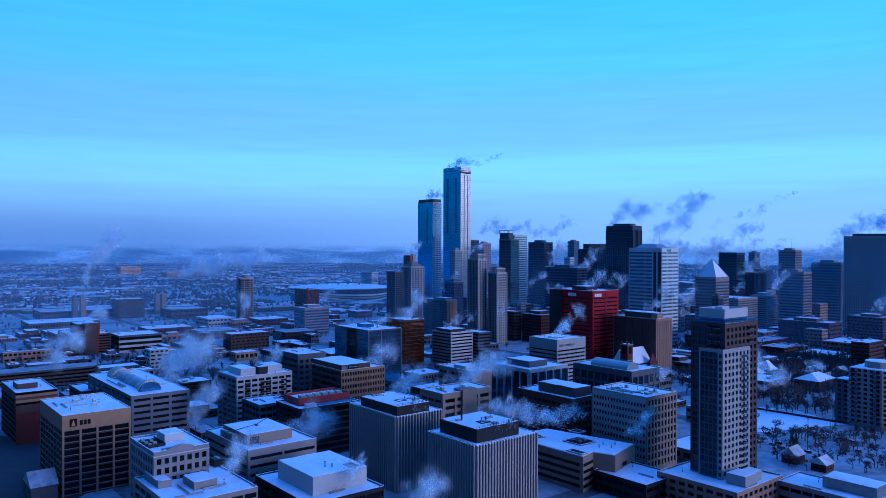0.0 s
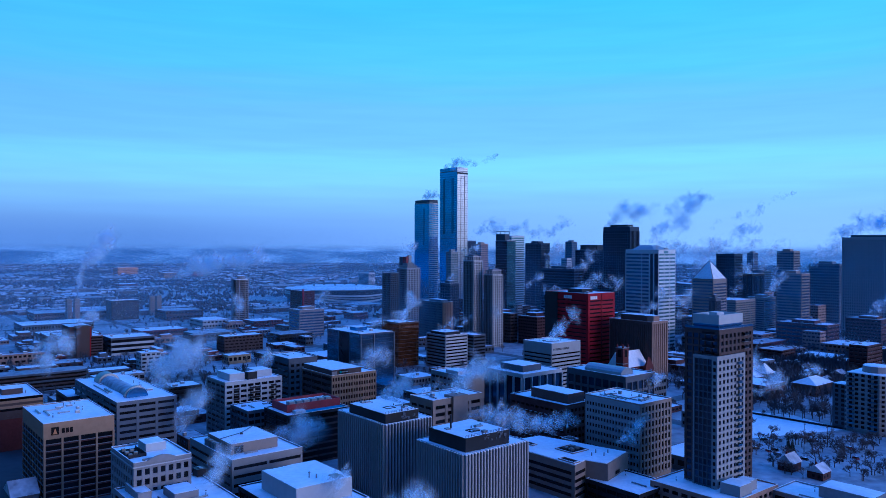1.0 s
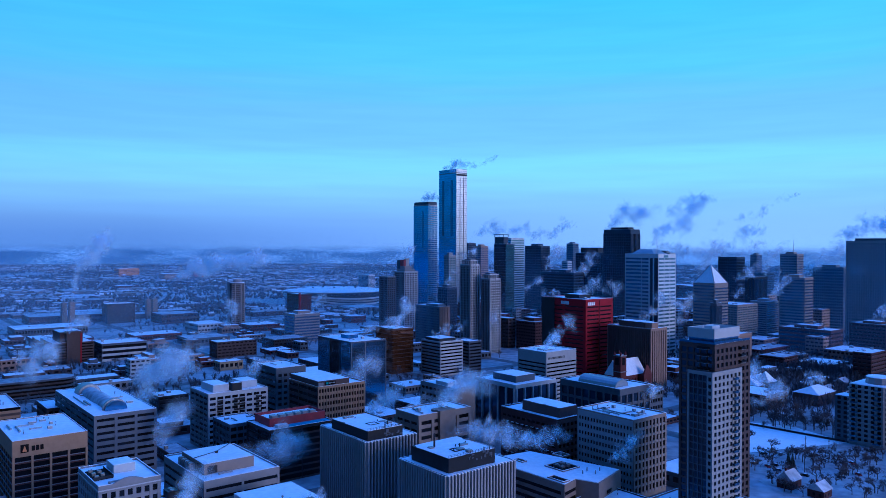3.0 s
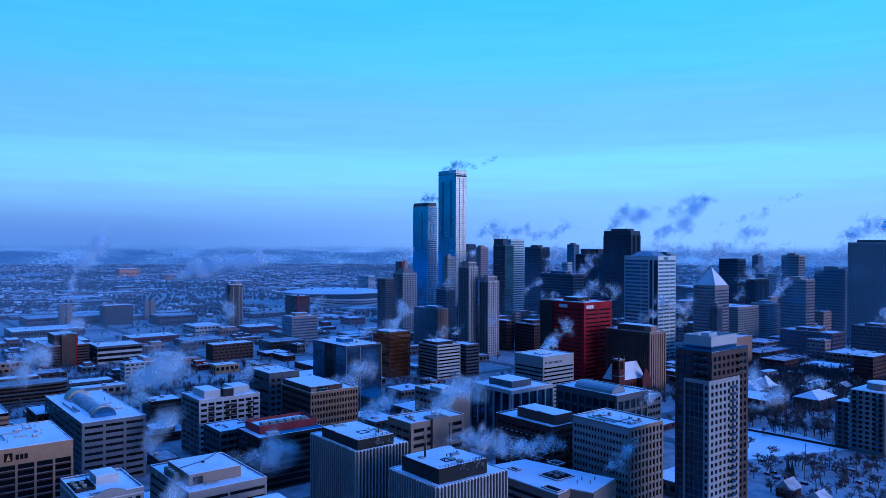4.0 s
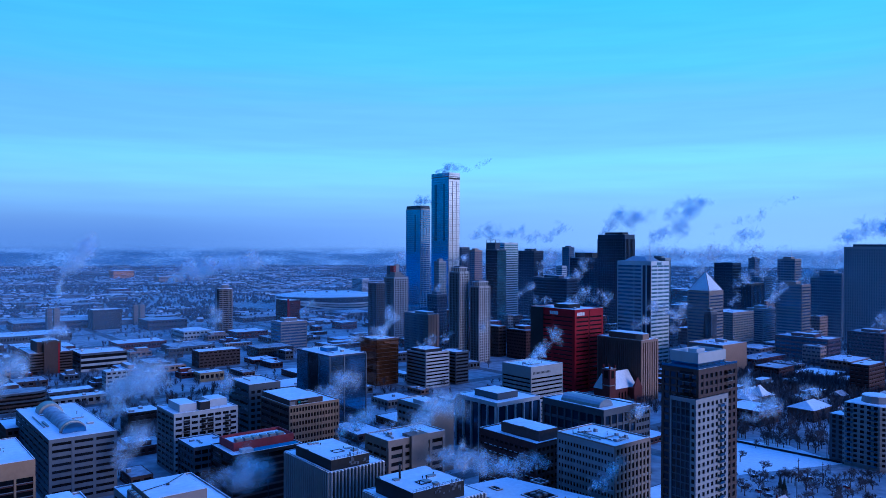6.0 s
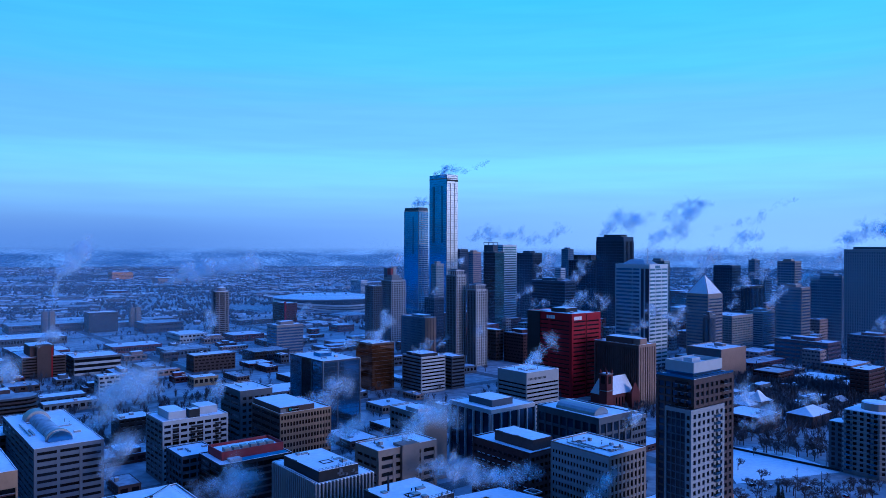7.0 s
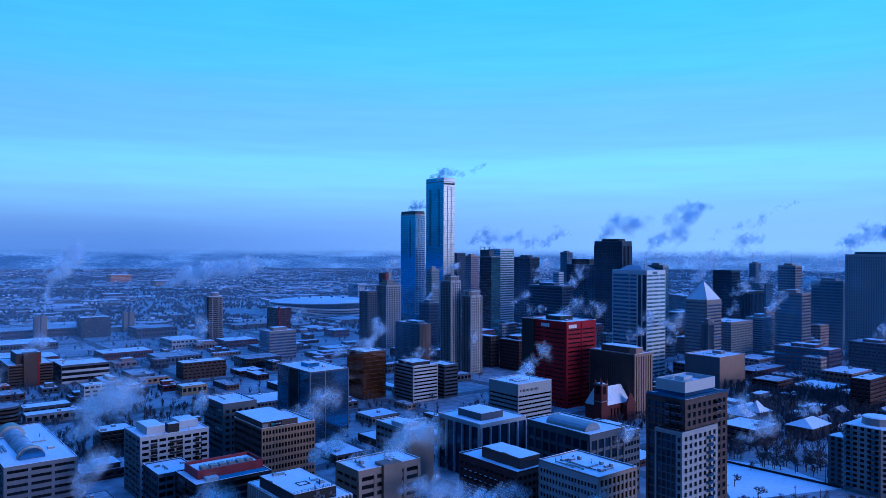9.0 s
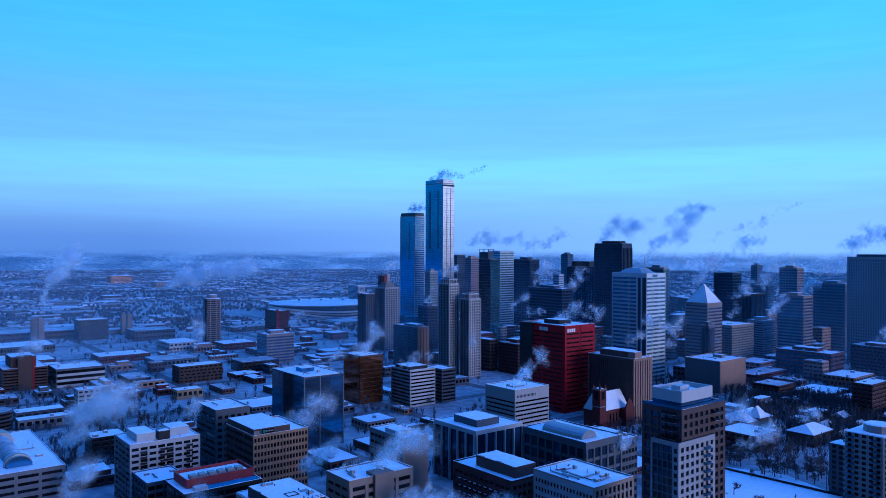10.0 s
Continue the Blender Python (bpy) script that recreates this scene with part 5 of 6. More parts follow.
# ---- arena ----
ar = thing("arena", "broad oval arena with a snow-covered sweeping roof", "arena", -218, 1585, turn=12)
ring = lambda rx, ry, n=48: [(rx * math.cos(2 * math.pi * i / n), ry * math.sin(2 * math.pi * i / n)) for i in range(n)]
part("wall", Shape().prism(ring(103, 90), 0, 28, 1.03), NIGHTBLUE, ar, "metal-clad curving wall")
part("glazed_band", Shape().prism(ring(104.6, 91.6), 3, 9, 1.005), NAVYGLASS, ar)
for k, (low, deep, mat) in enumerate(((4, 15, BRIGHT), (10, 10, LIGHT), (15, 7, BRIGHT))):
    sweep = Shape()
    for i in range(41):                              # metal bands that sweep down round the front and up again
        a = radians(170 + 200 * i / 40)
        z = low + deep * (0.5 + 0.5 * math.cos(2 * math.pi * (i / 40 - 0.14)))
        sweep.v += [((108.2 - k * 0.3) * math.cos(a), (95.2 - k * 0.3) * math.sin(a), z), ((108.2 - k * 0.3) * math.cos(a), (95.2 - k * 0.3) * math.sin(a), z + 3.2)]
        if i:
            sweep.f.append((2 * i - 2, 2 * i, 2 * i + 1, 2 * i - 1))
    part("sweeping_band", sweep, mat, ar, "pale metal band sweeping along the wall")
part("roof_edge", Shape().prism(ring(109, 96), 28, 29.5, 1.0), LIGHT, ar)
part("roof_snow", Shape().prism(ring(108.5, 95.5), 29.5, 34, 0.6), SNOW, ar)
for i in range(5):
    part("roof_unit", Shape().box(-50 + i * 22, -6 + (i % 2) * 26, 32, -46 + i * 22, -2 + (i % 2) * 26, 36.5), BLACK, ar)
footprint(-330, 1470, 230, 240)

# ---- church ----
ch = thing("church", "red brick church with a square pinnacled tower", "church", 163.6, 647.7)
footprint(152, 641, 40, 50)
part("nave_wall", Shape().box(-2, 2, 0, 32, 19, 14), REDBRICK, ch)
part("nave_roof", Shape().gable(-2, 2, 32, 19, 14, 27), SNOW, ch, "steep snow-covered roof")
part("gable", Shape().box(22, -4, 0, 33, 2, 14).prism([(22, -4), (33, -4), (33, -2), (22, -2)], 14, 22, 0.15), REDBRICK, ch)
tw = part("tower", Shape().box(-9.5, -3.5, 0, -2, 4, 33), REDBRICK, ch, "square brick bell tower")
for q in ((-9.5, -3.5), (-3.2, -3.5), (-9.5, 2.8), (-3.2, 2.8)):
    part("pinnacle", Shape().box(q[0], q[1], 33, q[0] + 1.2, q[1] + 1.2, 34.8).prism([(q[0], q[1]), (q[0] + 1.2, q[1]), (q[0] + 1.2, q[1] + 1.2), (q[0], q[1] + 1.2)], 34.8, 36.4, 0.1), REDBRICK, tw)
# flat near-black panels paint the shade of the belfry openings
part("belfry_opening", Shape().box(-9.62, -1.6, 25, -9.5, 2.2, 31).box(-7.6, -3.62, 25, -4, -3.5, 31), PITCHBLACK, tw)
part("cornice", Shape().box(-9.8, -3.8, 19, -1.7, 4.3, 19.7).box(-9.8, -3.8, 32.3, -1.7, 4.3, 33), PALE, tw)
part("tower_snow", Shape().box(-8.2, -2.2, 33, -3.3, 2.7, 33.3), SNOW, tw)
for i in range(4):
    part("arched_window", Shape().box(9 + i * 4, 1.9, 4, 10.6 + i * 4, 2.0, 10).prism([(9 + i * 4, 1.9), (10.6 + i * 4, 1.9), (10.6 + i * 4, 2.0), (9 + i * 4, 2.0)], 10, 11.5, 0.1), SHADEGLASS, ch)

# ---- round-fronted apartment tower by the park ----
rc = thing("park_condo", "beige apartment tower with rounded balconies", "apartment tower", 281, 471.5)
footprint(281, 471.5, 34, 34)
plan = [(0, 4), (3, 0), (9, -3), (17, -3), (23, 0), (26, 4), (26, 24), (0, 24)]
plan = [(x + 3, y) for x, y in plan]
part("core_wall", Shape().prism(plan, 0, 38), LIGHT, rc)
part("low_wing", Shape().box(4, 24, 0, 17, 33, 29.5), GREY, rc)
band_me = Shape().prism([(15 + (x - 15) * 1.05, 10 + (y - 10) * 1.05) for x, y in plan], 0, 1.1).mesh("balcony_band", LIGHT)
for i in range(12):
    part("balcony_band", band_me, LIGHT, rc, "", (0, 0, 1.8 + i * 3.0))
pane_me = Shape().box(0, -0.08, 0, 1.7, 0.1, 1.7).mesh("window_pane", SHADEGLASS)
for i in range(12):
    for a, b, n in ((plan[0], plan[1], 1), (plan[1], plan[2], 2), (plan[2], plan[3], 3), (plan[3], plan[4], 2)):
        for j in range(n):
            q = Vector(a).lerp(Vector(b), (j + 0.25) / n)
            part("window_pane", pane_me, SHADEGLASS, rc, "", (q.x, q.y, 3.0 + i * 3.0), math.degrees(math.atan2(b[1] - a[1], b[0] - a[0])))
left_me = Shape().box(-0.08, 0, 0, 0.1, 2.0, 1.8).mesh("window_pane", SHADEGLASS)
for i in range(12):
    for j in range(5):
        part("window_pane", left_me, SHADEGLASS, rc, "", (3, 5.2 + j * 3.8, 3.0 + i * 3.0))
    if i < 9:
        for j in range(2):
            part("window_pane", left_me, SHADEGLASS, rc, "", (4, 25.5 + j * 3.8, 3.0 + i * 3.0))
    for j in (0, 3):
        b = part("balcony", Shape().box(1.4, 5.0 + j * 4.5, 2.2 + i * 3.0, 3.0, 9.4 + j * 4.5, 2.4 + i * 3.0), PALE, rc)
        part("railing", Shape().box(1.4, 5.0 + j * 4.5, 2.4 + i * 3.0, 1.46, 9.4 + j * 4.5, 3.3 + i * 3.0), MIRROR, b)
part("wing_snow", snow_sheet(4.1, 24.1, 16.9, 32.9, 29.5, 0.3, 9), SNOW, rc)
part("roof_snow", Shape().prism(plan, 38, 38.5, 0.97), SNOW, rc)
part("penthouse", Shape().round(16, 11, 38.4, 42.5, 8, 7.6, 12), PALE, rc)
part("penthouse_snow", Shape().round(16, 11, 42.5, 43, 7.8, 7.0, 12), SNOW, rc)

# ---- snowy houses by the park ----
def house(x, y, w, l, h, ridge, wall, seed, label="house with a steep snow-covered roof", hip=0.0, turn=GRID):
    t = thing("house", label, "house", x, y, turn=turn, group="houses")
    footprint(x, y, l, w)
    part("wall", Shape().box(0, 0, 0, w, l, h), wall, t)
    r = part("roof", Shape().gable(0, 0, w, l, h, h + ridge, 0.5, hip), OLDSNOW if hip == 0 else SNOW, t)
    rnd = random.Random(seed)
    part("chimney", Shape().box(w * 0.3, l * 0.55, h, w * 0.3 + 0.8, l * 0.55 + 0.8, h + ridge + 0.9), REDBRICK, r)
    for i in range(max(2, int(w / 4))):
        part("window_pane", Shape().box(1.2 + i * 3.6, -0.06, 1.2, 2.6 + i * 3.6, 0.02, 2.6), SHADEGLASS, t)
        part("window_pane", Shape().box(-0.06, 1.2 + i * 3.0, 1.2, 0.02, 2.4 + i * 3.0, 2.6), SHADEGLASS, t)
    return t


house(272, 640, 38, 26, 8, 6, DARKBRICK, 1, "long apartment house under a hipped snowy roof", 8)
house(284, 646, 12, 12, 10, 8, BROWN, 2, "gabled wing with a steep snowy roof", 5)
house(302, 598, 30, 20, 9, 5, BROWN, 3, "brown apartment house under a hipped snowy roof", 9)
house(190, 400, 10, 8, 4.5, 4.5, DARKBRICK, 4, "old timber house with a steep gabled roof")
house(199, 386, 9, 8, 4, 3.6, DARKBRICK, 5)
for i in range(16):
    rnd = random.Random(900 + i)
    house(330 + (i % 4) * 34 + rnd.uniform(-5, 5), 560 + (i // 4) * 26 + (i % 4) * 30, rnd.uniform(9, 15), rnd.uniform(8, 12), rnd.uniform(4, 6), rnd.uniform(2.5, 4), rnd.choice((BROWN, TAN, GREY, REDBRICK)), i)


# ---- streets ----
for i, a in enumerate((232, 338, 436, 560, 668, 776, 905, 1040, 1180)):
    c = [ab(a - 6, -900), ab(a - 6, 1500), ab(a + 6, 1500), ab(a + 6, -900)]
    sheet("road", "street of packed grey snow", "road", [c[0], c[1], c[2], c[3]], 0.02 + 0.004 * i, ROADWAY)
for i, b in enumerate((-160, -14, 110, 236, 344, 452, 580, 720, 860)):
    c = [ab(100, b - 6), ab(100, b + 6), ab(1500, b + 6), ab(1500, b - 6)]
    sheet("road", "street of packed grey snow", "road", [c[1], c[2], c[3], c[0]], 0.06 + 0.004 * i, ROADWAY)
sheet("garden", "snow-covered gardens and yards by the park", "garden", [(176, 470), (182, 392), (300, 372), (420, 500), (330, 560), (268, 493), (196, 470)], 0.09, YARDSNOW)
sheet("back_lanes", "snow-covered yards behind the park", "garden", [(205, 563), (268, 495), (330, 562), (400, 640), (300, 690), (215, 640)], 0.085, YARDSNOW)
# added dark sheet: the shade between the blocks is in its colour
sheet("parking_lot", "dark sheet painted as the shade between office blocks", "parking lot", [(-262, 352), (-236, 250), (-168, 300), (-168, 352), (-215, 432), (-300, 470), (-360, 400)], 0.15, GROUNDSHADE)
sheet("park", "open snow field of a small park", "park", [(196, 470), (268, 493), (254, 534), (212, 556)], 0.1, SNOW)
fence = thing("park_fence", "low dark fence along the park path", "fence", 205, 561, turn=math.degrees(math.atan2(493 - 561, 268 - 205)))
rail_me = Shape().box(0, -0.15, 0.5, 3.0, 0.15, 1.9).mesh("fence_panel", BLACK)
for i in range(30):
    part("fence_panel", rail_me, BLACK, fence, "", (i * 3.05, 0, -0.4))


# ---- trees ----
def bare_tree(seed, tall):
    """Trunk and limbs, and a crown of fine twigs, as two meshes."""
    rnd = random.Random(seed)
    trunk, crown = Shape(), Shape()

    def grow(p, way, length, r, depth):
        q = p + way * length
        (trunk if depth < 2 else crown).stick(p, q, r, r * 0.62, 5 if depth < 2 else 3)
        if depth == 4:
            return
        for _ in range(4 if depth < 2 else 5):
            turn = Vector((rnd.gauss(0, 1), rnd.gauss(0, 1), rnd.gauss(0.25, 0.6))).normalized()
            grow(p.lerp(q, rnd.uniform(0.55, 1.0)), (way * 0.75 + turn * 0.85).normalized(), length * rnd.uniform(0.58, 0.78), max(r * 0.55, 0.045), depth + 1)

    grow(Vector((0, 0, -0.2)), Vector((0, 0, 1)), tall * 0.27, tall * 0.02, 0)
    return trunk.mesh("trunk", BARK), crown.mesh("crown", TWIGS)


def spruce(seed, tall):
    rnd = random.Random(seed)
    trunk, crown, snow = Shape(), Shape(), Shape()
    trunk.round(0, 0, -0.2, tall * 0.95, tall * 0.02, 0.02, 6)
    for i in range(26):
        z = tall * (0.12 + 0.86 * i / 26)
        r = tall * 0.2 * (1.02 - i / 26)
        for k in range(9):
            a = 2 * math.pi * (k + rnd.random()) / 9
            q = Vector((r * math.cos(a), r * math.sin(a), z - r * 0.35 + rnd.uniform(-0.2, 0.2)))
            crown.stick((0, 0, z), q, 0.32 * (1.1 - i / 26) + 0.06, 0.05, 4)
    return trunk.mesh("trunk", BARK), crown.mesh("crown", NEEDLES)


KINDS = [bare_tree(i, 15.0 + 1.5 * i) for i in range(4)]
SPRUCE = spruce(3, 11.0)


def plant(x, y, k, size=1.0, turn=0.0):
    conifer = k == 9
    me = SPRUCE if conifer else KINDS[k]
    t = thing("tree", "dark spruce dusted with snow" if conifer else "bare frosted street tree", "tree", x, y, 0.0, turn, "trees")
    t.scale = (size, size, size)
    part("trunk", me[0], BARK, t)
    part("crown", me[1], TWIGS, t)


def free(x, y, m=3.0):
    a, b = -x * math.sin(radians(GRID)) + y * math.cos(radians(GRID)), x * math.cos(radians(GRID)) + y * math.sin(radians(GRID))
    return not any(a0 - m < a < a1 + m and b0 - m < b < b1 + m for a0, b0, a1, b1 in TAKEN)


rnd = random.Random(11)
spots = [(210, 470), (215, 458), (235, 459), (203, 462), (246, 470), (198, 486), (207, 496), (228, 446), (247, 438), (236, 428), (254, 446), (222, 436), (258, 462)]
for x, y in spots:
    plant(x, y, rnd.randrange(4), rnd.uniform(0.6, 0.95), rnd.uniform(0, 360))
for x, y in ((206, 434),):
    plant(x, y, 9, rnd.uniform(0.7, 1.0), rnd.uniform(0, 360))
n = 0
while n < 90:                                            # the park's far edge and the lanes behind it
    u, v = rnd.random(), rnd.uniform(3, 42)
    x, y = 205 + 75 * u + v * 0.7, 563 - 72 * u + v * 0.9
    if free(x, y, 2):
        plant(x, y, rnd.randrange(4), rnd.uniform(0.7, 1.15), rnd.uniform(0, 360))
    n += 1
n = 0
while n < 160:                                            # gardens between the park and the low roofs
    x, y = rnd.uniform(182, 330), rnd.uniform(385, 466)
    if free(x, y, 1.5) and not (196 < x < 262 and y > 468):
        plant(x, y, 9 if rnd.random() < 0.03 else rnd.randrange(4), rnd.uniform(0.5, 0.9), rnd.uniform(0, 360))
    n += 1
n = 0
while n < 95:                                           # street trees
    x, y = rnd.uniform(-330, 520), rnd.uniform(430, 900)
    if free(x, y, 2.5):
        plant(x, y, rnd.randrange(4), rnd.uniform(0.6, 1.05), rnd.uniform(0, 360))
    n += 1

# ---- parked cars and poles ----
def car(x, y, turn, paint):
    t = thing("car", "dark parked car dusted with snow", "car", x, y, 0.04, turn, "parked cars")
    part("body", Shape().prism([(-2.2, -0.85), (2.2, -0.85), (2.2, 0.85), (-2.2, 0.85)], 0.35, 0.95, 0.97), paint, t)
    part("cabin", Shape().prism([(-1.6, -0.78), (1.1, -0.78), (1.1, 0.78), (-1.6, 0.78)], 0.95, 1.5, 0.8), SHADEGLASS, t)
    part("roof_snow", Shape().box(-1.2, -0.6, 1.5, 0.8, 0.6, 1.62), SNOW, t)
    for q in ((-1.4, -0.85), (1.4, -0.85), (-1.4, 0.85), (1.4, 0.85)):
        w = Shape()
        k = 12
        w.v = [(q[0] + 0.34 * math.cos(2 * math.pi * i / k), q[1] + s_ * 0.1, 0.34 + 0.34 * math.sin(2 * math.pi * i / k)) for s_ in (-1, 1) for i in range(k)]
        w.f = [(i, (i + 1) % k, k + (i + 1) % k, k + i) for i in range(k)] + [tuple(range(k - 1, -1, -1)), tuple(range(k, 2 * k))]
        part("wheel", w, BLACK, t)


for i, (x, y) in enumerate(((203.5, 466), (213, 464), (195, 440.4), (200, 443), (197, 433), (233, 462.5), (242, 453.4), (238, 426), (208, 424), (226, 421), (190, 446), (222, 470), (246, 447), (231, 428))):
    car(x, y, 20 + 37 * (i % 5), (BLACK, STEEL, DARKRED, BLACK, NAVYGLASS)[i % 5])
for x, y in ((225, 458.6), (235, 451.5), (211, 430.6), (262, 500), (190, 470)):
    t = thing("utility_pole", "wooden utility pole with a crossarm", "pole", x, y)
    part("pole", Shape().round(0, 0, 0, 13, 0.22, 0.14), BARK, t)
    part("crossarm", Shape().box(-1.3, -0.08, 11.6, 1.3, 0.08, 11.85), BARK, t)


# ---- the rest of the city: low blocks in every free plot ----
rnd = random.Random(5)
WALLS = [(BROWN, "brown brick"), (GREY, "grey"), (TAN, "tan"), (REDBRICK, "red brick"), (DARKBRICK, "dark brick"), (PALE, "pale concrete"), (BROWN, "brown brick"), (GREY, "grey")]
count = 0
for ia in range(4, 44):
    for ib in range(-28, 36):
        a, b = ia * 44 + rnd.uniform(-9, 9), ib * 44 + rnd.uniform(-9, 9)
        la, lb = rnd.choice((12, 16, 22, 28, 36, 44)) * rnd.uniform(0.85, 1.15), rnd.choice((12, 16, 22, 28, 36, 48)) * rnd.uniform(0.85, 1.15)
        x, y = ab(a, b)
        inside = 330 < y < 1700 and -0.64 * y - 30 < x - 0.02 * y < 0.66 * y + 20
        park = 185 < x < 320 and 400 < y < 610
        lot = -290 < x < -175 and 585 < y < 735
        if count >= 275 or not inside or park or lot or (x < -165 and y < 480) or rnd.random() < (0.12 if y < 900 else 0.2):
            continue
        for _ in range(2):
            if any(a0 - 5 < a + la and a < a1 + 5 and b0 - 5 < b + lb and b < b1 + 5 for a0, b0, a1, b1 in TAKEN):
                la, lb = la * 0.55, lb * 0.55
        if min(la, lb) < 7 or any(a0 - 4 < a + la and a < a1 + 4 and b0 - 4 < b + lb and b < b1 + 4 for a0, b0, a1, b1 in TAKEN):
            continue
        wall, word = rnd.choice(WALLS)
        core = 0 < x < 0.62 * y and y > 850
        h = rnd.uniform(14, 40) if core else rnd.choice((3.6, 4, 4, 4.5, 5, 5.5, 7, 10))
        t = low_block(word + (" mid-rise block among the towers" if core else " low block with snow-covered flat roof"), x, y, la, lb, h, wall, 3000 + count, max(1, int(h / 3.6)))
        if rnd.random() < 0.45 and min(la, lb) > 14:
            u0, v0, u1, v1 = lb * rnd.uniform(0.05, 0.4), la * rnd.uniform(0.05, 0.4), lb * rnd.uniform(0.6, 0.95), la * rnd.uniform(0.6, 0.95)
            k = rnd.uniform(2.5, 4.5)
            p = part("upper_storey", Shape().box(u0, v0, h + 0.3, u1, v1, h + k), wall, t)
            part("upper_snow", snow_sheet(u0 + 0.1, v0 + 0.1, u1 - 0.1, v1 - 0.1, h + k, 0.3, count), SNOW, p)
        count += 1

# ---- suburbs: houses and frosted trees past counting ----
walls, roofs, woods = Shape(), Shape(), Shape()
rnd = random.Random(21)
for i in range(8500):
    y = 700 + 4050 * rnd.random() ** 0.8
    x = rnd.uniform(-0.66, 0.68) * y
    core = -0.05 * y < x < 0.62 * y and y < 1500
    if core or (y < 1250 and x < 0) or noise.noise((x * 0.0025, y * 0.0025, 8.0)) > 0.28:
        continue
    a, b = -x * math.sin(radians(GRID)) + y * math.cos(radians(GRID)), x * math.cos(radians(GRID)) + y * math.sin(radians(GRID))
    a = round(a / 38) * 38 + rnd.uniform(-9, 9)
    if y < 1700 and not free(*ab(a, b), 10):
        continue
    if noise.noise((x * 0.0016, y * 0.0034, 5.0)) > 0.16 and y > 1500:      # wooded belts without houses
        continue
    big = rnd.random() < (0.17 if x < 0 else 0.06)
    w, l, h = (rnd.uniform(20, 80), rnd.uniform(16, 60), rnd.uniform(4, 8)) if big else (rnd.uniform(7, 12), rnd.uniform(7, 11), rnd.uniform(3.5, 6))
    walls.box(b, a, 0, b + w, a + l, h)
    if big:
        roofs.box(b, a, h, b + w, a + l, h + 0.6)
    else:
        roofs.gable(b, a, b + w, a + l, h, h + rnd.uniform(1.6, 3), 0.4)
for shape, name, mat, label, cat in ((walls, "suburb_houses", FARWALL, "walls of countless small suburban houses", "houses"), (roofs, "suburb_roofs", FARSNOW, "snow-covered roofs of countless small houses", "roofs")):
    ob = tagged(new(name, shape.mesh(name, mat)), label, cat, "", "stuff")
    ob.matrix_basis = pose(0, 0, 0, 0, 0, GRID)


def clump(s, x, y, r, h, rnd):
    """A small uneven crown: a few crossing spikes."""
    k = len(s.v)
    n = 6
    s.v += [(x + r * rnd.uniform(0.5, 1.1) * math.cos(2 * math.pi * i / n), y + r * rnd.uniform(0.5, 1.1) * math.sin(2 * math.pi * i / n), h * rnd.uniform(0.35, 0.7)) for i in range(n)]
    s.v += [(x + rnd.uniform(-0.4, 0.4) * r, y + rnd.uniform(-0.4, 0.4) * r, h), (x, y, 0.0)]
    s.f += [(k + i, k + (i + 1) % n, k + n) for i in range(n)] + [(k + (i + 1) % n, k + i, k + n + 1) for i in range(n)]


def brush(s, x, y, r, h, rnd):
    """A bare crown: thin blades fanning up and out from the stem."""
    for i in range(26):
        k, a = len(s.v), rnd.uniform(0, 6.283)
        z0, out = h * rnd.uniform(0.05, 0.5), r * rnd.uniform(0.2, 1.0)
        p, q = Vector((x + out * 0.15 * math.cos(a), y + out * 0.15 * math.sin(a), z0)), Vector((x + out * math.cos(a), y + out * math.sin(a), min(h, z0 + h * rnd.uniform(0.3, 0.6))))
        t = rnd.uniform(0.10, 0.3)
        s.v += [tuple(p), (q.x - t * math.sin(a), q.y + t * math.cos(a), q.z), (q.x + t * math.sin(a), q.y - t * math.cos(a), q.z + t)]
        s.f.append((k, k + 1, k + 2))


for i in range(64000):
    y = 520 + 4250 * rnd.random() ** (0.75 if i % 3 else 1.9)
    x = rnd.uniform(-0.67, 0.69) * y
    if noise.noise((x * 0.004, y * 0.004, 3.0)) + rnd.uniform(-0.35, 0.35) < -0.05:
        continue
    if y < 1700 and not free(x, y, 2):
        continue
    if (y < 620 and x > 150) or (y < 1350 and x < 60 and rnd.random() < (0.25 if y < 760 and x < -130 else 0.7)):
        continue
    belt = noise.noise((x * 0.0016, y * 0.0034, 5.0))
    if y > 1500 and belt < 0.02 and rnd.random() < 0.45:
        continue
    if y > 1300:
        clump(woods, x, y, rnd.uniform(2.8, 6.0), rnd.uniform(5, 12), rnd)
    else:
        brush(woods, x, y, rnd.uniform(2.2, 4.2), rnd.uniform(5, 10), rnd)
for i in range(1500):
    x, y = rnd.uniform(215, 560), rnd.uniform(545, 900)
    if x < 0.66 * y + 20 and free(x, y, 1.5):
        brush(woods, x, y, rnd.uniform(2.5, 5.0), rnd.uniform(6, 12), rnd)
for i in range(900):                                     # close groves behind the park
    x, y = rnd.uniform(300, 490), rnd.uniform(590, 780)
    if x < 0.66 * y + 20 and free(x, y, 1.0):
        brush(woods, x, y, rnd.uniform(3.0, 5.0), rnd.uniform(8, 13), rnd)
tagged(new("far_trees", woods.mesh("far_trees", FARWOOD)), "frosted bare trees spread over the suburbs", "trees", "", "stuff")

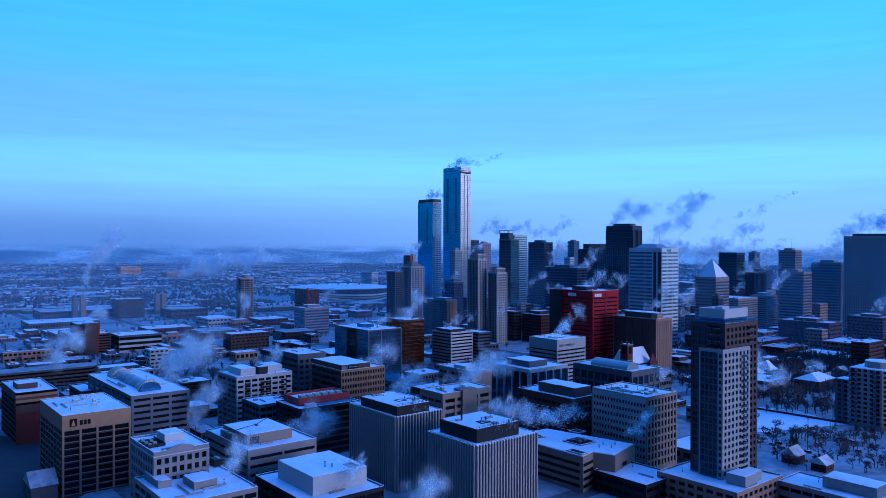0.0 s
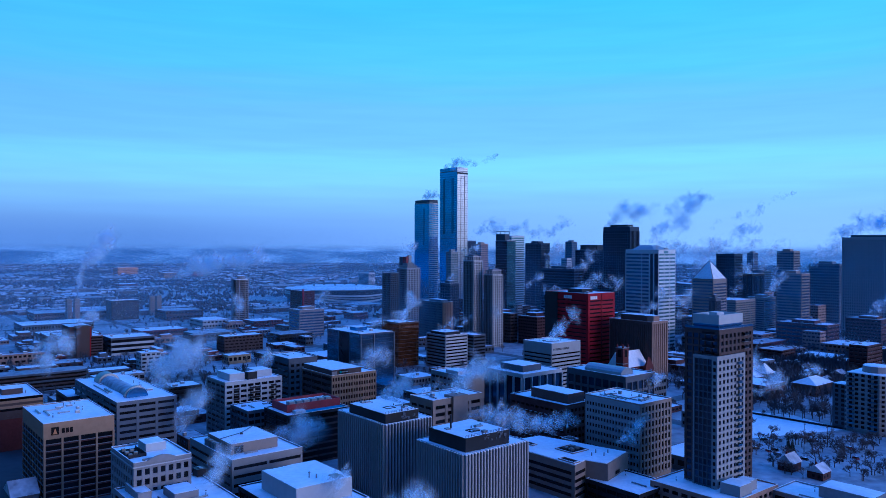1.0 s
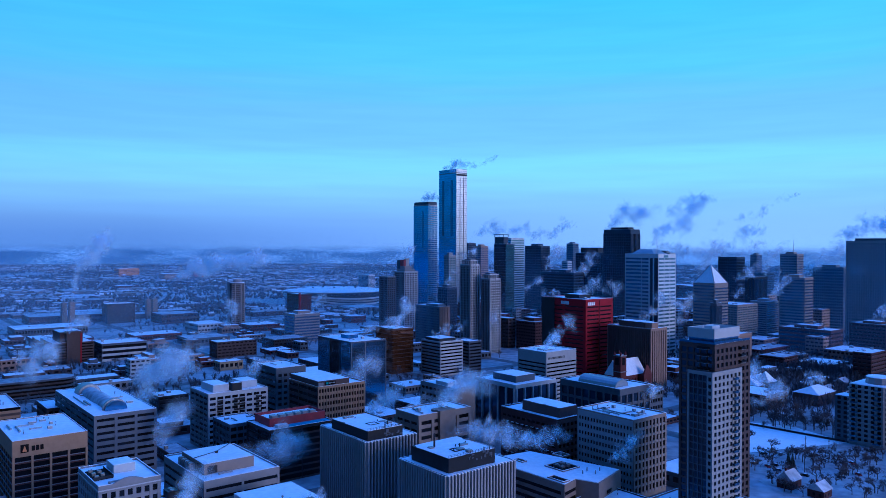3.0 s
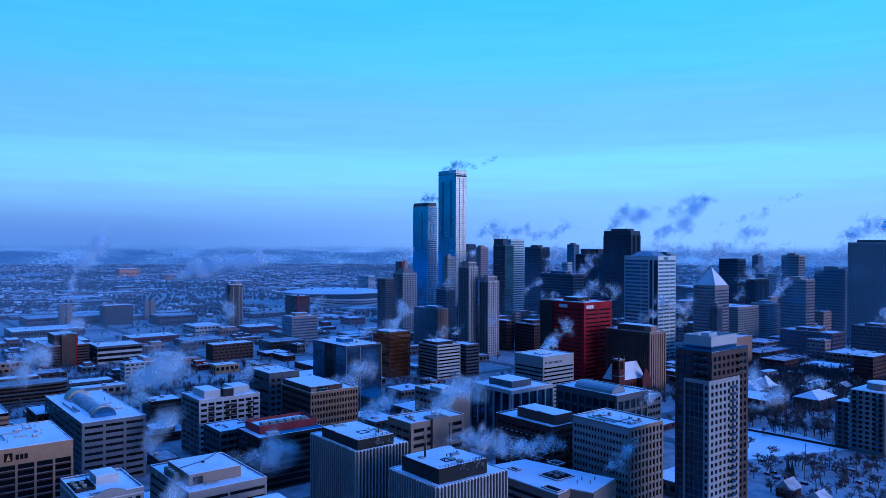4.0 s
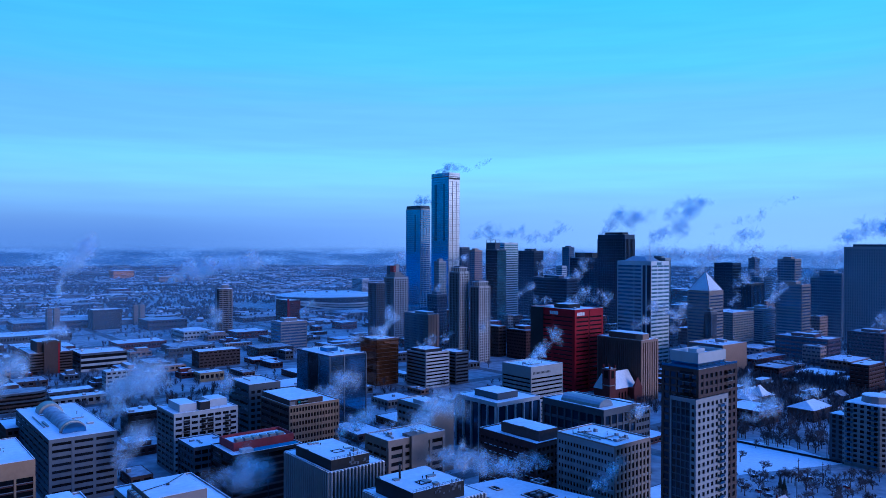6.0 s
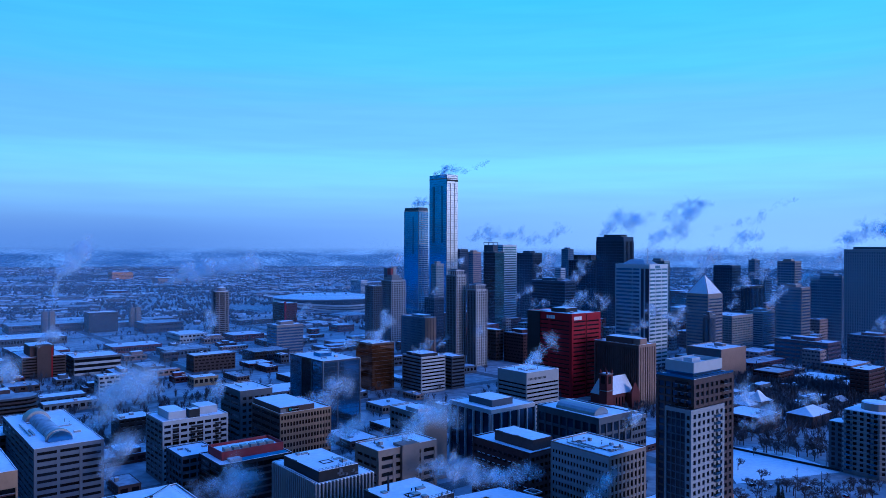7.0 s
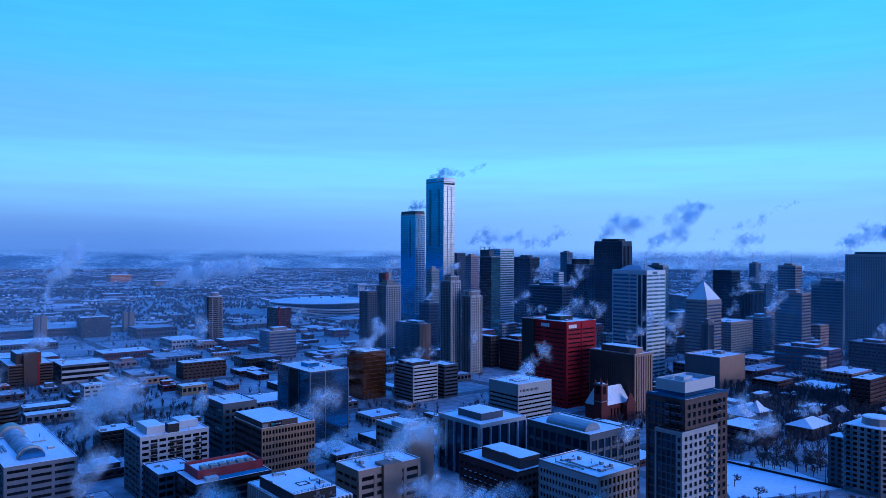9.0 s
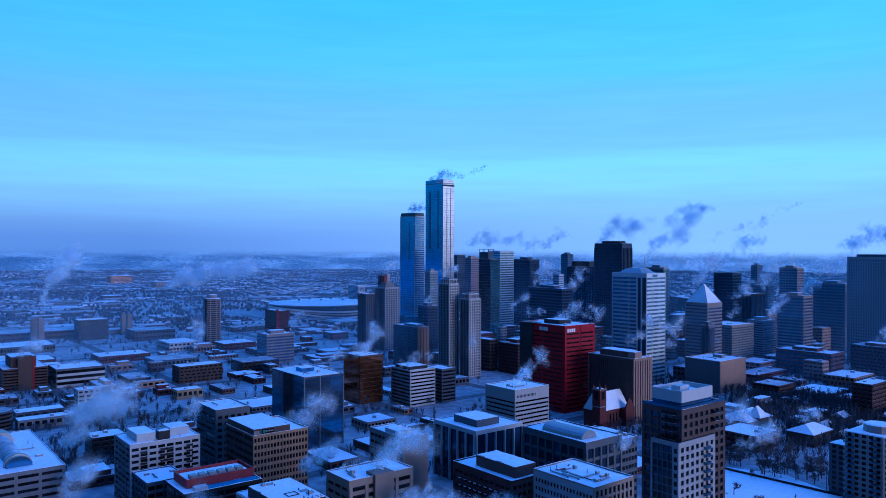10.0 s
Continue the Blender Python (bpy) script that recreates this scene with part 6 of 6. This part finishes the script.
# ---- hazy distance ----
# far town, haze and dawn paleness are painted into one glowing sheet
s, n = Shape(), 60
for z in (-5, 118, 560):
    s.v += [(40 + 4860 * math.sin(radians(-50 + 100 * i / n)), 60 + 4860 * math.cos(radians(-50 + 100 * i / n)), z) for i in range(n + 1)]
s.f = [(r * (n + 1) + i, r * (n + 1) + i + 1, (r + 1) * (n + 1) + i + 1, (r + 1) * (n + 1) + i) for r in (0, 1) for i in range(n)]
hz = bpy.data.materials.new("hazy_distance")
hz.use_nodes = True
hn, hl = hz.node_tree.nodes, hz.node_tree.links
hn.clear()


def far_node(kind, **at):
    node = hn.new("ShaderNode" + kind)
    for key, value in at.items():
        node.inputs[key.replace("_", " ")].default_value = value
    return node


h_out, h_em, h_geo, h_sep = far_node("OutputMaterial"), far_node("Emission"), far_node("NewGeometry"), far_node("SeparateXYZ")
hl.new(h_geo.outputs["Position"], h_sep.inputs[0])
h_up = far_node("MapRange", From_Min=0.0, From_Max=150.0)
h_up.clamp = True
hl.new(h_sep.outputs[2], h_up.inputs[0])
# rows of roofs and woods crowd together towards the horizon
h_left, h_log, h_com = hn.new("ShaderNodeMath"), hn.new("ShaderNodeMath"), far_node("CombineXYZ")
h_left.operation, h_log.operation = "SUBTRACT", "LOGARITHM"
h_left.inputs[0].default_value, h_log.inputs[1].default_value = 1.02, 2.718
hl.new(h_up.outputs[0], h_left.inputs[1]), hl.new(h_left.outputs[0], h_log.inputs[0])
hl.new(h_sep.outputs[0], h_com.inputs[0]), hl.new(h_log.outputs[0], h_com.inputs[2])
h_mp = far_node("Mapping", Scale=(0.035, 0.0, 18.0))
hl.new(h_com.outputs[0], h_mp.inputs[0])
h_spk, h_wide = far_node("TexNoise", Scale=1.6, Detail=3.0), far_node("TexNoise", Scale=0.10, Detail=4.0)
hl.new(h_mp.outputs[0], h_spk.inputs["Vector"]), hl.new(h_mp.outputs[0], h_wide.inputs["Vector"])
h_sum = hn.new("ShaderNodeMath")
h_sum.operation = "MULTIPLY_ADD"
h_sum.inputs[1].default_value = 0.9
hl.new(h_wide.outputs[0], h_sum.inputs[0]), hl.new(h_spk.outputs[0], h_sum.inputs[2])
h_wood = hn.new("ShaderNodeValToRGB")                     # a broad wooded belt, then open roofs again
for at, grey in ((0.03, 0.0), (0.15, 0.04), (0.45, 0.04), (0.56, 0.0)):
    h_wood.color_ramp.elements.new(at).color = (grey, grey, grey, 1)
h_wood.color_ramp.elements[0].color = h_wood.color_ramp.elements[-1].color = (0, 0, 0, 1)
hl.new(h_up.outputs[0], h_wood.inputs[0])
h_less = hn.new("ShaderNodeMath")
h_less.operation = "SUBTRACT"
hl.new(h_sum.outputs[0], h_less.inputs[0]), hl.new(h_wood.outputs[0], h_less.inputs[1])
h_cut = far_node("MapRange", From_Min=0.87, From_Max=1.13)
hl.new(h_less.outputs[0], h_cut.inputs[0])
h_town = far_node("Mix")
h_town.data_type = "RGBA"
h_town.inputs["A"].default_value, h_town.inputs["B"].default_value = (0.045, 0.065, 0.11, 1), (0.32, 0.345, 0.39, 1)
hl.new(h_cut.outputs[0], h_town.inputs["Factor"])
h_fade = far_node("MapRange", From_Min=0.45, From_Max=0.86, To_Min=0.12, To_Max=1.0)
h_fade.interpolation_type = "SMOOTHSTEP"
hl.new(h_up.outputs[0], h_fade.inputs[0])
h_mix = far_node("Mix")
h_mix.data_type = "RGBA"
h_east, h_air = far_node("MapRange", From_Min=-1800.0, From_Max=1600.0), far_node("Mix")   # painted haze, paler towards the dawn
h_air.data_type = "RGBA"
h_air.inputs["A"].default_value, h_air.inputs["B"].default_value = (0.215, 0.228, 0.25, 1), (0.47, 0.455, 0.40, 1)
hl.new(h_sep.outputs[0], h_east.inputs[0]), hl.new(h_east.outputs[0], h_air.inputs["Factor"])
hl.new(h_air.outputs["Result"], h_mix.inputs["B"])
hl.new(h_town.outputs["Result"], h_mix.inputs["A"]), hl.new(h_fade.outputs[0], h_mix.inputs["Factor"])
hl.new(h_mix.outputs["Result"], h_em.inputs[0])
# the painted haze fades out upwards into the sky
h_clear, h_soft, h_high = far_node("BsdfTransparent"), far_node("MixShader"), far_node("MapRange", From_Min=115.0, From_Max=500.0)
h_high.interpolation_type = "SMOOTHSTEP"
hl.new(h_sep.outputs[2], h_high.inputs[0]), hl.new(h_high.outputs[0], h_soft.inputs[0])
hl.new(h_em.outputs[0], h_soft.inputs[1]), hl.new(h_clear.outputs[0], h_soft.inputs[2])
hl.new(h_soft.outputs[0], h_out.inputs[0])
tagged(new("backdrop", s.mesh("backdrop", hz)), "glowing backdrop painted with a hazy blue plain", "backdrop", "", "structure")

# ---- steam and smoke ----
plume_seed = iter(range(400, 600))


def plume(p0, p1, r0, r1, n, mat):
    """A drift from p0 to p1 of many small soft wisps, turned every way."""
    i = next(plume_seed)
    rnd = random.Random(i)
    s = Shape()
    a, b = Vector(p0), Vector(p1)
    if mat is SMOKE:
        r0, r1 = r0 * 1.35, r1 * 1.35
    sway = Vector((rnd.uniform(-1, 1), rnd.uniform(-1, 1), rnd.uniform(-0.5, 1))) * r1
    for k in range(n * (9 if mat is BANK else 13 if mat is SMOKE else 10)):
        f = rnd.random()
        wide = r0 + (r1 - r0) * f
        r = wide * rnd.uniform(0.35, 1.0)
        puff = Vector((noise.noise((f * 4, i, 0)), noise.noise((f * 4, i, 9)), noise.noise((f * 4, i, 4)))) * wide * 1.3
        lump = Vector((noise.noise((k // 9 * 1.37, i, 2)), noise.noise((k // 9 * 1.37, i, 5)), noise.noise((k // 9 * 1.37, i, 7)))) * wide
        c = a.lerp(b, f) + sway * math.sin(f * math.pi) * 0.5 + puff + lump + Vector((rnd.gauss(0, 0.3), rnd.gauss(0, 0.3), rnd.gauss(0, 0.26))) * wide
        u = Vector((rnd.gauss(0, 1), rnd.gauss(0, 1), rnd.gauss(0, 1))).normalized()
        w = u.orthogonal().normalized()
        k0 = len(s.v)
        s.v += [tuple(c + (u * sx + w * sy) * r) for sx, sy in ((-1, -1), (1, -1), (1, 1), (-1, 1))]
        s.f.append((k0, k0 + 1, k0 + 2, k0 + 3))
    name, label, cat = {"white_steam": ("steam_plume", "drifting plume of white steam in the cold", "steam"), "steam_bank": ("steam_plume", "broad bank of steam drifting from a heating plant", "steam"), "grey_smoke": ("smoke_plume", "grey-blue smoke drifting over the roofs", "smoke")}[mat.name]
    me = s.mesh(name, mat)
    uv = me.uv_layers.new(name="wisp")
    uv.data.foreach_set("uv", [0.0, 0.0, 1.0, 0.0, 1.0, 1.0, 0.0, 1.0] * len(s.f))
    tagged(new(name, me), label, cat, "plumes", "stuff")


plume((-551, 1141, 41), (-522, 1141, 112), 2.5, 13, 34, BANK)
plume((-522, 1141, 108), (-500, 1150, 128), 12, 17, 8, BANK)
plume((-786, 2200, 26), (-690, 2200, 62), 9, 28, 30, BANK)
plume((-690, 2200, 60), (-520, 2200, 72), 26, 28, 26, BANK)
plume((-316, 600, 24), (-295, 600, 46), 6, 12, 10, STEAM)
plume((-212, 560, 13), (-176, 560, 40), 6, 15, 16, STEAM)
plume((-128, 540, 30), (-116, 540, 42), 3, 6, 7, STEAM)
plume((-68, 740, 40), (-31, 740, 51), 4, 8, 9, STEAM)
plume((-32, 745, 48), (-24, 745, 69), 5, 9, 7, STEAM)
plume((-60, 560, 30), (-49, 560, 37), 2.5, 5, 7, STEAM)
plume((-85, 395, 19), (-57, 395, 24), 5, 9, 12, STEAM)
plume((134, 735, 76), (176, 735, 88), 4, 9, 10, STEAM)
plume((87, 585, 47), (108, 585, 64), 3, 8, 10, STEAM)
plume((223, 815, 49), (253, 815, 70), 5, 9, 9, STEAM)
plume((-44, 1095, 106), (-33, 1095, 120), 5, 8, 6, STEAM)
plume((29, 960, 110), (50, 960, 118), 4, 7, 6, STEAM)
plume((11, 980, 71), (29, 980, 89), 3, 6, 6, STEAM)
plume((161, 1150, 99), (186, 1150, 120), 5, 9, 8, STEAM)
plume((199, 1120, 82), (236, 1120, 107), 7, 12, 9, STEAM)
plume((395, 1000, 79), (417, 1000, 97), 5, 9, 7, STEAM)
plume((412, 930, 65), (425, 930, 79), 4, 7, 6, STEAM)
plume((506, 1050, 80), (525, 1050, 99), 6, 12, 8, STEAM)
plume((238, 570, 4), (264, 570, 20), 4, 9, 10, STEAM)
plume((314, 640, 8), (321, 640, 17), 4, 6, 6, STEAM)
plume((120, 460, 30), (139, 460, 39), 3, 6, 8, STEAM)
plume((-86, 300, 27), (-78, 300, 40), 3, 6, 9, STEAM)
plume((-140, 420, 18), (-130, 420, 36), 4, 9, 9, STEAM)
plume((-41, 285, 23), (-29, 285, 32), 3, 6, 8, STEAM)
plume((-12, 262, 28), (-1, 262, 31), 4, 7, 7, STEAM)
plume((0, 700, 44), (27, 700, 53), 3, 6, 7, STEAM)
plume((-180, 1100, 33), (-164, 1100, 47), 4, 8, 6, STEAM)
plume((-381, 790, 32), (-366, 790, 44), 5, 9, 7, STEAM)
plume((92, 372, 25), (102, 372, 32), 2, 5, 7, STEAM)
plume((63, 860, 32), (72, 860, 50), 4, 7, 6, STEAM)
plume((-241, 900, 31), (-234, 900, 59), 5, 10, 7, STEAM)
plume((125, 1080, 61), (145, 1080, 77), 5, 8, 6, STEAM)
plume((-240, 640, 10), (-205, 650, 30), 5, 10, 10, STEAM)
plume((-80, 560, 18), (-40, 570, 40), 4, 10, 11, STEAM)
plume((200, 560, 8), (240, 570, 30), 5, 11, 12, STEAM)
plume((520, 900, 40), (570, 910, 80), 8, 18, 12, STEAM)
plume((640, 1050, 60), (700, 1060, 120), 10, 24, 12, STEAM)
plume((-10, 402, 34), (11, 405, 45), 2.5, 5, 9, STEAM)
plume((11, 405, 45), (32, 410, 56), 5, 8, 9, STEAM)
plume((15, 385, 32), (33, 388, 35), 2, 5, 9, STEAM)
plume((33, 388, 35), (48, 390, 29), 5, 6, 9, STEAM)
plume((51, 390, 29), (74, 392, 30), 5, 4.5, 8, STEAM)
plume((-28, 430, 33), (-13, 435, 42), 4, 7, 8, STEAM)
plume((264, 1180, 151), (301, 1185, 170), 5, 13, 9, SMOKE)
plume((301, 1185, 170), (343, 1190, 181), 13, 9, 9, SMOKE)
plume((427, 1500, 145), (481, 1510, 165), 8, 15, 9, SMOKE)
plume((481, 1510, 165), (536, 1520, 217), 15, 12, 9, SMOKE)
plume((510, 1700, 196), (571, 1710, 227), 8, 10, 6, SMOKE)
plume((571, 1710, 227), (626, 1720, 230), 10, 6, 6, SMOKE)
plume((571, 1600, 162), (661, 1600, 186), 5, 9, 5, SMOKE)
plume((661, 1600, 186), (758, 1600, 237), 9, 6, 5, SMOKE)
plume((645, 1700, 126), (709, 1700, 162), 10, 15, 7, SMOKE)
plume((81, 1750, 148), (140, 1750, 164), 6, 13, 8, SMOKE)
plume((140, 1750, 164), (233, 1750, 149), 13, 9, 8, SMOKE)
plume((233, 1750, 149), (310, 1750, 175), 9, 10, 8, SMOKE)
plume((8, 1290, 253), (30, 1290, 261), 3, 8, 7, SMOKE)
plume((30, 1290, 261), (72, 1295, 260), 8, 5, 7, SMOKE)
plume((72, 1295, 260), (99, 1300, 278), 5, 3, 7, SMOKE)
plume((-33, 1365, 203), (-13, 1370, 211), 3, 6, 5, SMOKE)
plume((-13, 1370, 211), (6, 1375, 204), 6, 4, 5, SMOKE)
plume((949, 1800, 148), (1010, 1800, 158), 12, 16, 7, SMOKE)
plume((1010, 1800, 158), (1069, 1800, 175), 16, 20, 7, SMOKE)
plume((388, 1400, 129), (448, 1420, 122), 10, 16, 6, STEAM)
plume((448, 1420, 122), (519, 1440, 114), 16, 18, 6, STEAM)
plume((519, 1440, 114), (659, 1460, 118), 18, 18, 6, STEAM)
plume((646, 1300, 105), (696, 1320, 115), 10, 16, 6, STEAM)
plume((696, 1320, 115), (721, 1330, 130), 16, 18, 6, STEAM)
plume((264, 830, 41), (270, 832, 54), 4, 7, 5, STEAM)
plume((270, 832, 54), (280, 835, 68), 7, 6, 5, STEAM)
plume((535, 1250, 76), (543, 1255, 94), 5, 8, 5, STEAM)
plume((543, 1255, 94), (566, 1260, 112), 8, 10, 5, STEAM)
plume((433, 985, 55), (443, 990, 69), 4, 6, 5, STEAM)
plume((443, 990, 69), (462, 995, 86), 6, 8, 5, STEAM)
plume((464, 1350, 80), (482, 1360, 104), 8, 14, 6, STEAM)
plume((482, 1360, 104), (502, 1370, 134), 14, 18, 6, STEAM)
plume((366, 940, 62), (378, 945, 69), 4, 6, 5, STEAM)
plume((140, 1000, 61), (162, 1005, 63), 5, 6, 5, STEAM)
plume((164, 1150, 88), (173, 1160, 104), 5, 8, 5, STEAM)
plume((173, 1160, 104), (191, 1170, 119), 8, 10, 5, STEAM)

# ---- translucent sheets added as distance haze between the city and the horizon ----
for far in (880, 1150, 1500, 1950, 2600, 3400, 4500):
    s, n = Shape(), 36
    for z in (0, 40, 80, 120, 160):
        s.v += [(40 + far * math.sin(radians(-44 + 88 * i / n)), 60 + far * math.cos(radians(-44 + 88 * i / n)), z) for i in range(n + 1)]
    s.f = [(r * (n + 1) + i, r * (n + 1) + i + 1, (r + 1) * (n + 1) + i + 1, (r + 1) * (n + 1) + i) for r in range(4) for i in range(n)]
    tagged(new("ice_haze", s.mesh("ice_haze", HAZE)), "added curved sheet that veils the distance in haze", "mist", "haze layers", "stuff")
